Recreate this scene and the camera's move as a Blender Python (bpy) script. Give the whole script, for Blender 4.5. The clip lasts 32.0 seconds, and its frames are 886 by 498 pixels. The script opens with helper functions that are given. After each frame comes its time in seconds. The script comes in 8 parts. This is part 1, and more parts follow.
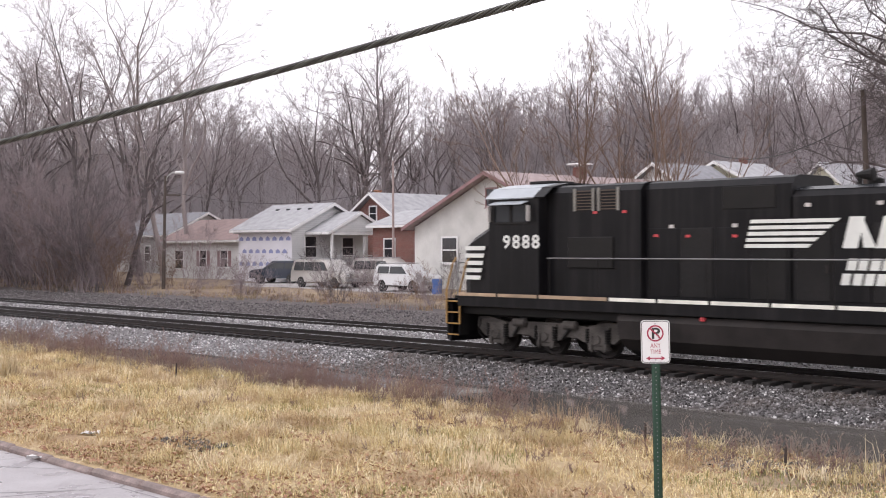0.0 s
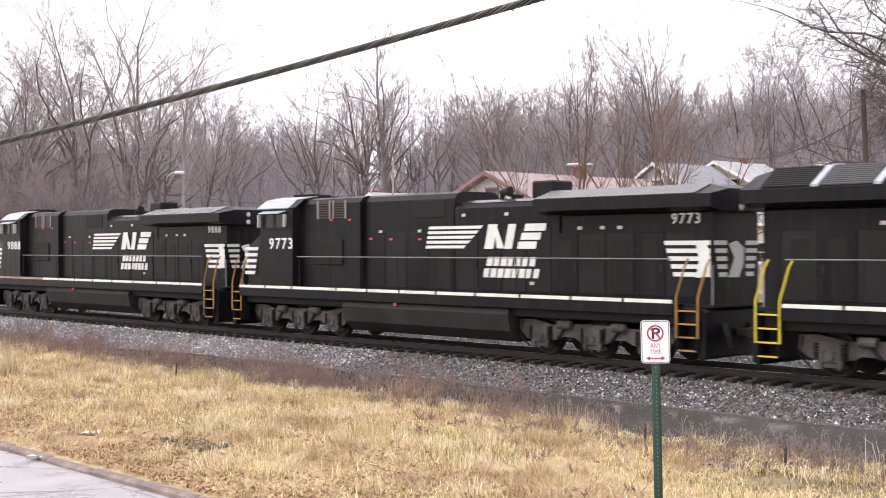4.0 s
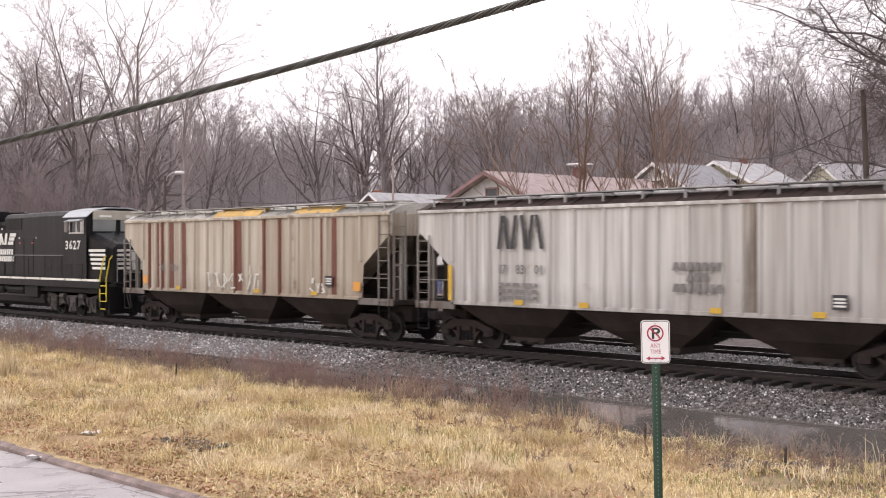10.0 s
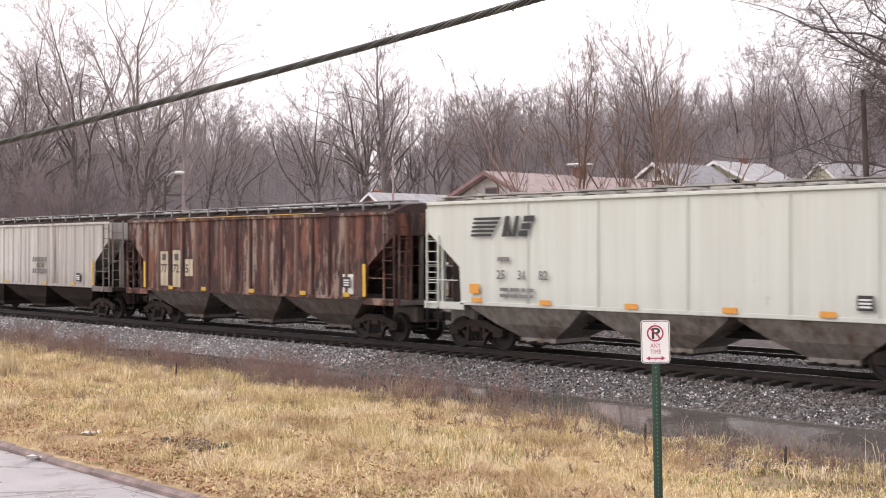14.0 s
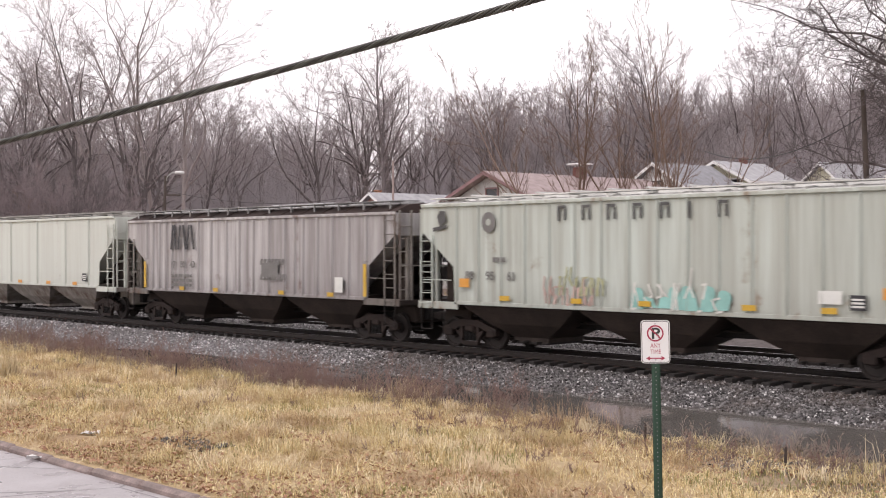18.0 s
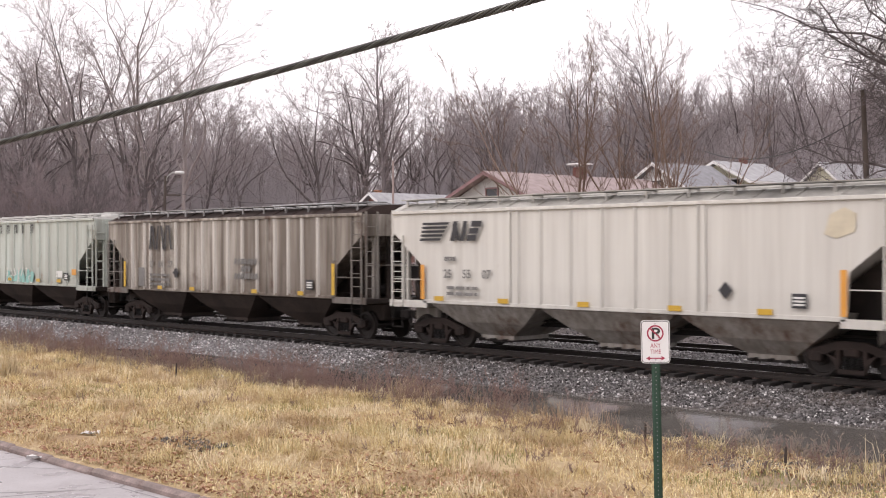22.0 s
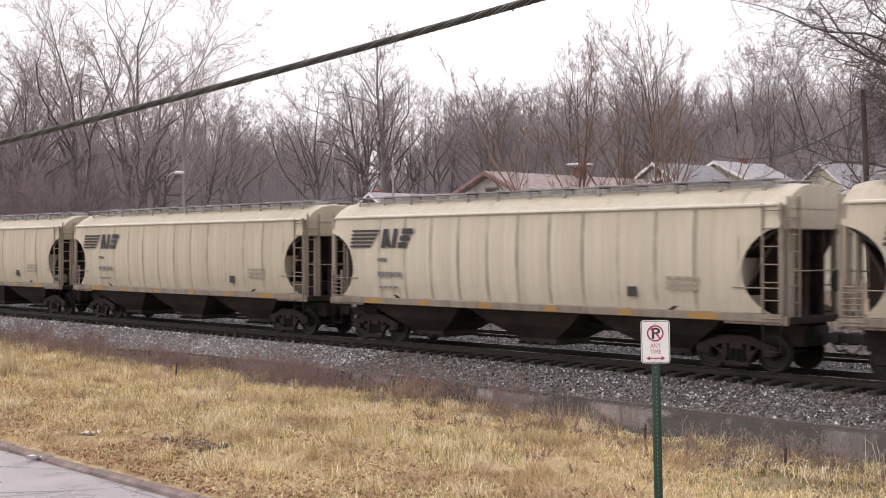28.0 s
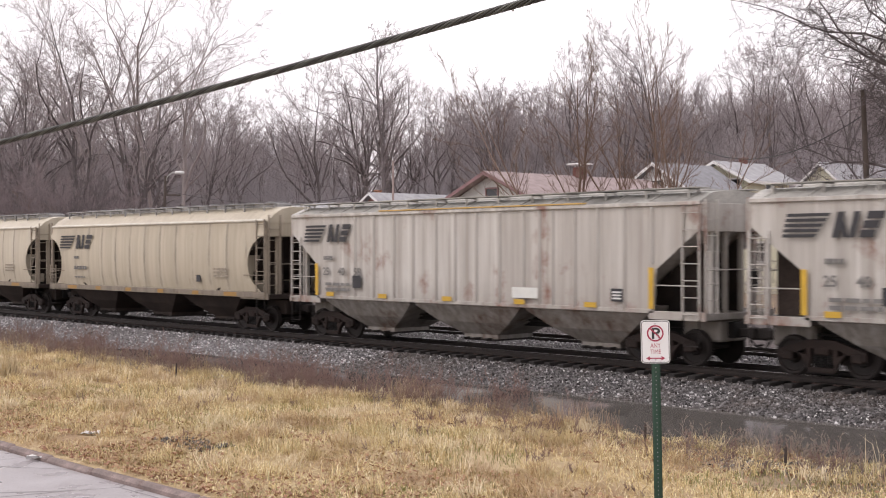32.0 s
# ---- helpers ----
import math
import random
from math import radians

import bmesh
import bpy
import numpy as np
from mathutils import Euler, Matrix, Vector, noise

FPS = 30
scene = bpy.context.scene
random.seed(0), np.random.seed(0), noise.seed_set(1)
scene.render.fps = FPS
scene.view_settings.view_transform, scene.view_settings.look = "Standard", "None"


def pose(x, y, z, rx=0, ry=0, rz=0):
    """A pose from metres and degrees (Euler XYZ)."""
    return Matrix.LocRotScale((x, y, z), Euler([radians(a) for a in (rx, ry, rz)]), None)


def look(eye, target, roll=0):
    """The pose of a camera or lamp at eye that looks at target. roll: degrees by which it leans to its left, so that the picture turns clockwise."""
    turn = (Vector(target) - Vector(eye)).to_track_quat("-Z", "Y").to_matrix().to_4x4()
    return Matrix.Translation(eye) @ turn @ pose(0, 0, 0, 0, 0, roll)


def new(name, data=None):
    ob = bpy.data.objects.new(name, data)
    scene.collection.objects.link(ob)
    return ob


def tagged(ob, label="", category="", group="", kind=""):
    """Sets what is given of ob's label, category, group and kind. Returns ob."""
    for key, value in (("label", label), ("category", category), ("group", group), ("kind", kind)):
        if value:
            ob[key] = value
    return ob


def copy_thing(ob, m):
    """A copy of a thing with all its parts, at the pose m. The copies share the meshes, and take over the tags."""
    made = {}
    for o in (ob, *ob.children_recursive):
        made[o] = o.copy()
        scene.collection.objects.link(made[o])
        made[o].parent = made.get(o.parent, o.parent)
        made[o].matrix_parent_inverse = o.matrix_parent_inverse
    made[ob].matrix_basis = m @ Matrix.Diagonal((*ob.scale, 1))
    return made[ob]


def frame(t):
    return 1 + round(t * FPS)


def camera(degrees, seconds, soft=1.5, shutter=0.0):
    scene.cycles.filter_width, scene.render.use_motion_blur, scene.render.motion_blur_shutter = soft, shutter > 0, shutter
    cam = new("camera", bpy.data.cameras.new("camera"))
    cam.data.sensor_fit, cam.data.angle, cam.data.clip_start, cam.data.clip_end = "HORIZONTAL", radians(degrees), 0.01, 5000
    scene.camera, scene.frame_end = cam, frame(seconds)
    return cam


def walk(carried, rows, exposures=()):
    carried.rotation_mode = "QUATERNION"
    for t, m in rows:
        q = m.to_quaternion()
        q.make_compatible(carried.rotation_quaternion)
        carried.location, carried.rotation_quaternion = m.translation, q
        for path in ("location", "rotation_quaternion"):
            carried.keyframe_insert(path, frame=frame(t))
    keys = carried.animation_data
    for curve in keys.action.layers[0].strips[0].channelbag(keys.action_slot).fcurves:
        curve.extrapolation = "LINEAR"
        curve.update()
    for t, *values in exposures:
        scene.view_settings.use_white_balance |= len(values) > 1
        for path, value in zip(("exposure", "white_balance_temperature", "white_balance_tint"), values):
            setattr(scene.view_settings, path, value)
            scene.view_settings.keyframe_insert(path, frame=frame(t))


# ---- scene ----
# ---- camera ----
cam = camera(39.22, 32.0, soft=1.02, shutter=0.32)
EYE = (0.0, -26.925, 3.03)
YAW, PITCH, ROLL = radians(47.209), radians(-0.078), -0.175
AIM = (EYE[0] - math.sin(YAW) * 50, EYE[1] + math.cos(YAW) * 50, EYE[2] + math.tan(PITCH) * 50)
EXPOSURES = [(0.0, 0.37, 6420, 14.5), (1.2, 0.59, 6420, 14.5), (2.0, 0.69, 6420, 14.5), (4.0, 0.77, 6480, 14.5), (7.0, 0.80, 6720, 16), (9.0, 0.48, 6740, 16), (11.0, 0.42, 6740, 16), (13.0, 0.49, 6740, 16), (17.0, 0.28, 6740, 16),
             (19.0, 0.29, 6740, 16), (21.5, 0.33, 6740, 16), (23.0, 0.20, 6720, 16), (25.0, 0.16, 6690, 15.5), (32.0, 0.18, 6690, 15.5)]
walk(cam, [(0.0, look(EYE, AIM, ROLL)), (32.0, look(EYE, AIM, ROLL))], EXPOSURES)

# ---- world and light: flat white overcast after rain ----
world = bpy.data.worlds.new("world")
scene.world = world
world.use_nodes = True
wn, wl = world.node_tree.nodes, world.node_tree.links
sky = wn.new("ShaderNodeTexSky")
sky.sky_type, sky.sun_disc = "NISHITA", False
sky.sun_elevation, sky.sun_rotation = radians(50), radians(200)
sky.air_density, sky.dust_density, sky.ozone_density = 1.0, 6.0, 1.0
grey = wn.new("ShaderNodeHueSaturation")
grey.inputs["Saturation"].default_value = 0.12
wl.new(sky.outputs["Color"], grey.inputs["Color"])
cover = wn.new("ShaderNodeMix")
cover.data_type = "RGBA"
cover.inputs["Factor"].default_value = 0.75
cover.inputs["B"].default_value = (9.6, 9.4, 9.7, 1)
wl.new(grey.outputs["Color"], cover.inputs["A"])
wl.new(cover.outputs["Result"], wn["Background"].inputs["Color"])
wn["Background"].inputs["Strength"].default_value = 0.13

sun = new("sun", bpy.data.lights.new("sun", "SUN"))
sun.data.energy, sun.data.angle, sun.data.color = 0.5, radians(25), (1.0, 0.97, 0.93)
SUN_FROM = Vector((math.sin(radians(200)) * math.cos(radians(50)), math.cos(radians(200)) * math.cos(radians(50)), math.sin(radians(50))))
sun.matrix_world = look(SUN_FROM * 300, (0, 0, 0))


# ---- mesh building ----
class Shape:
    """Collects points and faces of one mesh."""

    def __init__(self):
        self.v, self.f = [], []

    def add(self, pts, faces):
        n = len(self.v)
        self.v.extend(tuple(p) for p in pts)
        self.f.extend(tuple(i + n for i in f) for f in faces)
        return self

    def box(self, x0, y0, z0, x1, y1, z1, bevel=0.0, m=None):
        """A box with chamfered edges."""
        x0, x1 = min(x0, x1), max(x0, x1)
        y0, y1 = min(y0, y1), max(y0, y1)
        z0, z1 = min(z0, z1), max(z0, z1)
        b = min(bevel, 0.45 * min(x1 - x0, y1 - y0, z1 - z0))
        lo, hi = (x0, y0, z0), (x1, y1, z1)
        if b <= 0:
            pts = [(x, y, z) for x in (x0, x1) for y in (y0, y1) for z in (z0, z1)]
            faces = [(0, 1, 3, 2), (4, 6, 7, 5), (0, 4, 5, 1), (2, 3, 7, 6), (0, 2, 6, 4), (1, 5, 7, 3)]
        else:
            pts, index = [], {}
            for sx in (0, 1):
                for sy in (0, 1):
                    for sz in (0, 1):
                        s = (sx, sy, sz)
                        for a in range(3):
                            p = [hi[k] - b if s[k] else lo[k] + b for k in range(3)]
                            p[a] = hi[a] if s[a] else lo[a]
                            index[s, a] = len(pts)
                            pts.append(tuple(p))
            faces = []
            for a in range(3):
                u, w = [k for k in range(3) if k != a]
                for side in (0, 1):
                    ring = []
                    for cu, cw in ((0, 0), (1, 0), (1, 1), (0, 1)):
                        s = [0, 0, 0]
                        s[a], s[u], s[w] = side, cu, cw
                        ring.append(index[tuple(s), a])
                    faces.append(tuple(ring if (side == 1) ^ (a == 1) else ring[::-1]))
                for cu in (0, 1):
                    for cw in (0, 1):
                        s0, s1 = [0, 0, 0], [0, 0, 0]
                        s0[u], s0[w], s1[u], s1[w] = cu, cw, cu, cw
                        s0[a], s1[a] = 0, 1
                        faces.append((index[tuple(s0), u], index[tuple(s1), u], index[tuple(s1), w], index[tuple(s0), w]))
            for s in [(i, j, k) for i in (0, 1) for j in (0, 1) for k in (0, 1)]:
                faces.append((index[s, 0], index[s, 1], index[s, 2]))
        if m is not None:
            pts = [tuple(m @ Vector(p)) for p in pts]
        return self.add(pts, faces)

    def tube(self, p, q, r0, r1=None, n=8, caps=True):
        """A round bar from p to q."""
        r1 = r0 if r1 is None else r1
        p, q = Vector(p), Vector(q)
        d = (q - p).normalized()
        u = d.orthogonal().normalized()
        w = d.cross(u)
        ring = [math.tau * k / n for k in range(n)]
        pts = [p + (u * math.cos(a) + w * math.sin(a)) * r0 for a in ring]
        pts += [q + (u * math.cos(a) + w * math.sin(a)) * r1 for a in ring]
        faces = [(k, (k + 1) % n, n + (k + 1) % n, n + k) for k in range(n)]
        if caps:
            faces += [tuple(range(n))[::-1], tuple(range(n, 2 * n))]
        return self.add(pts, faces)

    def pipe(self, pts, r, n=6):
        """A bent round bar through points."""
        for a, b in zip(pts[:-1], pts[1:]):
            self.tube(a, b, r, r, n)
        return self

    def prism(self, outline, axis, a, b):
        """A closed outline (u, w) pushed along axis ('x', 'y' or 'z') from a to b."""
        n = len(outline)

        def at(u, w, k):
            return {"x": (k, u, w), "y": (u, k, w), "z": (u, w, k)}[axis]
        pts = [at(u, w, a) for u, w in outline] + [at(u, w, b) for u, w in outline]
        faces = [(k, (k + 1) % n, n + (k + 1) % n, n + k) for k in range(n)]
        faces += [tuple(range(n))[::-1], tuple(range(n, 2 * n))]
        return self.add(pts, faces)

    def skin(self, rings, closed=True, caps=True):
        """Faces between rings of equal length."""
        n = len(rings[0])
        pts = [p for r in rings for p in r]
        faces = []
        for i in range(len(rings) - 1):
            for k in range(n if closed else n - 1):
                j = (k + 1) % n
                faces.append((i * n + k, i * n + j, (i + 1) * n + j, (i + 1) * n + k))
        if caps and closed:
            faces += [tuple(range(n))[::-1], tuple((len(rings) - 1) * n + k for k in range(n))]
        return self.add(pts, faces)

    def lathe(self, profile, axis="y", n=20, centre=(0, 0, 0)):
        """A profile (along, radius) turned round an axis."""
        rings = []
        for h, r in profile:
            ring = []
            for k in range(n):
                c, s = r * math.cos(math.tau * k / n), r * math.sin(math.tau * k / n)
                p = {"x": (h, c, s), "y": (c, h, s), "z": (c, s, h)}[axis]
                ring.append(tuple(p[i] + centre[i] for i in range(3)))
            rings.append(ring)
        return self.skin(rings)

    def mesh(self, name, smooth=None):
        me = bpy.data.meshes.new(name)
        me.from_pydata(self.v, [], self.f)
        bm = bmesh.new()
        bm.from_mesh(me)
        bmesh.ops.recalc_face_normals(bm, faces=bm.faces)
        if smooth is not None:
            for e in bm.edges:
                e.smooth = len(e.link_faces) == 2 and e.calc_face_angle(3.0) < radians(smooth)
            for f in bm.faces:
                f.smooth = True
        bm.to_mesh(me)
        bm.free()
        return me


def part(name, shape, material, parent=None, label="", at=None, smooth=None):
    """Links a shape (or a mesh) as one object, under a thing or a part."""
    me = shape if isinstance(shape, bpy.types.Mesh) else shape.mesh(name, smooth)
    if not me.materials:
        me.materials.append(material)
    ob = new(name, me)
    if me.materials[0] is not material:
        ob.material_slots[0].link = "OBJECT"
        ob.material_slots[0].material = material
    if parent is not None:
        ob.parent = parent
    if at is not None:
        ob.matrix_basis = at
    if label:
        ob["label"] = label
    return ob


def empty(name, at=None, parent=None):
    ob = new(name)
    ob.empty_display_size = 0.3
    if parent is not None:
        ob.parent = parent
    if at is not None:
        ob.matrix_basis = at
    return ob


def quick_mesh(name, verts, faces, material, smooth=False):
    """A large mesh from arrays: every face has the same number of corners."""
    verts, faces = np.asarray(verts, dtype=np.float32), np.asarray(faces, dtype=np.int32)
    me = bpy.data.meshes.new(name)
    me.vertices.add(len(verts))
    me.vertices.foreach_set("co", verts.ravel())
    k = faces.shape[1]
    me.loops.add(faces.size)
    me.loops.foreach_set("vertex_index", faces.ravel())
    me.polygons.add(len(faces))
    me.polygons.foreach_set("loop_start", np.arange(0, faces.size, k, dtype=np.int32))
    me.polygons.foreach_set("use_smooth", np.full(len(faces), smooth, dtype=bool))
    me.update(calc_edges=True)
    me.materials.append(material)
    return me


# ---- materials ----
class Nodes:
    """A short way to write node materials."""

    def __init__(self, name, rough=0.7, metal=0.0, spec=0.5):
        self.mat = bpy.data.materials.new(name)
        self.mat.use_nodes = True
        self.n, self.l = self.mat.node_tree.nodes, self.mat.node_tree.links
        self.b = self.n["Principled BSDF"]
        self.b.inputs["Roughness"].default_value = rough
        self.b.inputs["Metallic"].default_value = metal
        self.b.inputs["Specular IOR Level"].default_value = spec
        self.geo = self.n.new("ShaderNodeTexCoord")

    def put(self, socket, value):
        if isinstance(value, (int, float)):
            socket.default_value = value
        elif isinstance(value, tuple):
            socket.default_value = value if len(value) == 4 else (*value, 1)
        else:
            self.l.new(value, socket)

    def coords(self, scale=(1, 1, 1), kind="Object"):
        m = self.n.new("ShaderNodeMapping")
        m.inputs["Scale"].default_value = scale
        self.l.new(self.geo.outputs[kind], m.inputs["Vector"])
        return m.outputs["Vector"]

    def noise(self, scale, detail=4.0, stretch=(1, 1, 1), rough=0.6, kind="Object"):
        t = self.n.new("ShaderNodeTexNoise")
        t.inputs["Scale"].default_value, t.inputs["Detail"].default_value = scale, detail
        t.inputs["Roughness"].default_value = rough
        self.l.new(self.coords(stretch, kind), t.inputs["Vector"])
        return t.outputs["Fac"]

    def voronoi(self, scale, feature="F1", out="Distance", stretch=(1, 1, 1)):
        t = self.n.new("ShaderNodeTexVoronoi")
        t.feature = feature
        t.inputs["Scale"].default_value = scale
        self.l.new(self.coords(stretch), t.inputs["Vector"])
        return t.outputs[out]

    def ramp(self, fac, *stops):
        r = self.n.new("ShaderNodeValToRGB")
        e = r.color_ramp.elements
        while len(e) < len(stops):
            e.new(0.5)
        for k, (pos, col) in enumerate(stops):
            e[k].position = pos
            e[k].color = (col, col, col, 1) if isinstance(col, (int, float)) else (*col, 1)
        self.l.new(fac, r.inputs["Fac"])
        return r.outputs["Color"]

    def mix(self, fac, a, b, mode="MIX"):
        m = self.n.new("ShaderNodeMix")
        m.data_type, m.blend_type = "RGBA", mode
        self.put(m.inputs["Factor"], fac)
        self.put(m.inputs["A"], a)
        self.put(m.inputs["B"], b)
        return m.outputs["Result"]

    def math(self, op, a, b=0.0):
        m = self.n.new("ShaderNodeMath")
        m.operation = op
        self.put(m.inputs[0], a)
        self.put(m.inputs[1], b)
        return m.outputs[0]

    def axis(self, name, kind="Object"):
        s = self.n.new("ShaderNodeSeparateXYZ")
        self.l.new(self.geo.outputs[kind], s.inputs[0])
        return s.outputs[name]

    def random(self, island=False):
        if island:
            return self.n.new("ShaderNodeNewGeometry").outputs["Random Per Island"]
        return self.n.new("ShaderNodeObjectInfo").outputs["Random"]

    def bump(self, height, strength=0.3, distance=0.02):
        b = self.n.new("ShaderNodeBump")
        b.inputs["Strength"].default_value, b.inputs["Distance"].default_value = strength, distance
        self.l.new(height, b.inputs["Height"])
        self.l.new(b.outputs["Normal"], self.b.inputs["Normal"])
        return self

    def done(self, colour, rough=None):
        self.put(self.b.inputs["Base Color"], colour)
        if rough is not None:
            self.put(self.b.inputs["Roughness"], rough)
        return self.mat


def shade(c, k):
    return tuple(min(1.0, v * k) for v in c)


def plain(name, colour, rough=0.6, metal=0.0, vary=0.25, scale=6.0, bump=0.15, spec=0.5):
    """A surface of one colour with grain and blotches at two scales."""
    n = Nodes(name, rough, metal, spec)
    big, fine = n.noise(scale * 0.25, 3), n.noise(scale * 6, 5)
    c = n.mix(n.ramp(big, (0.3, 0.0), (0.7, 1.0)), shade(colour, 1 - vary), shade(colour, 1 + vary * 0.6))
    c = n.mix(n.ramp(fine, (0.45, 0.0), (0.75, 0.5)), c, shade(colour, 1 - vary * 1.2))
    n.bump(fine, bump, 0.01)
    return n.done(c, n.math("ADD", n.math("MULTIPLY", big, 0.25), rough - 0.12))


def streaked(name, base, dark, rust, rust_amount=0.35, dirt=0.5, rough=0.6, panels=0.0):
    """Weathered car paint: streaks that run down, rust blotches, grime."""
    n = Nodes(name, rough)
    streak = n.noise(1.0, 6, (5.0, 5.0, 0.13), 0.7)
    broad = n.noise(1.0, 4, (1.3, 1.3, 0.10), 0.6)
    blotch = n.noise(0.55, 6, (1, 1, 0.8), 0.7)
    fine0 = n.noise(3.0, 5)
    fine = n.noise(14, 4)
    c = n.mix(n.ramp(streak, (0.40, 0.0), (0.64, min(1.0, dirt * 1.3))), base, dark)
    c = n.mix(n.ramp(broad, (0.45, 0.0), (0.66, dirt * 0.9)), c, shade(dark, 0.9))
    if panels:
        sheet = n.noise(1.0, 1, (0.95, 0.95, 0.015), 0.3)
        c = n.mix(n.ramp(sheet, (0.50, 0.0), (0.54, panels)), c, n.mix(n.ramp(streak, (0.35, 0.0), (0.65, 1.0)), shade(dark, 1.25), shade(dark, 0.6)))
    low = n.ramp(n.math("MULTIPLY", n.axis("Z"), 0.2), (0.27, 1.0), (0.42, 0.0))
    c = n.mix(n.math("MULTIPLY", low, n.math("MULTIPLY", fine0, dirt * 1.2)), c, shade(dark, 0.7))
    c = n.mix(n.ramp(n.noise(0.22, 2), (0.4, 0.0), (0.7, dirt * 0.5)), c, shade(dark, 1.2))
    mask = n.math("MULTIPLY", n.ramp(blotch, (0.62 - rust_amount * 0.35, 0.0), (0.72 - rust_amount * 0.3, 1.0)),
                  n.ramp(streak, (0.3, 0.25), (0.6, 1.0)))
    c = n.mix(mask, c, n.mix(fine, shade(rust, 0.55), rust))
    n.bump(n.math("ADD", fine, mask), 0.15, 0.006)
    return n.done(c, n.math("ADD", n.math("MULTIPLY", mask, 0.25), rough - 0.05))

# ---- ground: one sheet, shaped by the distance from the tracks ----
PROFILE = [(-3000, -0.5), (-60, -0.5), (-18.0, -0.47), (-17.85, -0.47), (-17.72, -0.375), (-15, -0.31), (-11.5, -0.42), (-8.6, -0.52), (-7.4, -0.66), (-4.4, -0.74),
           (-3.9, -0.66), (-1.75, -0.31), (-1.3, -0.29), (1.25, -0.27), (1.75, -0.06), (2.3, 0.0), (2.9, -0.06), (3.35, -0.27), (6.4, -0.29), (8.2, -0.42), (10.2, -0.2), (12, -0.02), (15, 0.06), (19, 0.32), (26, 0.42), (34, 0.5),
           (42, 1.2), (50, 1.7), (70, 2.4), (110, 5.0), (170, 9.0), (260, 12.0), (500, 14.0), (3000, 14.0)]


def lift(x, y):
    """Height of the ground at (x, y)."""
    z = float(np.interp(y, [p[0] for p in PROFILE], [p[1] for p in PROFILE]))
    if -17.6 < y < -4.6:
        k = min(1.0, (-4.6 - y) / 2.0, (y + 17.6) / 1.0)
        z += k * (0.10 * noise.noise((x * 0.23, y * 0.3, 1.0)) + 0.07 * noise.noise((x * 0.9, y * 0.9, 4.0)) + 0.035 * noise.noise((x * 2.6, y * 2.6, 6.0)))
        # the far end of the ditch is dry and higher
        if y > -9:
            z += 0.28 * min(1.0, max(0.0, (-34 - x) / 14)) * min(1.0, max(0.0, (y + 9) / 2)) * min(1, (-4.6 - y) / 1.0 + 0.2)
    elif y > 9:
        k = min(1.0, (y - 9) / 8.0)
        z += k * (0.18 * noise.noise((x * 0.12, y * 0.12, 7.0)) + 0.05 * noise.noise((x * 0.7, y * 0.7, 9.0)))
        if y > 80:
            z += min(1, (y - 80) / 60) * 3.0 * noise.noise((x * 0.012, y * 0.012, 3.0))
    return z


def steps(*spans):
    """Even steps over spans (from, to, count)."""
    out = []
    for a, b, n in spans:
        out += [a + (b - a) * k / n for k in range(n)]
    return out + [spans[-1][1]]


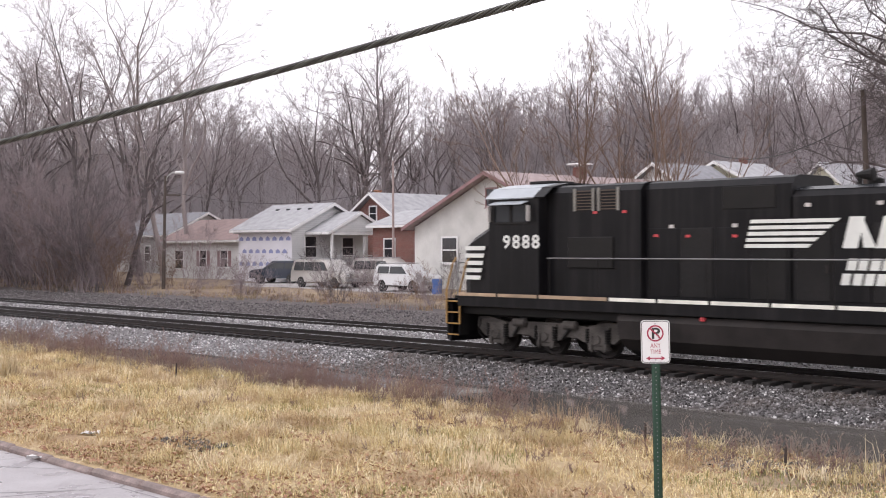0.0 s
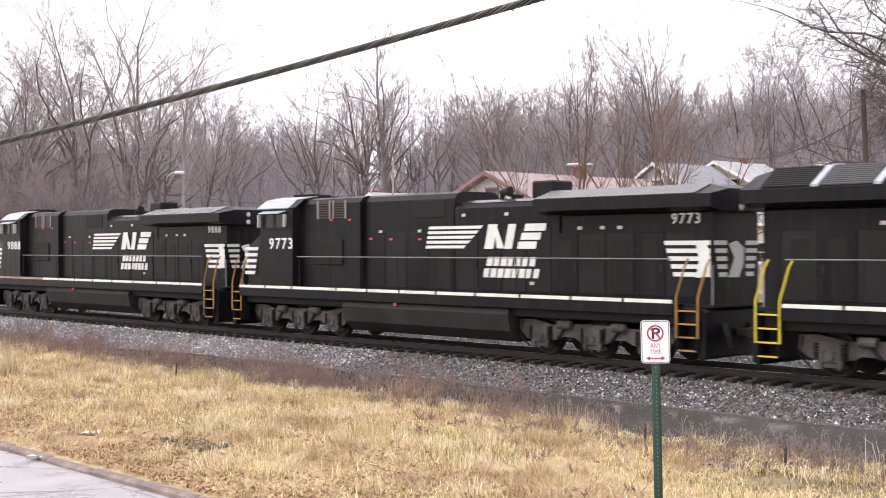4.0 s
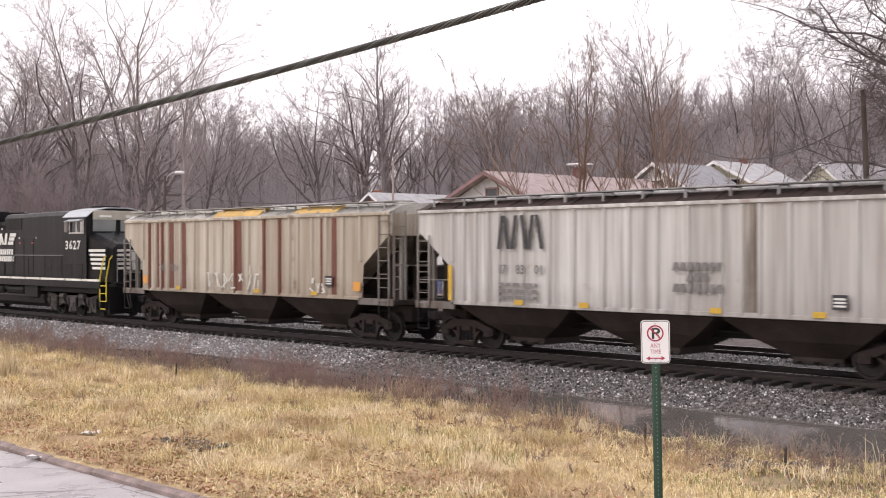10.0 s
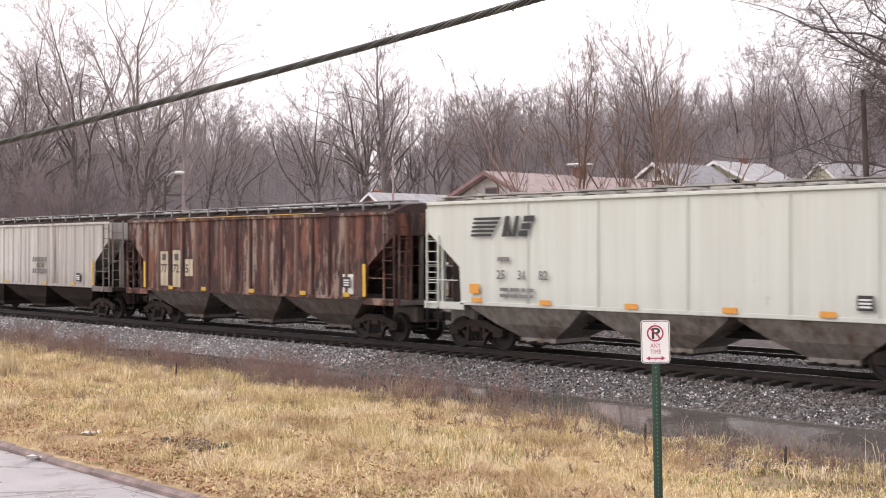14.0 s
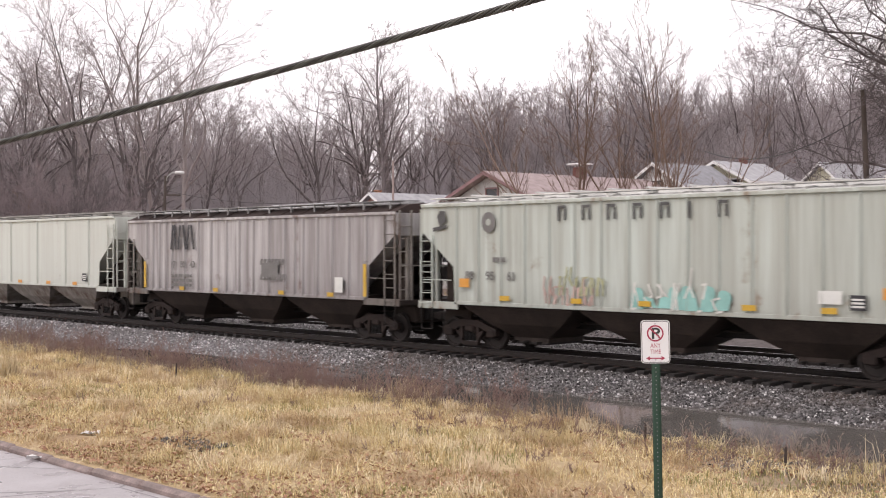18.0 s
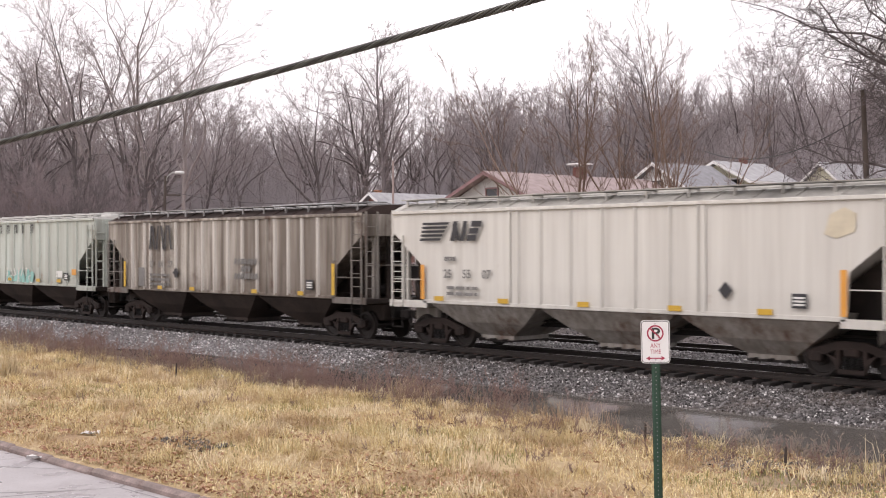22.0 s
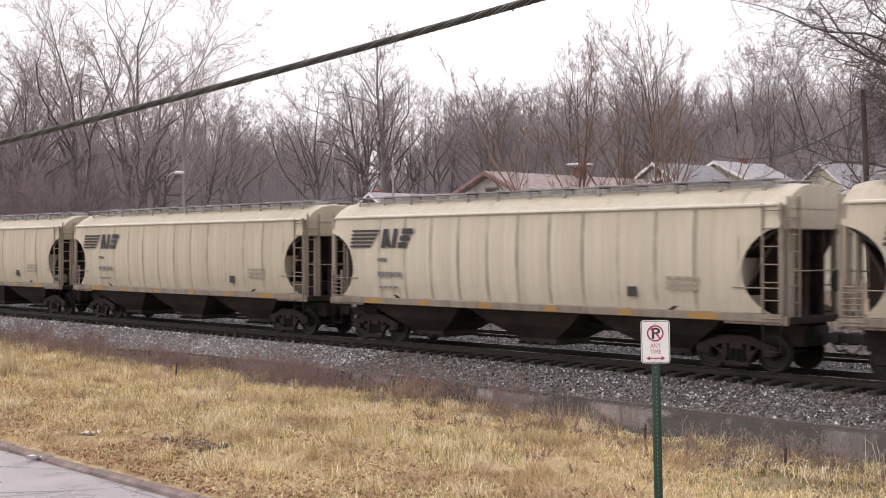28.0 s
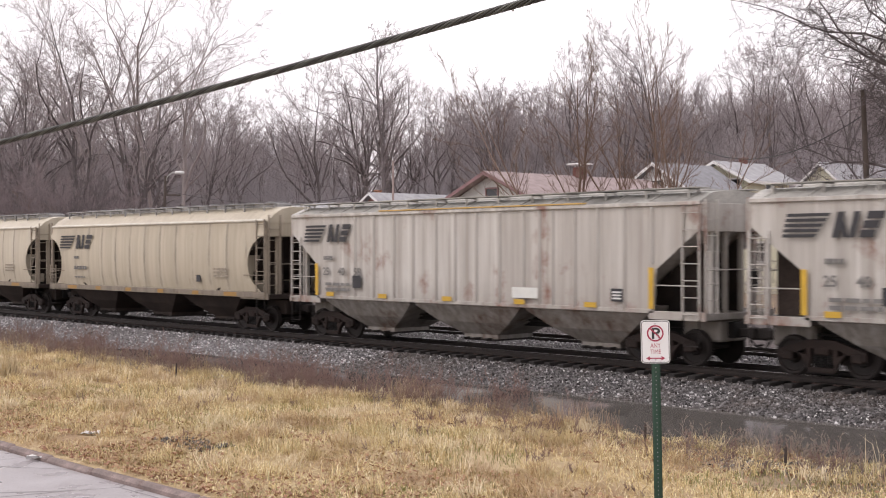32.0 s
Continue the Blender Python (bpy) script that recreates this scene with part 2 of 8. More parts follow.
def ground_material():
    """Dry lawn, bare mud, ballast fines, leaf litter: picked by the distance from the track."""
    n = Nodes("ground_cover", 0.85)
    y = n.math("ADD", n.axis("Y"), n.math("MULTIPLY", n.math("SUBTRACT", n.noise(0.9, 4), 0.5), 2.2))
    fine, mid, big = n.noise(22, 6), n.noise(3.2, 5), n.noise(0.45, 4)
    lawn = n.mix(n.ramp(mid, (0.3, 0.0), (0.7, 1.0)), (0.36, 0.26, 0.14), (0.60, 0.48, 0.29))
    lawn = n.mix(n.ramp(fine, (0.4, 0.0), (0.7, 0.7)), lawn, (0.24, 0.15, 0.07))
    lawn = n.mix(n.ramp(big, (0.52, 0.0), (0.68, 0.7)), lawn, (0.20, 0.10, 0.055))
    lawn = n.mix(n.ramp(n.noise(0.7, 3, (1, 1, 1), 0.5), (0.6, 0.0), (0.75, 0.5)), lawn, (0.16, 0.17, 0.06))
    mud = n.mix(n.ramp(mid, (0.35, 0.0), (0.65, 1.0)), (0.085, 0.06, 0.05), (0.17, 0.13, 0.105))
    fines = n.mix(n.ramp(n.voronoi(18), (0.1, 0.0), (0.6, 1.0)), (0.05, 0.046, 0.046), (0.19, 0.18, 0.18))
    cinder = n.mix(n.ramp(mid, (0.3, 0.0), (0.7, 1.0)), (0.055, 0.046, 0.046), (0.12, 0.10, 0.097))
    yard = n.mix(n.ramp(mid, (0.3, 0.0), (0.7, 1.0)), (0.17, 0.13, 0.085), (0.33, 0.24, 0.16))
    litter = n.mix(n.ramp(mid, (0.3, 0.0), (0.7, 1.0)), (0.11, 0.075, 0.06), (0.20, 0.14, 0.11))

    def edge(at, soft):
        return n.ramp(n.math("ADD", n.math("MULTIPLY", n.math("SUBTRACT", y, at), 0.5 / soft), 0.5), (0.0, 0.0), (1.0, 1.0))
    wet = n.math("MULTIPLY", n.math("MAXIMUM", n.math("ADD", n.axis("X"), 17.0), 0.0), 0.42)
    soak = n.ramp(n.math("ADD", n.math("MULTIPLY", n.math("SUBTRACT", n.math("ADD", y, wet), -8.0), 0.5), 0.5), (0.0, 0.0), (1.0, 1.0))
    c = n.mix(soak, lawn, mud)
    c = n.mix(edge(-4.2, 0.4), c, fines)
    # Both track beds painted darker, standing in for shade under the train.
    bed_shade = n.mix(n.ramp(mid, (0.3, 0.0), (0.7, 1.0)), (0.055, 0.049, 0.048), (0.13, 0.118, 0.115))
    c = n.mix(n.math("MULTIPLY", edge(-1.3, 0.3), n.math("SUBTRACT", 1.0, edge(1.4, 0.3))), c, bed_shade)
    c = n.mix(n.math("MULTIPLY", edge(3.2, 0.3), n.math("SUBTRACT", 1.0, edge(6.0, 0.3))), c, bed_shade)
    c = n.mix(edge(8.0, 0.5), c, cinder)
    c = n.mix(edge(15.5, 1.5), c, yard)
    c = n.mix(edge(60.0, 8.0), c, litter)
    n.bump(n.math("ADD", fine, n.math("MULTIPLY", mid, 1.5)), 0.6, 0.05)
    return n.done(c, n.ramp(y, (0.0, 0.9), (1.0, 0.9)))


GROUND = ground_material()
xs = steps((-3000, -400, 4), (-400, -130, 14), (-130, -70, 40), (-70, 4, 190), (4, 60, 20), (60, 3000, 8))
ys = steps((-3000, -100, 4), (-100, -18, 10), (-18, -3.5, 58), (-3.5, 9, 20), (9, 30, 40), (30, 130, 50), (130, 500, 24), (500, 3000, 5))
ys = sorted(set(ys) | {-17.85, -17.72})
gv = [(x, y, lift(x, y)) for y in ys for x in xs]
nx = len(xs)
gf = [(j * nx + i, j * nx + i + 1, (j + 1) * nx + i + 1, (j + 1) * nx + i) for j in range(len(ys) - 1) for i in range(nx - 1)]
ground = new("ground", quick_mesh("ground", gv, gf, GROUND, True))
tagged(ground, "wet dormant lawn, muddy ditch and rising wooded ground", "ground", kind="structure")


# ---- road and kerb ----
def road_material():
    n = Nodes("wet_concrete", 0.35)
    mid, fine = n.noise(1.2, 5), n.noise(30, 4)
    c = n.mix(n.ramp(mid, (0.3, 0.0), (0.7, 1.0)), (0.27, 0.25, 0.26), (0.40, 0.38, 0.39))
    c = n.mix(n.ramp(fine, (0.45, 0.0), (0.8, 0.5)), c, (0.2, 0.18, 0.185))
    crack = n.ramp(n.voronoi(0.34, "DISTANCE_TO_EDGE"), (0.0, 1.0), (0.0065, 0.0))
    c = n.mix(crack, c, (0.05, 0.042, 0.045))
    n.bump(n.math("SUBTRACT", fine, n.math("MULTIPLY", crack, 2.0)), 0.3, 0.01)
    return n.done(c, n.ramp(mid, (0.35, 0.18), (0.65, 0.5)))


ROAD = road_material()
rs = Shape()
for k in range(70):
    x0, x1 = -300 + k * 5.0, -300 + (k + 1) * 5.0
    rs.box(x0 + 0.006, -24.6, -0.75, x1 - 0.006, -17.93, -0.452 - 0.0, 0.008)
road = part("road", rs, ROAD)
tagged(road, "wet cracked pale concrete street", "road", kind="structure")

KERB = plain("worn_kerb_stone", (0.26, 0.20, 0.185), 0.75, vary=0.7, scale=7, bump=0.8)
kerb = empty("kerb", pose(0, -17.83, -0.375))
tagged(kerb, "weathered low concrete kerb between street and lawn", "kerb", kind="structure")
for k in range(44):
    x = -62 + k * 1.5
    wob = 0.09 * noise.noise((x * 0.9, 2.0, 0.0))
    ks = Shape().box(-0.745, -0.085, -0.3, 0.745, 0.085, 0.015, 0.045)
    part("kerb_stone", ks, KERB, kerb, at=pose(x, wob, 0.035 * noise.noise((x, 5, 0)), 0, 0, 1.5 * noise.noise((x, 8, 0))))

# ---- ditch water ----
wat = Nodes("ditch_water", 0.03)
wat.b.inputs["IOR"].default_value = 1.33
wat.bump(wat.noise(5, 4, (1.0, 0.5, 1.0)), 0.16, 0.012)
WATER = wat.done(wat.mix(wat.noise(0.8, 3), (0.105, 0.096, 0.088), (0.15, 0.139, 0.128)))
ring = []
for k in range(48):
    a = math.tau * k / 48
    ring.append((-18 + 24 * math.cos(a), -5.6 + 2.6 * math.sin(a), -0.615))
puddle = part("water", Shape().add(ring, [tuple(range(48))]), WATER)
tagged(puddle, "still brown rainwater standing in the trackside ditch", "puddle", kind="structure")

# ---- two tracks ----
STEEL = plain("rusty_rail_steel", (0.026, 0.020, 0.018), 0.5, 0.5, 0.35, 5)
BRIGHT = plain("polished_rail_head", (0.42, 0.41, 0.42), 0.28, 0.9, 0.15, 8, 0.05)
TIE = plain("creosoted_timber", (0.019, 0.0155, 0.0145), 0.75, vary=0.5, scale=7, bump=0.7)
PLATE = plain("rusty_tie_plate", (0.05, 0.032, 0.027), 0.7, 0.3)
RAIL_WEB = [(-0.07, -0.172), (0.07, -0.172), (0.07, -0.158), (0.012, -0.14), (0.010, -0.045), (0.036, -0.035), (0.036, -0.008), (0.030, -0.003),
            (-0.030, -0.003), (-0.036, -0.008), (-0.036, -0.035), (-0.010, -0.045), (-0.012, -0.14), (-0.07, -0.158)]
tie_mesh = Shape().box(-0.115, -1.3, -0.18, 0.115, 1.3, 0.0, 0.015).mesh("tie")
plate_mesh = Shape().box(-0.09, -0.17, 0.0, 0.09, 0.17, 0.016, 0.004).box(-0.07, -0.115, 0.016, -0.04, -0.075, 0.04).box(0.04, 0.075, 0.016, 0.07, 0.115, 0.04).mesh("tie_plate")
for name, yc, tz in (("near_track", 0.0, -0.188), ("far_track", 4.6, -0.188)):
    track = empty("railway_track", pose(0, yc, 0))
    tagged(track, "steel rails on dark creosoted ties in grey ballast", "railway track", group="tracks", kind="structure")
    for side in (-1, 1):
        yr = side * 0.753
        rail = part("rail", Shape().prism([(yr + u, w) for u, w in RAIL_WEB], "x", -400, 60), STEEL, track, "dark steel rail with a worn bright head")
        part("rail_head", Shape().box(-400, yr - 0.029, -0.004, 60, yr + 0.029, 0.0, 0.0015), BRIGHT, rail)
    r = random.Random(5 if yc else 4)
    rest = []
    for k in range(420):
        x = 3.0 - k * 0.54
        if k < 150:
            part("tie", tie_mesh, TIE, track, at=pose(x + r.uniform(-0.03, 0.03), r.uniform(-0.06, 0.06), tz + r.uniform(-0.012, 0.004), 0, 0, r.uniform(-1.6, 1.6)))
            if yc == 0.0 and k < 110:
                for side in (-1, 1):
                    part("tie_plate", plate_mesh, PLATE, track, at=pose(x, side * 0.753, -0.187))
        else:
            rest.append(x)
    ts = Shape()
    for x in rest:
        ts.box(x - 0.115, -1.3, tz - 0.18, x + 0.115, 1.3, tz)
    part("far_ties", ts, TIE, track)

# ---- ballast stones ----
STONE_RNG = np.random.default_rng(7)
st = Nodes("crushed_stone", 0.45)
pick = st.random(True)
stc = st.ramp(pick, (0.0, (0.020, 0.018, 0.018)), (0.45, (0.055, 0.050, 0.050)), (0.76, (0.14, 0.131, 0.130)), (0.93, (0.33, 0.315, 0.315)), (1.0, (0.74, 0.72, 0.72)))
stc = st.mix(st.ramp(st.noise(0.6, 3), (0.42, 0.0), (0.65, 0.55)), stc, (0.095, 0.072, 0.06))
STONE = st.done(stc, st.ramp(pick, (0.0, 0.25), (1.0, 0.65)))
OCTA = np.array([(1, 0, 0), (-1, 0, 0), (0, 1, 0), (0, -1, 0), (0, 0, 1), (0, 0, -1)], float)
OCTF = np.array([(0, 2, 4), (2, 1, 4), (1, 3, 4), (3, 0, 4), (2, 0, 5), (1, 2, 5), (3, 1, 5), (0, 3, 5)])


# Far stones painted paler in place of their wet sheen at grazing angles.
sp = Nodes("sheen_paled_stone", 0.45)
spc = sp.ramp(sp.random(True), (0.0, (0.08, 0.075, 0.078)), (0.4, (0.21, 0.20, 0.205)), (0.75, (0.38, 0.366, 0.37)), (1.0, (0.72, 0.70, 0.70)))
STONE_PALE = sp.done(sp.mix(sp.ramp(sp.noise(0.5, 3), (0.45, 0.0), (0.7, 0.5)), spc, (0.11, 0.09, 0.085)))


def stones(name, count, x0, x1, y0, y1, size, label, dense=1.6, material=None):
    """Crushed stones lying on the ground, denser towards x1."""
    g = STONE_RNG
    x = x1 + (x0 - x1) * g.random(count) ** dense
    y = y0 + (y1 - y0) * g.random(count)
    z = np.array([lift(a, b) for a, b in zip(x, y)])
    s = size * (0.55 + 0.9 * g.random(count) ** 2)
    pts = OCTA[None] * (0.6 + 0.7 * g.random((count, 6, 1)))
    ang = g.random(count) * math.tau
    c, sn = np.cos(ang)[:, None], np.sin(ang)[:, None]
    tilt = (g.random(count) - 0.5)[:, None] * 1.6
    px, py, pz = pts[..., 0], pts[..., 1], pts[..., 2] * 0.8
    py, pz = py * np.cos(tilt) - pz * np.sin(tilt), py * np.sin(tilt) + pz * np.cos(tilt)
    px, py = px * c - py * sn, px * sn + py * c
    v = np.stack([x[:, None] + px * s[:, None], y[:, None] + py * s[:, None], z[:, None] + (pz + 0.35) * s[:, None]], -1)
    f = (OCTF[None] + 6 * np.arange(count)[:, None, None]).reshape(-1, 3)
    ob = new(name, quick_mesh(name, v.reshape(-1, 3), f, material or STONE))
    return tagged(ob, label, "gravel", kind="stuff")


stones("ballast_shoulder", 34000, -34, -2, -4.3, -1.36, 0.036, "loose dark wet crushed-stone ballast on the track shoulder", 1.35)
stones("ballast_shoulder", 14000, -95, -30, -4.4, -1.36, 0.042, "crushed-stone ballast on the track shoulder, painted paler for wet sheen", 1.3, STONE_PALE)
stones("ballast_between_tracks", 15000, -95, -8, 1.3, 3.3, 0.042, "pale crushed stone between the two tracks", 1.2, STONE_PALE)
stones("ballast_between_ties", 9000, -80, -4, -1.25, 1.25, 0.03, "dark crushed stone between the ties", 1.15)
cin = Nodes("sooty_cinders", 0.7)
CINDER = cin.done(cin.ramp(cin.random(True), (0.0, (0.035, 0.031, 0.032)), (0.6, (0.095, 0.085, 0.086)), (1.0, (0.25, 0.232, 0.233))))
stones("far_ballast", 26000, -110, -25, 5.8, 12.0, 0.045, "dark sooty stone banked beyond the far track", 1.1, CINDER)

# ---- lettering ----
def letters(body, size, depth=0.004, bold=0.018):
    """Writing in the built-in font as a mesh in the x-z plane that faces -y, from its lower left corner."""
    cu = bpy.data.curves.new("writing", "FONT")
    cu.body, cu.size, cu.extrude, cu.resolution_u, cu.offset = body, size, depth / 2, 2, size * bold
    ob = new("writing", cu)
    me = bpy.data.meshes.new_from_object(ob.evaluated_get(bpy.context.evaluated_depsgraph_get()))
    bpy.data.objects.remove(ob)
    bpy.data.curves.remove(cu)
    me.transform(Matrix.Rotation(radians(90), 4, "X"))
    return me


def digits(parent, text, size, mat, at, wide=1.0, label=""):
    """A road number: its first figure, with the further figures as pieces under it."""
    first = None
    for k, ch in enumerate(text):
        me = letters(ch, size)
        me.transform(Matrix.Diagonal((wide, 1, 0.95, 1)))
        me.materials.append(mat)
        if first is None:
            first = part("road_number", me, mat, parent, label, at)
        else:
            part("figure", me, mat, first, at=pose(k * size * 0.60 * wide, 0, 0))
    return first


def plates(outlines, y=0.0, depth=0.006):
    """Flat cut-out shapes, outlines in (x, z), facing -y."""
    s = Shape()
    for o in outlines:
        s.prism(o, "y", y - depth, y)
    return s


def emblem(w, h):
    """Five speed stripes with a slanting end, three leaning bars and three stacked slabs."""
    out, sk = [], h * 0.26
    for k in range(5):
        z0, z1 = h * (0.02 + 0.205 * k), h * (0.02 + 0.205 * k + 0.125)
        e0, e1 = w * (0.34 + 0.18 * z0 / h), w * (0.34 + 0.18 * z1 / h)
        out.append([(sk * z0 / h, z0), (e0, z0), (e1, z1), (sk * z1 / h, z1)])
    a, t = w * 0.52, w * 0.062
    out.append([(a, 0), (a + t * 1.2, 0), (a + t * 1.2 + sk, h), (a + sk, h)])
    out.append([(a + w * 0.105, h * 0.02), (a + w * 0.165, h * 0.02), (a + w * 0.10, h * 0.98), (a + w * 0.145 - t, h * 0.98)])
    out.append([(a + w * 0.165, 0), (a + w * 0.165 + t, 0), (a + w * 0.165 + t + sk, h), (a + w * 0.165 + sk, h)])
    c, d = w * 0.805, w * 0.955
    for z0, z1, u, v in ((0.0, 0.29, -0.015, -0.02), (0.36, 0.64, 0.0, 0.0), (0.71, 1.0, 0.015, 0.03)):
        out.append([(c + sk * z0 + w * u, h * z0), (d + sk * z0 + w * v, h * z0), (d + sk * z1 + w * v, h * z1), (c + sk * z1 + w * u, h * z1)])
    return out


def blocks(w, h, counts, seed=1):
    """Lines of short leaning blocks in place of a brand's lettering."""
    r, out = random.Random(seed), []
    n = len(counts)
    for k, count in enumerate(counts):
        z0, z1 = h * k / n, h * (k + 0.78) / n
        step = w / max(counts)
        x = (w - step * count) * 0.5
        for q in range(count):
            e = step * r.uniform(0.62, 0.84)
            out.append([(x, z0), (x + e, z0), (x + e + 0.06, z1), (x + 0.06, z1)])
            x += step
    return out


def zigzag(w, h):
    """Six tall slanted bars side by side."""
    out, t = [], w * 0.066

    def bar(x0, x1):
        out.append([(x0, 0), (x0 + t, 0), (x1 + t, h), (x1, h)])
    for x0, x1 in ((0.02, 0.10), (0.22, 0.14), (0.30, 0.38), (0.58, 0.50), (0.64, 0.72), (0.90, 0.80)):
        bar(w * x0, w * x1)
    return out


def bars(w, h, rows, seed=1, fill=0.8):
    """Small print that cannot be read, as rows of bars."""
    r, out = random.Random(seed), []
    for k in range(rows):
        x, z0 = 0.0, h * k / rows
        while x < w * 0.98:
            e = min(w, x + r.uniform(0.12, 0.3) * w)
            out.append([(x, z0), (e, z0), (e, z0 + h / rows * 0.55), (x, z0 + h / rows * 0.55)])
            x = e + w * 0.04 / fill
    return out


# ---- paint for the train ----
def loco_paint():
    n = Nodes("black_locomotive_paint", 0.38, spec=0.16)
    grime, dust, fine = n.noise(0.7, 5), n.noise(1.0, 5, (4, 4, 0.25)), n.noise(18, 4)
    c = n.mix(n.ramp(grime, (0.35, 0.0), (0.7, 1.0)), (0.0035, 0.0035, 0.0045), (0.008, 0.0077, 0.009))
    c = n.mix(n.ramp(dust, (0.48, 0.0), (0.72, 0.5)), c, (0.026, 0.023, 0.024))
    n.bump(fine, 0.06, 0.004)
    return n.done(c, n.ramp(dust, (0.3, 0.3), (0.75, 0.55)))


LOCO = loco_paint()
DOOR = plain("dusty_black_door_paint", (0.0125, 0.0115, 0.012), 0.5, 0.0, 0.6, 2.0, 0.1, 0.2)
DARK = plain("grimy_black_iron", (0.010, 0.009, 0.0088), 0.65, 0.0, 0.5, 5, spec=0.25)
GEAR = plain("dusty_running_gear", (0.025, 0.021, 0.020), 0.7, 0.0, 0.5, 5, 0.3, 0.25)
TRUCKM = plain("rusty_cast_steel", (0.025, 0.016, 0.0135), 0.7, 0.0, 0.6, 5, 0.3, 0.25)
WHEELM = plain("worn_wheel_steel", (0.024, 0.019, 0.0175), 0.55, 0.2, 0.5, 6, spec=0.3)
HOSE = plain("black_rubber", (0.015, 0.015, 0.016), 0.7)
MARK = plain("white_lettering", (0.66, 0.67, 0.64), 0.5, vary=0.12, scale=8, bump=0.05)
STRIPE_WHITE = plain("cream_sill_stripe", (0.74, 0.73, 0.66), 0.55, vary=0.25, scale=5)
STRIPE_RUST = plain("rusted_sill_stripe", (0.42, 0.30, 0.20), 0.6, vary=0.45, scale=3)
RAIL_YELLOW = plain("worn_orange_handrail", (0.34, 0.19, 0.05), 0.5, vary=0.35)
RAIL_BRIGHT = plain("yellow_handrail", (0.62, 0.50, 0.03), 0.45, vary=0.15)
RAIL_GREY = plain("grey_handrail", (0.22, 0.22, 0.22), 0.5, 0.2)
WETROOF = plain("wet_dark_roof", (0.022, 0.024, 0.027), 0.24, 0.0, 0.4, 3, 0.03)
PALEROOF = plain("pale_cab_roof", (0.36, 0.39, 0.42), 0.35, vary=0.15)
GRILLE = plain("bare_grille", (0.075, 0.052, 0.038), 0.6, 0.2)
LENS_RED = plain("red_marker", (0.5, 0.05, 0.06), 0.35)
PALE_TAG = plain("pale_tag", (0.55, 0.52, 0.5), 0.5)
ORANGE = plain("orange_reflector", (0.66, 0.30, 0.05), 0.4, vary=0.15)
YELLOW = plain("yellow_reflective_strip", (0.58, 0.36, 0.04), 0.4, vary=0.25)
OCHRE = plain("dirty_ochre_reflector", (0.36, 0.20, 0.05), 0.5, vary=0.3)
GRAIN = plain("spilled_grain", (0.52, 0.34, 0.12), 0.8, vary=0.25)
INK = plain("black_stencil", (0.03, 0.03, 0.035), 0.6, vary=0.2)
INK_SOFT = plain("worn_black_stencil", (0.075, 0.075, 0.075), 0.6, vary=0.35)
INK_FADED = plain("faded_stencil", (0.17, 0.165, 0.16), 0.65, vary=0.3)
PALE_STAIN = plain("yellowed_stain", (0.57, 0.51, 0.39), 0.6, vary=0.2)
GRAF_WHITE = plain("white_spray_paint", (0.62, 0.62, 0.58), 0.5, vary=0.15)
GRAF_TEAL = plain("teal_spray_paint", (0.25, 0.49, 0.45), 0.5, vary=0.25)
GRAF_PINK = plain("faded_pink_spray_paint", (0.47, 0.33, 0.29), 0.55, vary=0.3)
GRAF_MOSS = plain("faded_moss_spray_paint", (0.36, 0.37, 0.22), 0.55, vary=0.3)
gl = Nodes("dark_cab_glass", 0.05, spec=0.2)
GLASS = gl.done(gl.mix(gl.noise(0.8, 2), (0.012, 0.013, 0.015), (0.03, 0.032, 0.035)))
ws = Nodes("pale_windscreen_glass", 0.08)
SCREEN = ws.done(ws.mix(ws.noise(1.5, 3), (0.16, 0.18, 0.18), (0.26, 0.28, 0.28)))


# ---- running gear ----
def wheelset_mesh(r):
    s = Shape()
    for side in (-1, 1):
        y = side * 0.753
        s.lathe([(y - side * 0.07, r * 0.82), (y - side * 0.07, r + 0.025), (y - side * 0.04, r + 0.025), (y - side * 0.03, r), (y + side * 0.06, r - 0.006),
                 (y + side * 0.06, r * 0.84), (y + side * 0.02, r * 0.80), (y + side * 0.01, r * 0.42), (y + side * 0.07, r * 0.36), (y + side * 0.07, 0.05)], "y", 24)
        s.lathe([(side * 0.82, 0.07), (side * 1.02, 0.07), (side * 1.02, 0.02)], "y", 10)
    s.lathe([(-0.7, 0.02), (-0.7, 0.085), (0.7, 0.085), (0.7, 0.02)], "y", 12)
    return s.mesh("wheelset", 35)


WHEEL_CAR, WHEEL_LOCO = wheelset_mesh(0.457), wheelset_mesh(0.533)
rolling = []


def freight_frame_mesh():
    """A cast side frame with its two openings, spring nest gap and journal ends."""
    s = Shape()
    s.prism([(-1.12, 0.42), (-1.12, 0.62), (-0.7, 0.74), (-0.35, 0.86), (0.35, 0.86), (0.7, 0.74), (1.12, 0.62), (1.12, 0.42), (0.92, 0.40), (0.82, 0.52), (0.62, 0.56),
             (0.40, 0.66), (-0.40, 0.66), (-0.62, 0.56), (-0.82, 0.52), (-0.92, 0.40)], "y", -0.07, 0.07)
    s.prism([(-0.62, 0.56), (-0.42, 0.50), (-0.30, 0.22), (0.30, 0.22), (0.42, 0.50), (0.62, 0.56), (0.42, 0.34), (0.33, 0.12), (-0.33, 0.12), (-0.42, 0.34)], "y", -0.07, 0.07)
    for x in (-0.89, 0.89):
        s.box(x - 0.15, -0.10, 0.36, x + 0.15, 0.10, 0.60, 0.03)
    for x in (-0.34, 0.34):
        s.box(x - 0.06, -0.07, 0.3, x + 0.06, 0.07, 0.72, 0.01)
    return s.mesh("side_frame", 30)


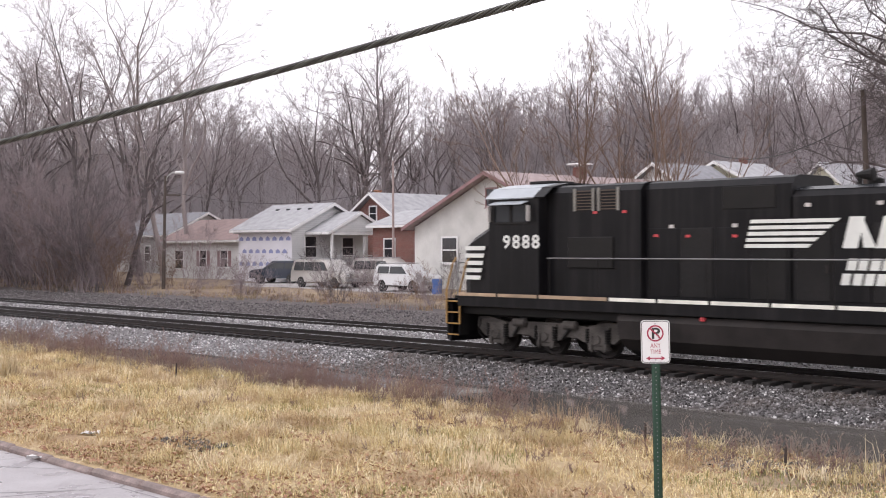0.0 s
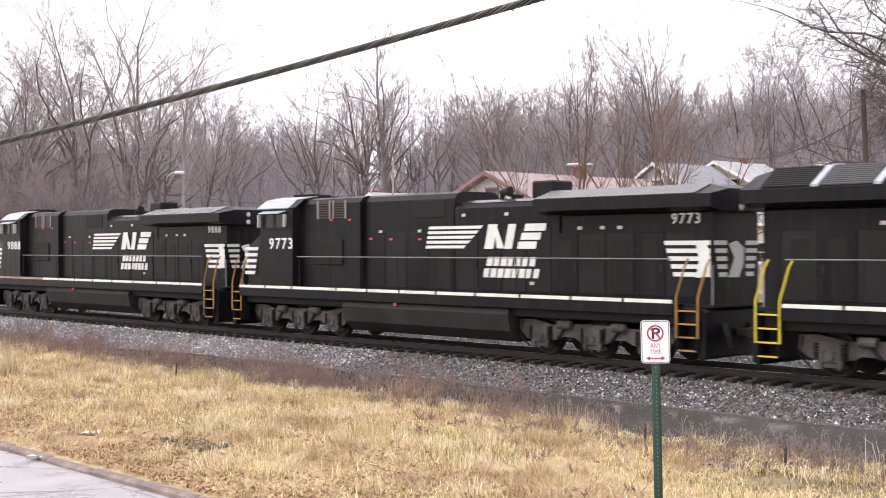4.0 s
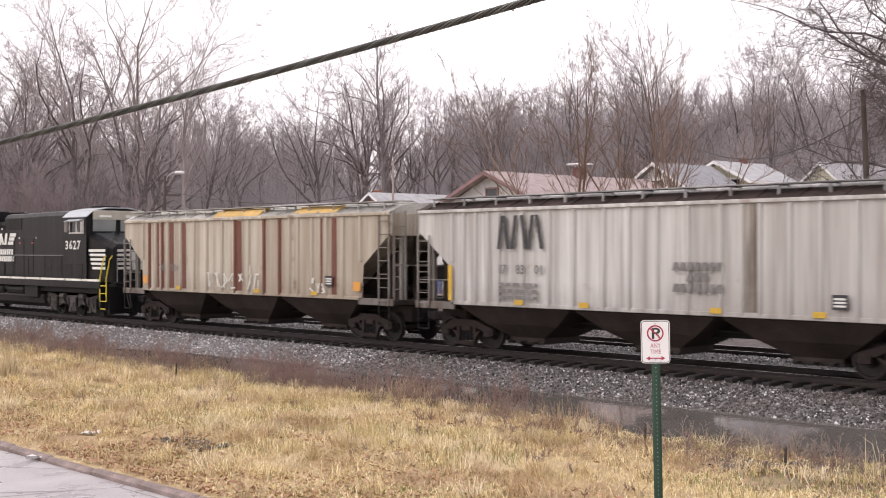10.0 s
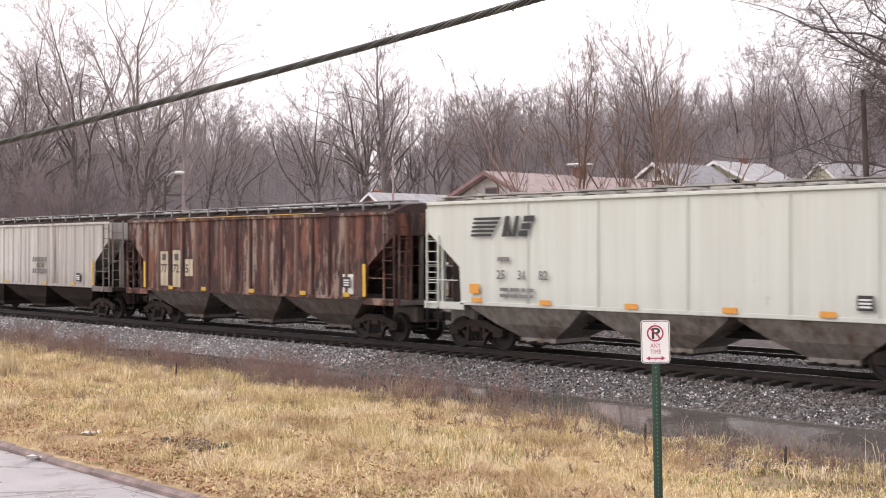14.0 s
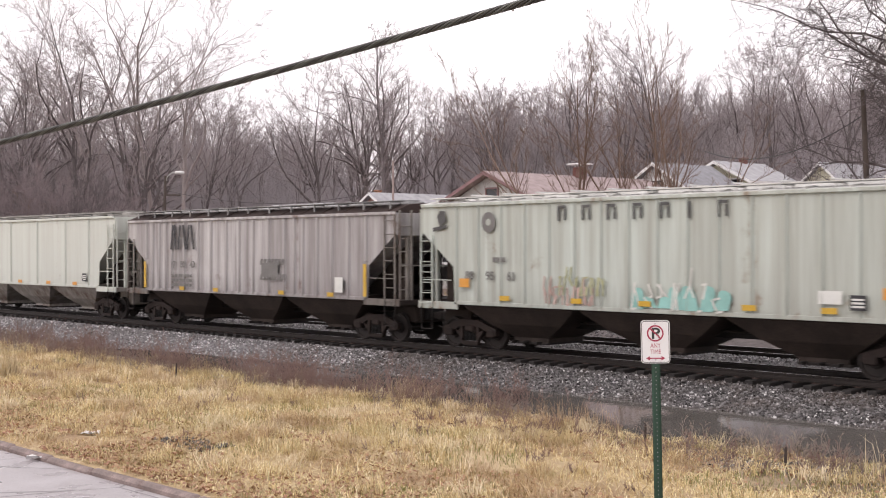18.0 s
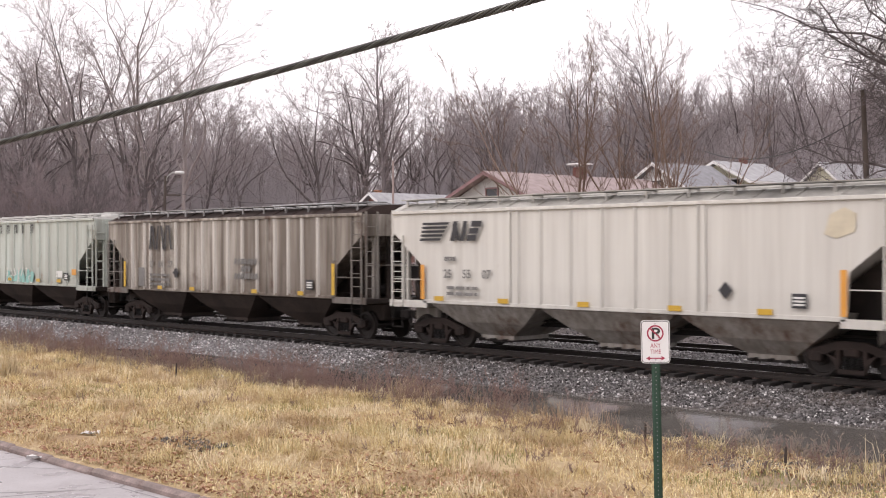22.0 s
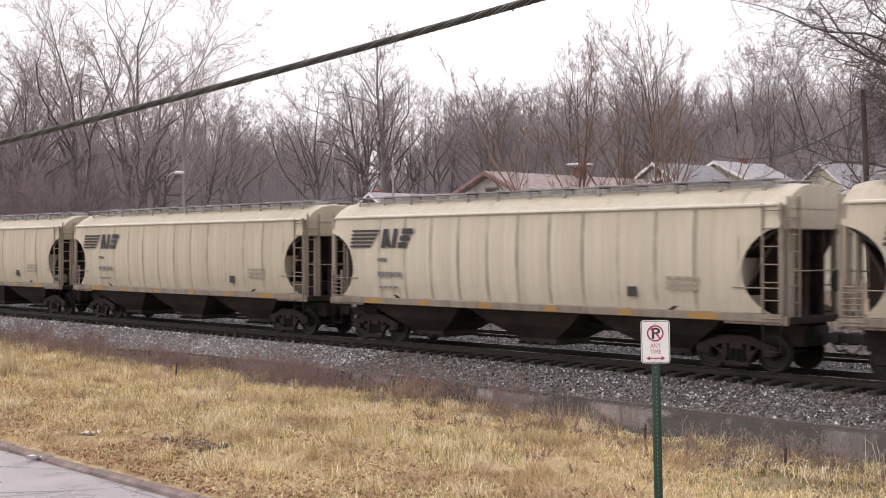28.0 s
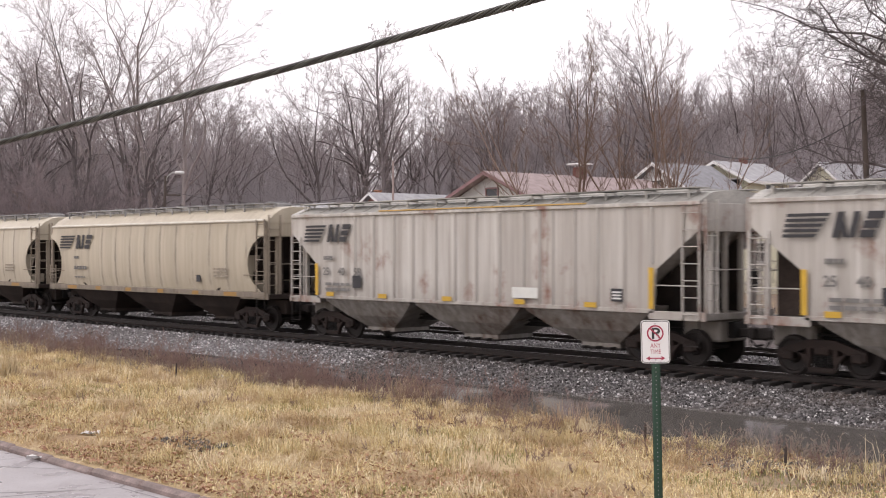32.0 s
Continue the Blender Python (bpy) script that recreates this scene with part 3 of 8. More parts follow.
def spring_mesh():
    prof = [(0.235, 0.02)]
    for j in range(7):
        prof += [(0.24 + j * 0.042, 0.075), (0.262 + j * 0.042, 0.075), (0.266 + j * 0.042, 0.05)]
    return Shape().lathe(prof + [(0.54, 0.02)], "z", 8).mesh("spring", 40)


FRAME_MESH, SPRING_MESH = freight_frame_mesh(), spring_mesh()
BOLSTER_MESH = Shape().box(-0.2, -1.08, 0.5, 0.2, 1.08, 0.72, 0.04).lathe([(0.7, 0.05), (0.7, 0.26), (0.82, 0.26), (0.82, 0.05)], "z", 14).mesh("bolster")
BEAM_MESH = Shape().box(-0.05, -0.75, 0.36, 0.05, 0.75, 0.48, 0.02).box(-0.09, -0.8, 0.28, 0.0, -0.68, 0.58, 0.02).box(-0.09, 0.68, 0.28, 0.0, 0.8, 0.58, 0.02).mesh("brake_beam")


def freight_truck(parent, x, mat):
    t = part("truck", BOLSTER_MESH, mat, parent, "rusty cast-steel truck with two wheelsets", pose(x, 0, 0))
    for side in (-1, 1):
        part("side_frame", FRAME_MESH, mat, t, at=pose(0, side * 0.98, 0))
        for k in (-0.17, 0.0, 0.17):
            part("spring", SPRING_MESH, DARK, t, at=pose(k, side * 0.98, 0))
    for d in (-1, 1):
        part("brake_beam", BEAM_MESH, mat, t, at=pose(d * 0.36, 0, 0, 0, 0, 0 if d < 0 else 180))
        w = part("wheelset", WHEEL_CAR, WHEELM, t, "worn dark steel wheels", pose(d * 0.89, 0, 0.457))
        rolling.append((w, d * 0.89, 0.457, 1))
    return t


COUPLER_MESH = (Shape().box(-0.1, -0.08, 0.74, 0.52, 0.08, 0.96, 0.03).box(0.40, -0.15, 0.70, 0.62, 0.10, 1.0, 0.04).box(0.56, 0.02, 0.72, 0.68, 0.14, 0.98, 0.03)
                .pipe([(0.1, 0.3, 0.8), (0.35, 0.3, 0.5), (0.6, 0.25, 0.55)], 0.025).mesh("coupler"))

# ---- covered hoppers ----
E, SILL = 8.5, 1.36


def ladder(parent, x0, x1, y, z0, z1, mat, rungs, name="ladder"):
    s = Shape()
    s.box(x0 - 0.024, y - 0.025, z0, x0 + 0.024, y + 0.025, z1, 0.006).box(x1 - 0.024, y - 0.025, z0, x1 + 0.024, y + 0.025, z1, 0.006)
    lad = part(name, s, mat, parent)
    rung = Shape().tube((x0, 0, 0), (x1, 0, 0), 0.016, n=6).mesh("rung")
    for k in range(rungs):
        part("rung", rung, mat, lad, at=pose(0, y - 0.03, z0 + 0.12 + (z1 - z0 - 0.3) * k / (rungs - 1)))
    return lad


def hopper_frame(ob, mats, slope_top=3.5, arch=False):
    """What all hoppers share: bays, sills, end platforms, ladders, trucks, couplers, roof walk."""
    body, under, trim = mats
    for c in (-4.7, 0.0, 4.7):
        rings = []
        for inner, outer, hy, z in ((2.28, 2.15, 1.42, 1.5), (2.22, 2.05, 1.40, 1.26), (1.50, 1.30, 1.10, 0.80), (0.72, 0.62, 0.74, 0.42), (0.72, 0.62, 0.74, 0.30)):
            a, b = (outer if c < 0 else inner), (outer if c > 0 else inner)
            rings.append([(c - a, -hy, z), (c + b, -hy, z), (c + b, hy, z), (c - a, hy, z)])
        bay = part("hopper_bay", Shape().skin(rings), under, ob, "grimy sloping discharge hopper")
        g = Shape().box(c - 0.7, -0.8, 0.24, c + 0.7, 0.8, 0.30, 0.01).box(c - 0.5, -1.0, 0.25, c - 0.44, 1.0, 0.33).box(c + 0.44, -1.0, 0.25, c + 0.5, 1.0, 0.33)
        part("outlet_gate", g.tube((c, -1.05, 0.3), (c, -0.6, 0.3), 0.04), GEAR, bay)
    part("centre_sill", Shape().box(-E - 0.15, -0.3, 0.72, E + 0.15, 0.3, 1.12, 0.02), DARK, ob)
    for d in (-1, 1):
        s = Shape().box(d * 7.0, -1.5, 1.20, d * (E + 0.12), 1.5, 1.36, 0.01)
        part("end_platform", s, under, ob)
        for y0, y1 in ((-1.54, -1.48), (1.48, 1.54)):
            part("end_sill", Shape().box(d * 6.9, y0, 1.18, d * (E + 0.14), y1, 1.40, 0.01), trim, ob)
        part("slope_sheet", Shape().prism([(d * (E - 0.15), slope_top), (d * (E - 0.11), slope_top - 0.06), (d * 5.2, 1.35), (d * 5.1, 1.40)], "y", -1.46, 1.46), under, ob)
        # Plates added so the open car ends stay dark, whatever the car's paint.
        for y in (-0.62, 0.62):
            part("shear_plate", Shape().prism([(d * 5.6, 1.36), (d * (E - 0.2), 1.36), (d * (E - 0.2), slope_top - 0.12)], "y", y - 0.02, y + 0.02), UNDER, ob, "dark shear plate added to close the view through the car end")
        for y in (-0.95, -0.35, 0.35, 0.95):
            part("slope_post", Shape().box(d * (E - 0.16), y - 0.06, 1.36, d * (E - 0.04), y + 0.06, slope_top - 0.02, 0.01), trim if abs(y) > 0.5 else under, ob)
        part("brake_gear" if d > 0 else "air_reservoir", Shape().lathe([(-0.42, 0.05), (-0.40, 0.2), (0.4, 0.2), (0.42, 0.05)], "y", 14, (d * 7.6, 0.2, 1.62)), GEAR, ob)
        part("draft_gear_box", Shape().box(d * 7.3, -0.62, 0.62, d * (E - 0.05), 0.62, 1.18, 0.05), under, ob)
        for side in (-1, 1):
            y = side * 1.56
            ladder(ob, d * (E - 0.02), d * (E - 0.52), y, 1.22, 4.05 if d > 0 else 2.3 if arch else 3.4, trim, 7)
            part("sill_step", Shape().pipe([(d * (E - 0.02), y, 1.22), (d * (E - 0.04), y, 0.56), (d * (E - 0.50), y, 0.56), (d * (E - 0.52), y, 1.22)], 0.016), GEAR, ob)
            part("side_rail", Shape().pipe([(d * 7.15, y, 2.05), (d * (E - 0.1), y, 2.05)], 0.016), trim, ob)
        lend = Shape()
        for z in (1.7, 2.1, 2.5, 2.9, 3.3, 3.7):
            lend.tube((d * (E + 0.1), -1.42, z), (d * (E + 0.1), -0.98, z), 0.014, n=6)
        lend.box(d * (E + 0.07), -1.47, 1.36, d * (E + 0.12), -1.42, 4.2).box(d * (E + 0.07), -0.98, 1.36, d * (E + 0.12), -0.93, 4.2)
        part("end_ladder", lend, trim, ob)
        part("handrail", Shape().pipe([(d * (E + 0.12), -1.45, 2.45), (d * (E + 0.12), 1.45, 2.45)], 0.016), trim, ob)
        part("coupler", COUPLER_MESH, GEAR, ob, at=pose(d * (E + 0.02), 0, 0, 0, 0, 0 if d > 0 else 180))
        freight_truck(ob, d * 6.9, TRUCKM)
    part("brake_wheel", Shape().lathe([(E + 0.20, 0.02), (E + 0.20, 0.24), (E + 0.23, 0.27), (E + 0.26, 0.24), (E + 0.24, 0.03)], "x", 16, (0, 0.45, 2.2)), GEAR, ob)
    part("brake_pipe", Shape().pipe([(-7.4, -0.5, 0.95), (-3, -0.45, 0.9), (3, -0.45, 0.9), (7.4, -0.5, 0.95)], 0.03), GEAR, ob)


def roof_walk(ob, mat, z, zs, half, off=0.62):
    """Two running boards on brackets, and the hatch covers between them."""
    for side in (-1, 1):
        s = Shape()
        for j in range(3):
            s.box(-half, side * (off + j * 0.17) - 0.07, z - 0.03, half, side * (off + j * 0.17) + 0.07, z, 0.004)
        w = part("roof_walk", s, mat, ob, "galvanised grating running board")
        for k in range(13):
            x = -half + 0.3 + k * (2 * half - 0.6) / 12
            a, b = side * (off - 0.02), side * (off + 0.38)
            part("walk_bracket", Shape().box(x - 0.018, a, zs, x + 0.018, a + side * 0.04, z - 0.035).box(x - 0.03, b, zs - 0.14, x + 0.03, b + side * 0.04, z - 0.035).box(x - 0.03, a, z - 0.06, x + 0.03, b + side * 0.04, z - 0.035), mat, w)
    hatch = Shape().box(-half + 0.5, -0.36, zs, half - 0.5, 0.36, zs + 0.18, 0.04)
    part("hatch_cover", hatch, mat, ob, "long trough hatch covers")
    for k in range(12):
        x = -half + 0.9 + k * (2 * half - 1.8) / 11
        part("hatch_bar", Shape().box(x - 0.03, -0.45, zs + 0.2, x + 0.03, 0.45, zs + 0.24, 0.005), mat, ob)


WALK_WET = plain("wet_galvanised_grating", (0.30, 0.30, 0.30), 0.25, 0.3, 0.6, 2)
# Rust-brown roof painted darker for the shadow of the running boards.
WALK_DARK = plain("rusty_roof_paint_shaded", (0.045, 0.031, 0.028), 0.7, 0.0, 0.6, 4, spec=0.2)
ROOF_WHITE = plain("wet_white_roof_paint", (0.58, 0.58, 0.56), 0.4, 0.0, 0.3, 2)
RIB_MESHES = {}


def rib_mesh(w, z0, z1):
    key = (w, z0, z1)
    if key not in RIB_MESHES:
        RIB_MESHES[key] = Shape().prism([(-w / 2 - 0.02, 0.0), (-w / 2 + 0.02, -0.07), (w / 2 - 0.02, -0.07), (w / 2 + 0.02, 0.0)], "z", z0, z1).mesh("rib")
    return RIB_MESHES[key]


def ribbed_hopper(label, skin, under, trim, walk_mat, rib_mats=None, rib_xs=None, rib_w=0.11, group="covered hoppers", top=4.10):
    """A flat-sided covered hopper with outside posts and three bays."""
    ob = empty("covered_hopper")
    tagged(ob, label, "freight car", group)
    yb = 1.46
    outline = [(-E, top), (E, top), (E, 3.50), (5.3, SILL), (-5.3, SILL), (-E, 3.50)]
    part("body", Shape().prism(outline, "y", -yb, yb), skin, ob)
    side = [(-E, top), (E, top), (E, 3.50), (7.12, 2.45), (7.05, SILL), (-7.05, SILL), (-7.12, 2.45), (-E, 3.50)]
    for sgn in (-1, 1):
        part("side_sheet", Shape().prism(side, "y", sgn * (yb + 0.004), sgn * (yb + 0.03)), skin, ob)
        part("side_sill", Shape().box(-7.05, sgn * 1.50, SILL - 0.03, 7.05, sgn * 1.54, SILL + 0.08, 0.008), skin, ob)
        part("top_chord", Shape().box(-E, sgn * 1.45, top - 0.04, E, sgn * 1.56, top + 0.06, 0.012), skin, ob)
        for k, x in enumerate(rib_xs):
            zb = SILL + 0.02 if abs(x) < 7.0 else 2.6
            m = (rib_mats or {}).get(k, skin)
            part("rib", rib_mesh(rib_w, zb, top - 0.05), m, ob, at=pose(x, sgn * 1.49, 0, 0, 0, 0 if sgn < 0 else 180))
    for d in (-1, 1):
        part("end_bulkhead", Shape().box(d * (E - 0.02), -1.5, 3.40, d * (E + 0.03), 1.5, top + 0.02, 0.01), skin, ob)
    rise = max(0.12, 4.44 - top)
    roof = [(-1.55, top + 0.06), (-1.0, top + rise * 0.85), (-0.45, top + rise), (0.45, top + rise), (1.0, top + rise * 0.85), (1.55, top + 0.06), (1.5, top - 0.02), (-1.5, top - 0.02)]
    part("roof", Shape().prism(roof, "x", -E, E), walk_mat, ob)
    for k in range(15):
        x = -E + 0.4 + k * (2 * E - 0.8) / 14
        part("roof_rib", Shape().prism([(-1.5, top + 0.07), (-1.0, top + rise * 0.84), (-1.0, top + rise * 0.84 + 0.03), (-1.5, top + 0.11)], "x", x - 0.03, x + 0.03), walk_mat, ob)
    roof_walk(ob, WALK_WET if walk_mat is WALK_DARK else walk_mat, max(4.52, top + 0.22), top + rise * 0.72, 8.3, 0.92)
    hopper_frame(ob, (skin, under, trim))
    return ob


def round_hopper(label, skin, under, trim):
    """A newer covered hopper with bowed sides, rounded roof and arched end openings."""
    ob = empty("covered_hopper")
    tagged(ob, label, "freight car", "tan covered hoppers")

    def section(k):
        """Half section from the sill to the roof."""
        pts = [(1.44 + 0.0 * k, SILL + 0.08), (1.53, 1.9), (1.57, 2.6), (1.56, 3.3), (1.50, 3.95), (1.51, 4.03), (1.44, 4.06), (1.2, 4.28), (0.85, 4.46), (0.45, 4.53)]
        return pts + [(-y, z) for y, z in reversed(pts)]
    # sides stop at the arch; the body between the arches runs the full height
    part("body", Shape().skin([[(x, y, z) for y, z in section(0)] for x in (-7.35, -2.5, 2.5, 7.35)]), skin, ob, smooth=30)
    for d in (-1, 1):
        for sgn in (-1, 1):
            steps_n = 12
            arch = []
            for k in range(steps_n + 1):
                a = radians(-62 + 150 * k / steps_n)
                x = 8.75 - 1.36 * math.cos(a)
                arch.append((min(x, E + 0.02), 2.42 + 1.10 * math.sin(a)))
            # a bowed sheet between the body and the arch
            rows = []
            for x, z in arch:
                y = float(np.interp(z, [1.36, 1.9, 2.6, 3.3, 3.95], [1.44, 1.53, 1.57, 1.56, 1.50]))
                rows.append([(d * 7.3, sgn * y, z), (d * max(x, 7.31), sgn * y, z), (d * max(x, 7.31), sgn * (y - 0.03), z), (d * 7.3, sgn * (y - 0.03), z)])
            top = [(d * 7.3, sgn * 1.50, 4.0), (d * (E + 0.02), sgn * 1.50, 4.0), (d * (E + 0.02), sgn * 1.47, 4.0), (d * 7.3, sgn * 1.47, 4.0)]
            part("side_sheet", Shape().skin(rows + [top]), skin, ob)
            part("end_post", Shape().box(d * (E - 0.12), sgn * 1.42, 1.36, d * (E + 0.02), sgn * 1.53, 4.0, 0.02), trim, ob)
        pts = [p for p in section(0) if p[1] > 3.9]
        part("end_roof", Shape().skin([[(x, y, z) for y, z in pts] for x in (d * 7.3, d * 8.3)] + [[(d * (E + 0.05), y * 0.97, z - 0.03) for y, z in pts]]), skin, ob, smooth=30)
        part("end_bulkhead", Shape().box(d * (E - 0.06), -1.45, 3.42, d * (E + 0.03), 1.45, 4.02, 0.03), skin, ob)
        part("end_wall", Shape().prism([(d * 8.3, 3.5), (d * 8.36, 3.5), (d * 7.2, 1.6), (d * 7.1, 1.6)], "y", -1.3, 1.3), under, ob)
    for sgn in (-1, 1):
        part("eave_lip", Shape().box(-8.35, sgn * 1.47, 3.96, 8.35, sgn * 1.57, 4.06, 0.03), EAVE_PALE, ob, "pale worn eave lip")
        part("side_sill", Shape().box(-E, sgn * 1.46, SILL - 0.12, E, sgn * 1.58, SILL + 0.08, 0.012), trim, ob)
        for x in [-6.05 + 1.21 * k for k in range(11)]:
            seam = [(sgn * y, z) for y, z in ((1.445, 1.46), (1.534, 1.9), (1.574, 2.6), (1.564, 3.3), (1.505, 3.93))]
            s = Shape()
            for (ya, za), (yb, zb) in zip(seam[:-1], seam[1:]):
                s.add([(x - 0.07, ya, za), (x + 0.07, ya, za), (x + 0.06, yb, zb), (x - 0.06, yb, zb)], [(0, 1, 2, 3)])
            part("seam", s, SEAM, ob)
    roof_walk(ob, WALK_WET, 4.66, 4.5, 8.0)
    hopper_frame(ob, (skin, under, trim), 3.5, True)
    return ob


def peeling():
    """Old brown paint, weathered to maroon rust with pale chalky runs between the posts."""
    n = Nodes("rust_eaten_car_paint", 0.75)
    run, broad, spot, fine = n.noise(1.0, 7, (2.6, 2.6, 0.36), 0.72), n.noise(1.0, 2, (0.55, 0.55, 0.10), 0.4), n.noise(1.3, 6, (1, 1, 0.45), 0.75), n.noise(14, 4)
    c = n.mix(n.ramp(spot, (0.38, 0.0), (0.62, 1.0)), (0.020, 0.0095, 0.010), (0.072, 0.024, 0.019))
    c = n.mix(n.ramp(n.noise(1.0, 6, (1.8, 1.8, 0.5), 0.7), (0.52, 0.0), (0.60, 0.85)), c, n.mix(fine, (0.12, 0.045, 0.028), (0.25, 0.10, 0.058)))
    chalk = n.math("MULTIPLY", n.ramp(run, (0.52, 0.0), (0.57, 0.85)), n.ramp(broad, (0.40, 0.2), (0.56, 1.0)))
    c = n.mix(chalk, c, n.mix(fine, (0.17, 0.118, 0.092), (0.40, 0.315, 0.26)))
    c = n.mix(n.ramp(fine, (0.52, 0.0), (0.75, 0.5)), c, (0.045, 0.022, 0.02))
    n.bump(n.math("ADD", fine, run), 0.25, 0.008)
    return n.done(c)


RIBS_TIGHT = [-7.0, -6.5, -6.0, -5.5, -5.05, -4.1, -3.1, -2.2, -1.15, -0.3, 0.6, 1.55, 2.5, 3.1, 3.6, 4.4, 5.2, 6.1, 7.0]
RIBS_EVEN = [-6.95 + 13.9 * k / 15 for k in range(16)]
RIBS_PANEL = [-6.95, -6.2, -5.4, -3.05, -2.2, -1.1, 0.0, 1.1, 2.2, 3.05, 4.6, 5.9, 6.95]
UNDER = plain("dark_brown_underframe", (0.038, 0.028, 0.024), 0.75, 0.0, 0.7, 3, spec=0.25)
UNDER_GREY = streaked("dusty_pale_grey_underframe", (0.42, 0.40, 0.375), (0.17, 0.15, 0.13), (0.13, 0.07, 0.045), 0.2, 0.7)
UNDER_PALE = streaked("dusty_grey_underframe", (0.24, 0.22, 0.205), (0.07, 0.058, 0.05), (0.13, 0.07, 0.045), 0.2, 0.8)
RUST = (0.15, 0.05, 0.028)
P_CREAM = streaked("cream_grey_car_paint", (0.50, 0.475, 0.405), (0.27, 0.215, 0.16), RUST, 0.12, 0.7, 0.6, 0.4)
P_RIBRUST = streaked("rust_red_stripe", (0.17, 0.055, 0.035), (0.09, 0.04, 0.03), RUST, 0.5, 0.5)
P_WHITE = streaked("off_white_car_paint", (0.56, 0.56, 0.545), (0.27, 0.245, 0.225), (0.22, 0.11, 0.06), 0.06, 0.6, 0.6, 0.25)
P_RUST = peeling()
P_PALE = streaked("pale_grey_green_car_paint", (0.56, 0.60, 0.555), (0.45, 0.455, 0.415), (0.25, 0.13, 0.07), 0.0, 0.35)
P_GREY = streaked("light_grey_car_paint", (0.52, 0.51, 0.51), (0.20, 0.18, 0.18), (0.15, 0.075, 0.05), 0.12, 0.65, 0.6, 0.35)
P_MINT = streaked("faded_pale_green_grey_car_paint", (0.51, 0.57, 0.53), (0.32, 0.325, 0.285), (0.24, 0.14, 0.075), 0.12, 0.6, 0.6, 0.15)
P_DIRTY = streaked("grimy_brown_grey_car_paint", (0.46, 0.43, 0.385), (0.10, 0.077, 0.06), (0.10, 0.055, 0.038), 0.2, 0.85, 0.6, 0.6)
PANEL_CREAM = streaked("stained_cream_panel", (0.58, 0.53, 0.40), (0.30, 0.24, 0.16), (0.2, 0.1, 0.06), 0.1, 0.7)
RIB_TANRUST = streaked("chalky_rust_posts", (0.22, 0.13, 0.095), (0.09, 0.045, 0.035), (0.10, 0.04, 0.028), 0.3, 0.8)
# End trim: grime, plus the shade of the car ends painted in.
TRIM_WORN_SHADED = streaked("grimy_shaded_end_trim", (0.33, 0.31, 0.285), (0.10, 0.085, 0.075), (0.12, 0.06, 0.04), 0.2, 0.9)
RIB_PALE = streaked("pale_worn_posts", (0.64, 0.625, 0.59), (0.32, 0.28, 0.24), (0.15, 0.08, 0.05), 0.05, 0.5)
P_IVORY = streaked("ivory_white_car_paint", (0.62, 0.61, 0.57), (0.44, 0.42, 0.39), (0.33, 0.2, 0.1), 0.0, 0.4)
P_CHALK = streaked("chalky_white_car_paint_with_rust", (0.56, 0.545, 0.515), (0.34, 0.31, 0.28), (0.27, 0.13, 0.095), 0.24, 0.75)
P_TAN = streaked("tan_car_paint", (0.49, 0.438, 0.345), (0.33, 0.285, 0.215), (0.2, 0.12, 0.07), 0.0, 0.4, 0.5)
P_TAN_PALE = streaked("pale_tan_car_paint", (0.53, 0.485, 0.39), (0.37, 0.32, 0.255), (0.2, 0.12, 0.07), 0.0, 0.35, 0.5)
P_TAN_DIRT = streaked("grimy_tan_car_paint", (0.36, 0.31, 0.245), (0.17, 0.14, 0.11), (0.12, 0.08, 0.05), 0.1, 0.8, 0.6)
PRINT_FAINT = plain("worn_brown_print", (0.30, 0.26, 0.21), 0.65, vary=0.3)
EAVE_PALE = plain("pale_worn_edge", (0.62, 0.59, 0.52), 0.45, vary=0.2, scale=4)
GRAF_FAINT = plain("faint_pale_spray_paint", (0.52, 0.475, 0.40), 0.55, vary=0.2)
# Broad seam strips carry the soft shading between pillowed panels in their colour.
SEAM = plain("weld_seam_shading", (0.40, 0.355, 0.285), 0.6, vary=0.5, scale=2)
WALK_PALE = plain("pale_grating", (0.36, 0.35, 0.325), 0.5, 0.1, 0.6, 2)


def marks(ob, name, outlines, x, z, mat, y=-1.575, label=""):
    """Paint marks on the side that faces the street: one part, its further pieces under it."""
    if name == "small_print" or len(outlines) == 1:
        return part(name, plates(outlines), mat, ob, label, pose(x, y, z))
    first = part(name, plates(outlines[:1]), mat, ob, label, pose(x, y, z))
    for k, o in enumerate(outlines[1:]):
        part(name + "_piece", plates([o], -0.0004 * k), mat, first)
    return first


def writing(ob, body, x, z, size, mat, y=-1.575, gap=None, label="stencilled road number"):
    """Read numbers; gap: the step from group to group."""
    for k, piece in enumerate(body.split()):
        part("road_number", letters(piece, size), mat, ob, label, pose(x + (gap or 0) * k, y, z))


def tags(ob, xs, z=1.40, mat=None, y=-1.585, w=0.34, h=0.14):
    for x in xs:
        part("reflector", Shape().box(-w / 2, -0.006, 0, w / 2, 0, h, 0.003), mat or YELLOW, ob, "amber reflective patch", pose(x, y, z))


def corner_strips(ob, mat=None):
    for x in (-7.02, 7.02):
        part("reflective_strip", Shape().box(-0.08, -0.008, 1.45, 0.08, 0, 2.5, 0.003), mat or YELLOW, ob, "amber reflective strip", pose(x, -1.585, 0))


def data_panel(ob, x, z=1.75):
    part("data_panel", Shape().box(-0.2, -0.006, 0, 0.2, 0, 0.34, 0.003), INK, ob, "black consolidated data stencil", pose(x, -1.572, z))
    marks(ob, "data_lines", [[(0, a), (0.3, a), (0.3, a + 0.045), (0, a + 0.045)] for a in (0.0, 0.08, 0.16)], x - 0.15, z + 0.06, MARK, -1.579)


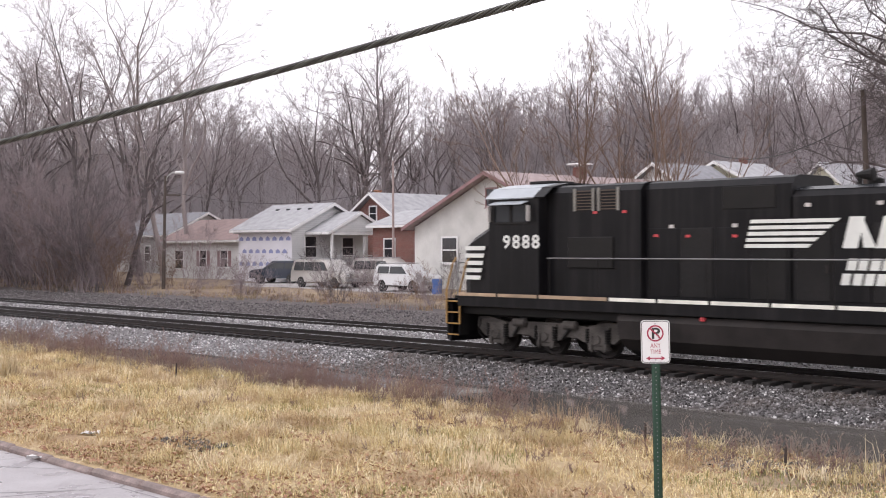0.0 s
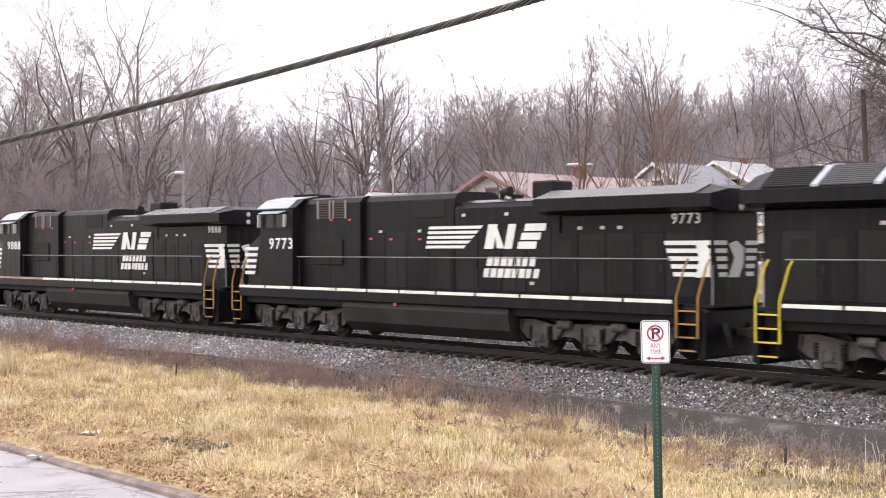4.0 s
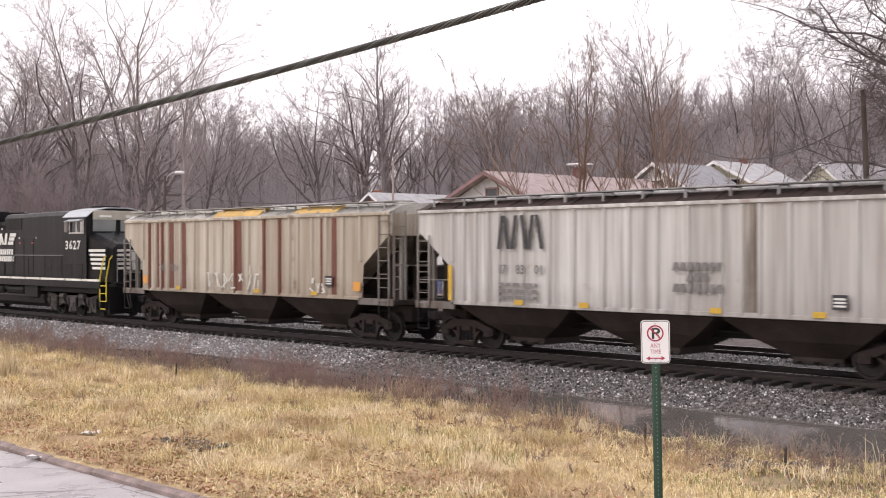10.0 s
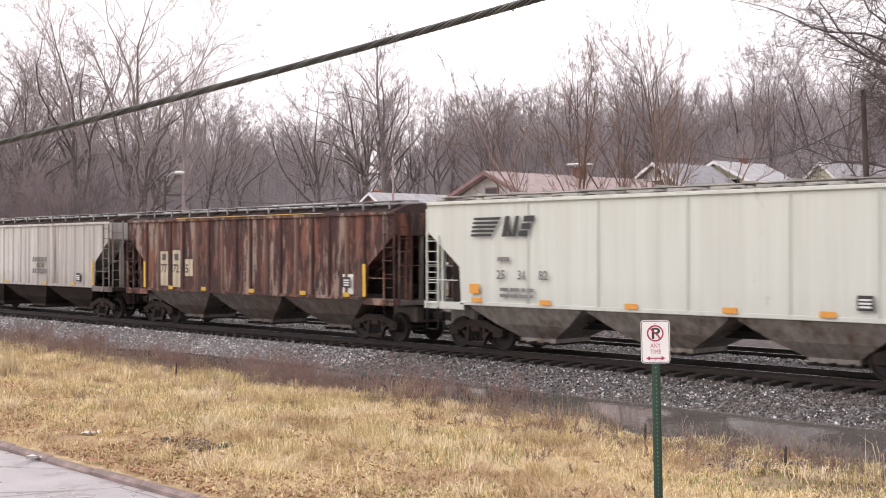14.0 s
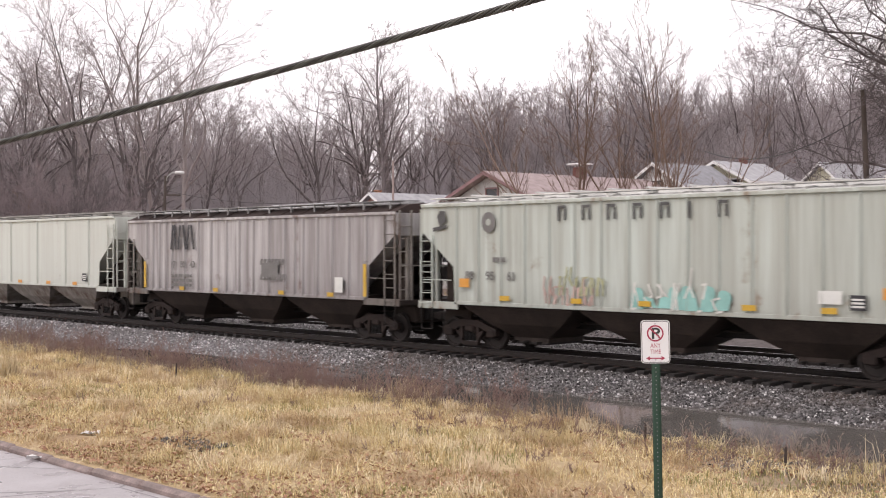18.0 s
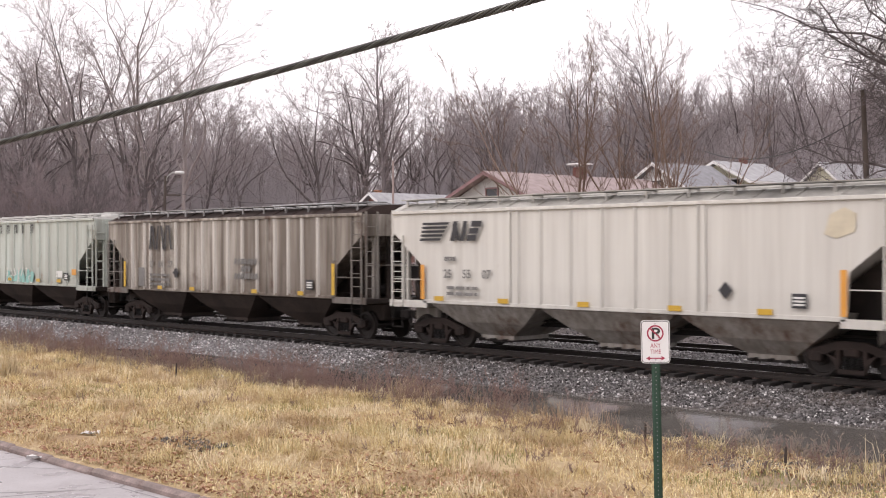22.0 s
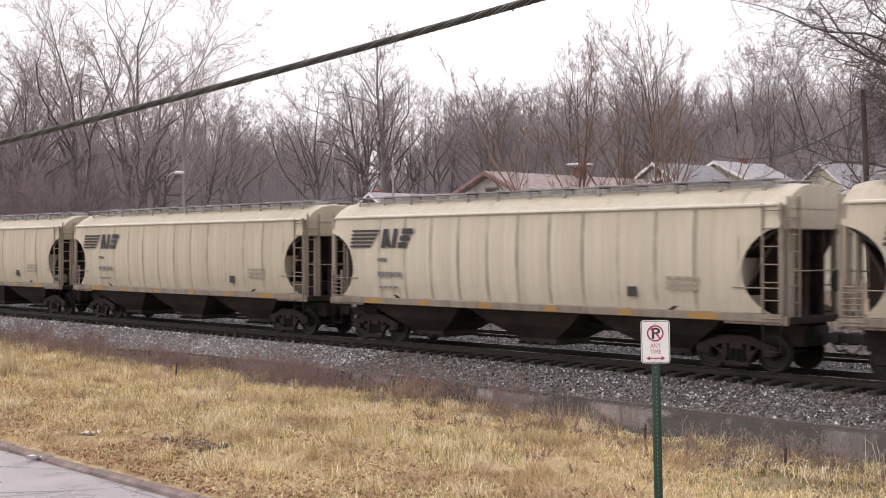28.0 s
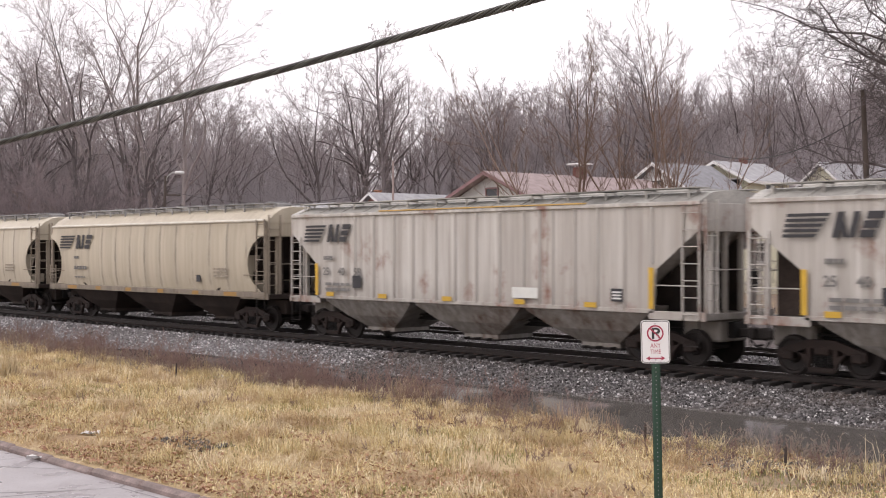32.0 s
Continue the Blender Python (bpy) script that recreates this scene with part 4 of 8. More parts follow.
def scrawl(w, h, seed, n=6):
    """Thin crossing sprayed strokes."""
    r, out = random.Random(seed), []
    for k in range(n):
        cx = w * (k + 0.5) / n
        for j in range(3):
            p = Vector((cx + r.uniform(-0.45, 0.2) * w / n, r.choice((0.0, 0.45, 0.95)) * h))
            q = Vector((cx + r.uniform(-0.1, 0.45) * w / n, r.choice((0.05, 0.5, 1.0)) * h))
            if (q - p).length < 0.1:
                q = p + Vector((0.05, h * 0.6))
            s = (q - p).orthogonal().normalized() * 0.025
            out.append([tuple(p - s), tuple(q - s), tuple(q + s), tuple(p + s)])
    return out


def splat(w, h, seed, n=5):
    """Loose spray-paint strokes as round-shouldered lumps with drips."""
    r, out = random.Random(seed), []
    for k in range(n):
        cx, cw = w * (k + 0.5) / n, w / n * r.uniform(0.42, 0.56)
        top, lean, low = h * r.uniform(0.5, 1.0), r.uniform(-0.12, 0.12), h * r.uniform(0.0, 0.08)
        pts = [(cx - cw, low), (cx + cw, low)]
        for q in range(9):
            a = math.pi * q / 8
            pts.append((cx + lean + cw * math.cos(a) * r.uniform(0.85, 1.05), top * 0.62 + top * 0.38 * math.sin(a) * r.uniform(0.8, 1.0)))
        out.append(pts)
        out.append([(cx - cw * 0.3, top * 0.35), (cx + cw * 0.25, top * 0.4), (cx + cw * 0.2, top * 0.3), (cx - cw * 0.35, top * 0.26)])
    return out


train = []
HOPPER_AT = [47.8, 66.15, 84.7, 103.2, 121.4, 139.6, 158.0, 176.5, 195.0, 213.4, 232.0, 250.5, 269.1, 287.5]


def build_hoppers():
    cars = []
    # 1 cream-grey with rust-red posts and white spray paint
    a = ribbed_hopper("cream-grey covered hopper car with broad rust-red stripes and graffiti", P_CREAM, UNDER, TRIM_WORN_SHADED, WALK_PALE, {1: P_RIBRUST, 3: P_RIBRUST, 9: P_RIBRUST, 11: P_RIBRUST, 12: P_RIBRUST}, RIBS_TIGHT, 0.13)
    for x, w in ((-5.9, 0.30), (-4.85, 0.42), (-3.9, 0.34), (-0.15, 0.55), (2.5, 0.16), (4.9, 0.12), (5.6, 0.28)):
        marks(a, "rust_stripe", [[(-w / 2, 0), (w / 2, 0), (w / 2 * 0.9, 2.55), (-w / 2 * 0.95, 2.55)]], x, 1.47, P_RIBRUST, -1.497, "rust-red vertical stain")
    writing(a, "28 7524", -5.6, 2.15, 0.34, INK_FADED, gap=0.75)
    marks(a, "graffiti", scrawl(3.6, 0.55, 3, 7), -2.2, 1.55, GRAF_WHITE, -1.57, "white sprayed scrawl")
    marks(a, "graffiti", scrawl(1.0, 0.32, 5, 3), 4.3, 1.52, GRAF_WHITE, -1.57)
    tags(a, [-6.7, 6.9], 1.62, ORANGE, w=0.36, h=0.3)
    tags(a, [-4.2, 1.2, 4.6], 1.42)
    data_panel(a, 5.4)
    part("roof_patch", Shape().prism([(-1.5, 4.18), (-0.98, 4.40), (-0.98, 4.47), (-1.25, 4.40), (-1.45, 4.25)], "x", -1.8, 1.2).prism([(-1.45, 4.20), (-0.98, 4.40), (-0.98, 4.45), (-1.3, 4.31)], "x", 3.2, 5.6), GRAIN, a, "yellow spilled grain on the roof")
    cars.append(a)
    # 2 off-white
    def zig_car(label, skin, num, faded, extra):
        h = ribbed_hopper(label, skin, UNDER, TRIM_WORN_SHADED, WALK_DARK, {k: RIB_PALE for k in range(1, 18) if k not in (2, 7, 13)} if skin is P_DIRTY else None, RIBS_TIGHT)
        marks(h, "emblem", zigzag(1.9, 0.95), -5.1, 2.98, INK, -1.578, "tall black zigzag emblem")
        writing(h, num, -5.05, 2.28, 0.36, faded, gap=0.72)
        marks(h, "small_print", bars(1.5, 0.55, 3, 7), -5.0, 1.55, faded)
        marks(h, "small_print", blocks(1.5, 0.8, (7, 3, 7), 9), 1.1, 1.9, faded)
        corner_strips(h)
        tags(h, [-4.2, -1.8, 2.4, 5.2])
        data_panel(h, 5.7, 1.6)
        for o in extra:
            marks(h, *o)
        return h
    b = zig_car("off-white ribbed covered hopper car with a black emblem", P_WHITE, "17 83 01", INK_FADED, [("rust_stripe", [[(0, 0), (0.5, 0), (0.5, 2.6), (0, 2.6)]], 3.15, 1.46, P_DIRTY, -1.497, "brown grime band")])
    cars.append(b)
    # 3 rust-brown
    c = ribbed_hopper("rust-brown covered hopper car with peeling paint and white number panels", P_RUST, UNDER_PALE, P_RUST, WALK_DARK, {k: RIB_TANRUST for k in (1, 4, 6, 9, 11, 14)}, RIBS_EVEN, 0.12)
    for k, (x, z0, z1) in enumerate(((-5.88, 1.55, 2.9), (-4.95, 1.5, 2.95), (-4.03, 1.95, 2.6))):
        marks(c, "number_panel", [[(0, z0), (0.56, z0), (0.56, z1), (0, z1)]], x, 0, PANEL_CREAM, -1.51, "stained cream number panel")
        if k < 2:
            marks(c, "small_print", [[(0, 0), (0.3, 0), (0.3, 0.26), (0, 0.26)]], x + 0.13, 2.55, INK_SOFT, -1.52)
    writing(c, "77 72 5", -5.85, 2.08, 0.46, INK, -1.52, 0.92)
    corner_strips(c)
    tags(c, [-5.0, -2.6, 0.6, 3.7, 6.1], 1.42)
    part("data_panel", Shape().box(-0.27, -0.006, 0, 0.27, 0, 0.66, 0.003), MARK, c, "white data panel", pose(6.1, -1.51, 1.5))
    data_panel(c, 6.1, 1.72)
    part("roof_edge", Shape().box(-4.6, -1.57, 4.17, 4.8, -1.50, 4.20, 0.004), GRAIN, c, "yellow grain spilled along the eave")
    cars.append(c)

    def smooth_car(label, skin, num, strips, rx, ink=INK, rib_w=0.07, emb_x=-6.0, emb_z=3.22, emb_w=2.45):
        h = ribbed_hopper(label, skin, UNDER_GREY, skin, WALK_PALE, None, rx, rib_w, top=4.34 if skin is P_PALE else 4.10)
        marks(h, "emblem", emblem(emb_w, 0.58), emb_x, emb_z, ink, -1.578, "black stripes and slanted blocks emblem")
        marks(h, "small_print", bars(0.5, 0.24, 1, 3), emb_x + 1.1, 2.62, INK_FADED)
        writing(h, num, emb_x + 1.05, 2.12, 0.36, INK_FADED, gap=0.82)
        marks(h, "small_print", bars(1.3, 0.35, 2, 5), emb_x + 1.2, 1.6, INK_FADED)
        tags(h, [-6.3, -3.6, -0.6, 2.4, 5.0], 1.42, ORANGE if skin is P_PALE else YELLOW, w=0.42)
        if strips:
            corner_strips(h, strips)
        data_panel(h, 5.9, 1.6)
        return h
    d = smooth_car("pale grey-white smooth-sided covered hopper car with black emblem", P_PALE, "25 31 82", None, [-4.3, -1.75, 1.13, 4.0, 6.2], rib_w=0.04, emb_x=-6.55, emb_z=3.33)
    tags(d, [-6.4], 1.68, ORANGE, w=0.4, h=0.28)
    cars.append(d)
    # 5 light grey
    e = zig_car("light grey ribbed covered hopper car with a black emblem", P_GREY, "17 80 43", INK_FADED,
                [("emblem_panel", [[(0, 0), (1.0, 0), (1.0, 0.5), (0, 0.5)]], 1.2, 2.0, INK_FADED), ("white_patch", [[(0, 0), (0.42, 0), (0.42, 0.5), (0, 0.5)]], 5.45, 1.55, MARK, -1.58)])
    cars.append(e)
    # 6 pale green-grey
    f = ribbed_hopper("faded pale green-grey covered hopper car with teal graffiti", P_MINT, UNDER, P_MINT, ROOF_WHITE, None, RIBS_EVEN, 0.05, top=4.28)
    for k in range(7):
        w = 0.10 if k == 5 else 0.30
        o = [[(0, 0), (0.08, 0), (0.08, 0.42), (0, 0.42)]]
        if k != 5:
            o += [[(0.09, 0.34), (w, 0.34), (w, 0.42), (0.09, 0.42)], [(w - 0.07, 0.02), (w, 0.02), (w, 0.32), (w - 0.07, 0.32)]]
        marks(f, "emblem_block", o, -2.9 + k * 0.865, 3.74, INK_SOFT, -1.545, "dark block mark")
    disc = [(0.28 * math.cos(math.tau * k / 16), 0.3 + 0.3 * math.sin(math.tau * k / 16)) for k in range(16)]
    tilt = [(0.10 * math.cos(math.tau * k / 12), 0.3 + 0.10 * math.sin(math.tau * k / 12)) for k in range(12)]
    part("emblem_disc", plates([tilt]), P_MINT, f, "", pose(-5.57, -1.553, 3.45))
    marks(f, "round_emblem", [disc], -5.57, 3.45, INK_FADED, -1.545, "round dark emblem")
    marks(f, "wheel_emblem", [[(-0.3, 0), (0.3, 0.1), (0.3, 0.2), (-0.3, 0.12)], [(0, 0.15), (0.3, 0.3), (0.22, 0.62), (0.0, 0.62), (-0.12, 0.45)]], -7.65, 3.5, INK_SOFT, -1.545)
    writing(f, "88 95 61", -6.55, 2.08, 0.36, INK_FADED, -1.545, 0.85)
    marks(f, "small_print", bars(0.5, 0.25, 1, 2), -5.4, 2.6, INK_FADED, -1.545)
    marks(f, "graffiti", scrawl(1.9, 0.5, 11, 9), -3.5, 1.45, GRAF_PINK, -1.546, "faded pink scrawl")
    marks(f, "graffiti", scrawl(1.7, 0.5, 17, 9), -2.9, 1.72, GRAF_MOSS, -1.551, "faded yellow-green scrawl")
    marks(f, "graffiti", splat(3.0, 0.7, 12, 7), -0.4, 1.42, GRAF_TEAL, -1.546, "teal sprayed lettering, unreadable")
    marks(f, "graffiti_outline", scrawl(2.9, 0.7, 44, 7), -0.4, 1.42, GRAF_WHITE, -1.556, "pale sprayed outline")
    tags(f, [-6.55, 6.8], 1.85, ORANGE, w=0.42, h=0.26)
    tags(f, [-4.9, -2.2, 0.1, 3.2, 5.3], 1.5, w=0.4)
    part("data_panel", Shape().box(-0.3, -0.006, 0, 0.3, 0, 0.3, 0.003), MARK, f, "white patch", pose(5.3, -1.546, 1.72))
    data_panel(f, 6.0, 1.6)
    cars.append(f)
    # 7 grimy
    g = zig_car("grimy brown-grey ribbed covered hopper car with black emblem", P_DIRTY, "17 81 27", INK_FADED,
                [("placard", [[(0, 0), (0.2, 0.22), (0, 0.44), (-0.2, 0.22)]], -3.0, 1.85, INK), ("grime_panel", [[(0, 0), (0.45, 0), (0.45, 0.75), (0, 0.75)]], -5.9, 1.5, INK_FADED)])
    cars.append(g)
    # 8 ivory
    h = smooth_car("ivory-white panelled covered hopper car with black emblem", P_IVORY, "25 55 07", ORANGE, RIBS_PANEL[3:10], emb_x=-7.15, emb_w=2.6)
    for x in (-3.41, 3.24):
        part("panel_edge", Shape().box(-0.06, -0.05, 1.4, 0.06, 0, 4.05, 0.01), P_IVORY, h, at=pose(x, -1.50, 0))
    marks(h, "placard", [[(0, 0), (0.2, 0.22), (0, 0.44), (-0.2, 0.22)]], 3.9, 1.75, INK)
    marks(h, "rust_patch", [[(0, 0.1), (0.3, 0), (0.75, 0.15), (0.8, 0.55), (0.5, 0.7), (0.15, 0.55)]], 6.5, 3.2, PALE_STAIN, -1.505, "yellowed stain")
    cars.append(h)
    # 9 to 12 tan
    first = round_hopper("tan round-sided covered hopper car with black emblem", P_TAN, UNDER, P_TAN_DIRT)
    for k in range(4):
        t = first if k == 0 else None
        if t is None:
            t = round_hopper("tan round-sided covered hopper car with black emblem", P_TAN if k % 2 else P_TAN_PALE, UNDER, P_TAN_DIRT)
        marks(t, "emblem", emblem(3.0, 0.60), -7.5, 3.02, INK, -1.60, "black stripes and slanted blocks emblem")
        marks(t, "small_print", bars(0.45, 0.22, 1, 3), -6.1, 2.58, INK_FADED, -1.60)
        marks(t, "small_print", bars(1.15, 0.26, 1, 4 + k), -6.1, 2.12, INK_FADED, -1.60)
        marks(t, "small_print", bars(0.95, 0.12, 1, 14 + k), -6.05, 1.75, INK_FADED, -1.58)
        marks(t, "small_print", bars(1.0, 0.4, 3, 24 + k), 5.2, 1.95, PRINT_FAINT, -1.60)
        if k == 0:
            marks(t, "graffiti", scrawl(3.6, 0.6, 31, 7), -5.4, 1.62, GRAF_FAINT, -1.575, "faint pale scrawl")
        tags(t, [-6.3, 6.3], 1.26, OCHRE, -1.59, 0.85, 0.15)
        tags(t, [-3.9, -1.3, 1.3, 3.9], 1.26, OCHRE, -1.59, 0.45, 0.15)
        part("data_panel", Shape().box(-0.15, -0.006, 0, 0.15, 0, 0.26, 0.003), INK, t, "black data stencil", pose(4.1, -1.572, 1.75))
        cars.append(t)
    # 13 and 14 chalky white with rust
    for num in ("25 40 58", "25 40 61"):
        w = smooth_car("chalky white covered hopper car with rust blotches and black emblem", P_CHALK, num, YELLOW, RIBS_TIGHT[4:], emb_x=-7.75 if num[-1] == "8" else -7.6)
        part("data_panel", Shape().box(-0.22, -0.006, 0, 0.22, 0, 0.4, 0.003), INK, w, "black stencil panel", pose(-4.9, -1.575, 1.72))
        part("white_patch", Shape().box(-0.5, -0.006, 0, 0.5, 0, 0.3, 0.003), MARK, w, "white patch", pose(2.6, -1.575, 1.6))
        part("roof_edge", Shape().box(-3.8, -1.57, 4.17, 4.8, -1.48, 4.21, 0.004), GRAIN, w, "yellow grain spilled along the eave")
        cars.append(w)
    for ob, c in zip(cars, HOPPER_AT):
        ob.matrix_basis = pose(c, 0, 0)
        train.append((ob, c, 0))


build_hoppers()

# ---- locomotives: built nose to -x ----
LOCO_TRUCK = plain("dusty_grey_truck_casting", (0.075, 0.067, 0.062), 0.8, 0.0, 0.75, 4, 0.4, 0.2)
GRILLE_POST = plain("dull_grille_post", (0.22, 0.21, 0.19), 0.6, 0.2)


LOCO_SPRING = Shape().lathe([(0.0, 0.02)] + [p for j in range(6) for p in ((0.01 + j * 0.07, 0.09), (0.04 + j * 0.07, 0.09), (0.045 + j * 0.07, 0.06))] + [(0.43, 0.02)], "z", 8).mesh("coil_spring", 40)


def loco_truck(parent, x):
    s = Shape().box(-2.75, -0.3, 0.62, 2.75, 0.3, 0.85, 0.04)
    t = part("truck", s, LOCO_TRUCK, parent, "dusty black three-axle truck", pose(x, 0, 0))
    beam = [(-2.75, 0.72), (-2.7, 0.98), (-2.2, 1.0), (-1.5, 0.86), (-0.5, 0.92), (0.5, 0.92), (1.5, 0.86), (2.2, 1.0), (2.7, 0.98), (2.75, 0.66), (2.45, 0.44), (1.35, 0.44), (1.15, 0.54), (0.65, 0.54),
            (0.45, 0.42), (-0.45, 0.42), (-0.65, 0.54), (-1.15, 0.54), (-1.35, 0.44), (-2.45, 0.44)]
    for side in (-1, 1):
        y = side * 1.06
        part("side_frame", Shape().prism(beam, "y", y - 0.08, y + 0.08), LOCO_TRUCK, t)
        for a in (-1.9, 0.0, 1.9):
            jb = Shape().box(a - 0.24, y - 0.13, 0.34, a + 0.24, y + 0.13, 0.72, 0.04).prism([(a - 0.36, 0.25), (a + 0.36, 0.25), (a + 0.26, 0.36), (a - 0.26, 0.36)], "y", y - 0.1, y + 0.1)
            part("journal_box", jb.lathe([(y + side * 0.10, 0.02), (y + side * 0.10, 0.13), (y + side * 0.17, 0.11), (y + side * 0.17, 0.02)], "y", 12, (a, 0, 0.53)), LOCO_TRUCK, t)
        for a in (-1.9, 0.0, 1.9):
            for q in (-0.34, 0.34):
                part("coil_spring", LOCO_SPRING, DARK, t, at=pose(a + q, y + side * 0.10, 0.42))
            part("pedestal", Shape().prism([(a - 0.42, 0.86), (a + 0.42, 0.86), (a + 0.30, 0.24), (a + 0.20, 0.20), (a + 0.17, 0.62), (a - 0.17, 0.62), (a - 0.20, 0.20), (a - 0.30, 0.24)], "y", y + side * 0.02, y + side * 0.15), LOCO_TRUCK, t)
        part("sand_pipe", Shape().pipe([(-2.6, y + side * 0.1, 0.95), (-2.72, y + side * 0.05, 0.5), (-2.5, y - side * 0.1, 0.2)], 0.025).pipe([(2.6, y + side * 0.1, 0.95), (2.72, y + side * 0.05, 0.5), (2.5, y - side * 0.1, 0.2)], 0.025), DARK, t)
        for a in (-0.95, 0.95):
            part("brake_cylinder", Shape().lathe([(a - 0.22, 0.03), (a - 0.22, 0.12), (a + 0.2, 0.12), (a + 0.24, 0.03)], "x", 12, (0, y + side * 0.14, 0.88)), LOCO_TRUCK, t)
            part("damper", Shape().tube((a - 0.3, y + side * 0.12, 0.5), (a + 0.1, y + side * 0.12, 0.95), 0.045, n=8), DARK, t)
    for a in (-1.9, 0.0, 1.9):
        w = part("wheelset", WHEEL_LOCO, WHEELM, t, "worn dark steel wheels", pose(a, 0, 0.533))
        rolling.append((w, a, 0.533, 0))
    return t


def side_steps(ob, x0, x1, y, rail_mat, way):
    """A corner stairwell with its treads and hand irons."""
    s = Shape().box(x0, y * 0.72, 0.42, x1, y * 0.74, 1.5, 0.0).box(x0 - 0.02, y * 0.72, 0.42, x0, y * 1.0, 1.5).box(x1, y * 0.72, 0.42, x1 + 0.02, y * 1.0, 1.5)
    well = part("step_well", s, DARK, ob)
    for z in (0.45, 0.78, 1.11, 1.44):
        part("tread", Shape().box(x0, y * 0.74, z - 0.03, x1, y * 0.985, z, 0.006), DARK, well)
        part("tread_edge", Shape().box(x0, y * 0.99, z - 0.035, x1, y * 1.005, z + 0.005, 0.003), rail_mat, well)
    for x, lean in ((x0 - 0.06, way * 0.12), (x1 + 0.06, way * 0.12)):
        p = [(x, y, 0.75), (x, y, 1.75), (x + lean * 2.0, y * 0.98, 2.55), (x + lean * 2.2, y * 0.9, 2.72)]
        part("hand_iron", Shape().pipe(p, 0.028, 8), rail_mat, ob, "worn yellow hand iron")


def locomotive(number, turn, newer, label, rails, sill_mats):
    ob = empty("locomotive")
    tagged(ob, label, "locomotive", "locomotives")
    near = -1 if turn == 0 else 1

    def decal(name, outlines, x, z, mat, y, text=""):
        """Paint on the side towards the street; x runs left to right as seen from there."""
        m = pose(x, -y, z) if near < 0 else pose(-x, y, z, 0, 0, 180)
        first = part(name, plates(outlines[:1]), mat, ob, text, m)
        for k, o in enumerate(outlines[1:]):
            part(name + "_piece", plates([o], -0.0004 * k), mat, first)
        return first

    # frame, sills, ends
    part("underframe", Shape().box(-10.1, -1.3, 1.05, 10.3, 1.3, 1.5, 0.03), DARK, ob)
    part("walkway", Shape().box(-9.85, -1.52, 1.5, 9.6, 1.52, 1.58, 0.01).box(-10.45, -1.1, 1.5, 10.5, 1.1, 1.575, 0.01), DARK, ob)
    for side in (-1, 1):
        part("side_sill", Shape().box(-9.85, side * 1.50, 1.30, 9.6, side * 1.54, 1.60, 0.008), LOCO, ob)
        cuts = [-9.85, -8.2, -6.6, -4.1, -2.5, -0.9, 0.8, 2.5, 4.3, 6.2, 8.0, 9.6]
        if side == near:
            for k, (a, b) in enumerate(zip(cuts[:-1], cuts[1:])):
                part("sill_stripe", Shape().box(a + 0.04, side * 1.545, 1.60, b - 0.04, side * 1.555, 1.695, 0.004), sill_mats[k % len(sill_mats)], ob, "cream reflective sill stripe")
    for d in (-1, 1):
        part("pilot", Shape().prism([(d * 10.36, 1.5), (d * 10.46, 1.4), (d * 10.46, 0.3), (d * 10.30, 0.22), (d * 10.2, 0.5), (d * 10.2, 1.5)], "y", -1.4, 1.4), LOCO, ob)
        part("coupler", COUPLER_MESH, GEAR, ob, at=pose(d * 10.42, 0, 0, 0, 0, 0 if d > 0 else 180))
        hoses = Shape()
        for y in (-0.7, -0.58, 0.5, 0.62):
            hoses.pipe([(d * 10.5, y, 1.1), (d * 10.62, y, 0.8), (d * 10.66, y * 0.9, 0.5)], 0.028)
        part("air_hoses", hoses, HOSE, ob)
        for q in (-1, 1):
            part("end_rail", Shape().pipe([(d * 10.4, q * 1.0, 1.55), (d * 10.4, q * 1.0, 2.55), (d * 10.4, q * 0.35, 2.6), (d * 10.4, q * 0.35, 1.6)], 0.022), RAIL_GREY, ob)
        for side in (-1, 1):
            x0, x1 = (9.72, 10.25) if d > 0 else (-10.3, -9.85)
            side_steps(ob, x0, x1, side * 1.5, rails, 1 if turn == 0 else -1)
        loco_truck(ob, d * 6.65)
    # nose and cab
    rings = []
    reach = -0.30 if newer else 0.0
    for x, w, top in ((-9.98 + reach, 0.95, 3.05), (-9.9 + reach, 1.12, 3.18), (-9.6 + reach, 1.25, 3.30), (-8.6, 1.40, 3.72), (-8.5, 1.40, 3.76)):
        rings.append([(x, -w, 1.58), (x, w, 1.58), (x, w, top - 0.18), (x, w * 0.8, top), (x, -w * 0.8, top), (x, -w, top - 0.18)])
    nose = part("nose", Shape().skin(rings), LOCO, ob)
    part("nose_door", Shape().box(-10.01 + reach, -0.32, 1.62, -9.97 + reach, 0.32, 2.95, 0.01), LOCO, nose)
    part("nose_cap", Shape().skin([[(x, y, z + 0.012) for y, z in ((-w * 0.8, t), (w * 0.8, t), (w * 0.8, t + 0.01), (-w * 0.8, t + 0.01))] for x, w, t in ((-9.85 + reach, 1.12, 3.20), (-9.6 + reach, 1.25, 3.30), (-8.6, 1.40, 3.72))]), WETROOF, nose, "wet shining nose top")
    part("headlight", Shape().lathe([(-10.04 + reach, 0.02), (-10.04 + reach, 0.09), (-9.95 + reach, 0.1)], "x", 12, (0, 0, 2.8)), PALE_TAG, nose)
    sect = [(-1.5, 1.58), (1.5, 1.58), (1.5, 4.40), (1.18, 4.66), (0.5, 4.78), (-0.5, 4.78), (-1.18, 4.66), (-1.5, 4.40)]
    cab = part("cab", Shape().skin([[(x, y, z) for y, z in sect] for x in (-8.55, -6.6)]), LOCO, ob)
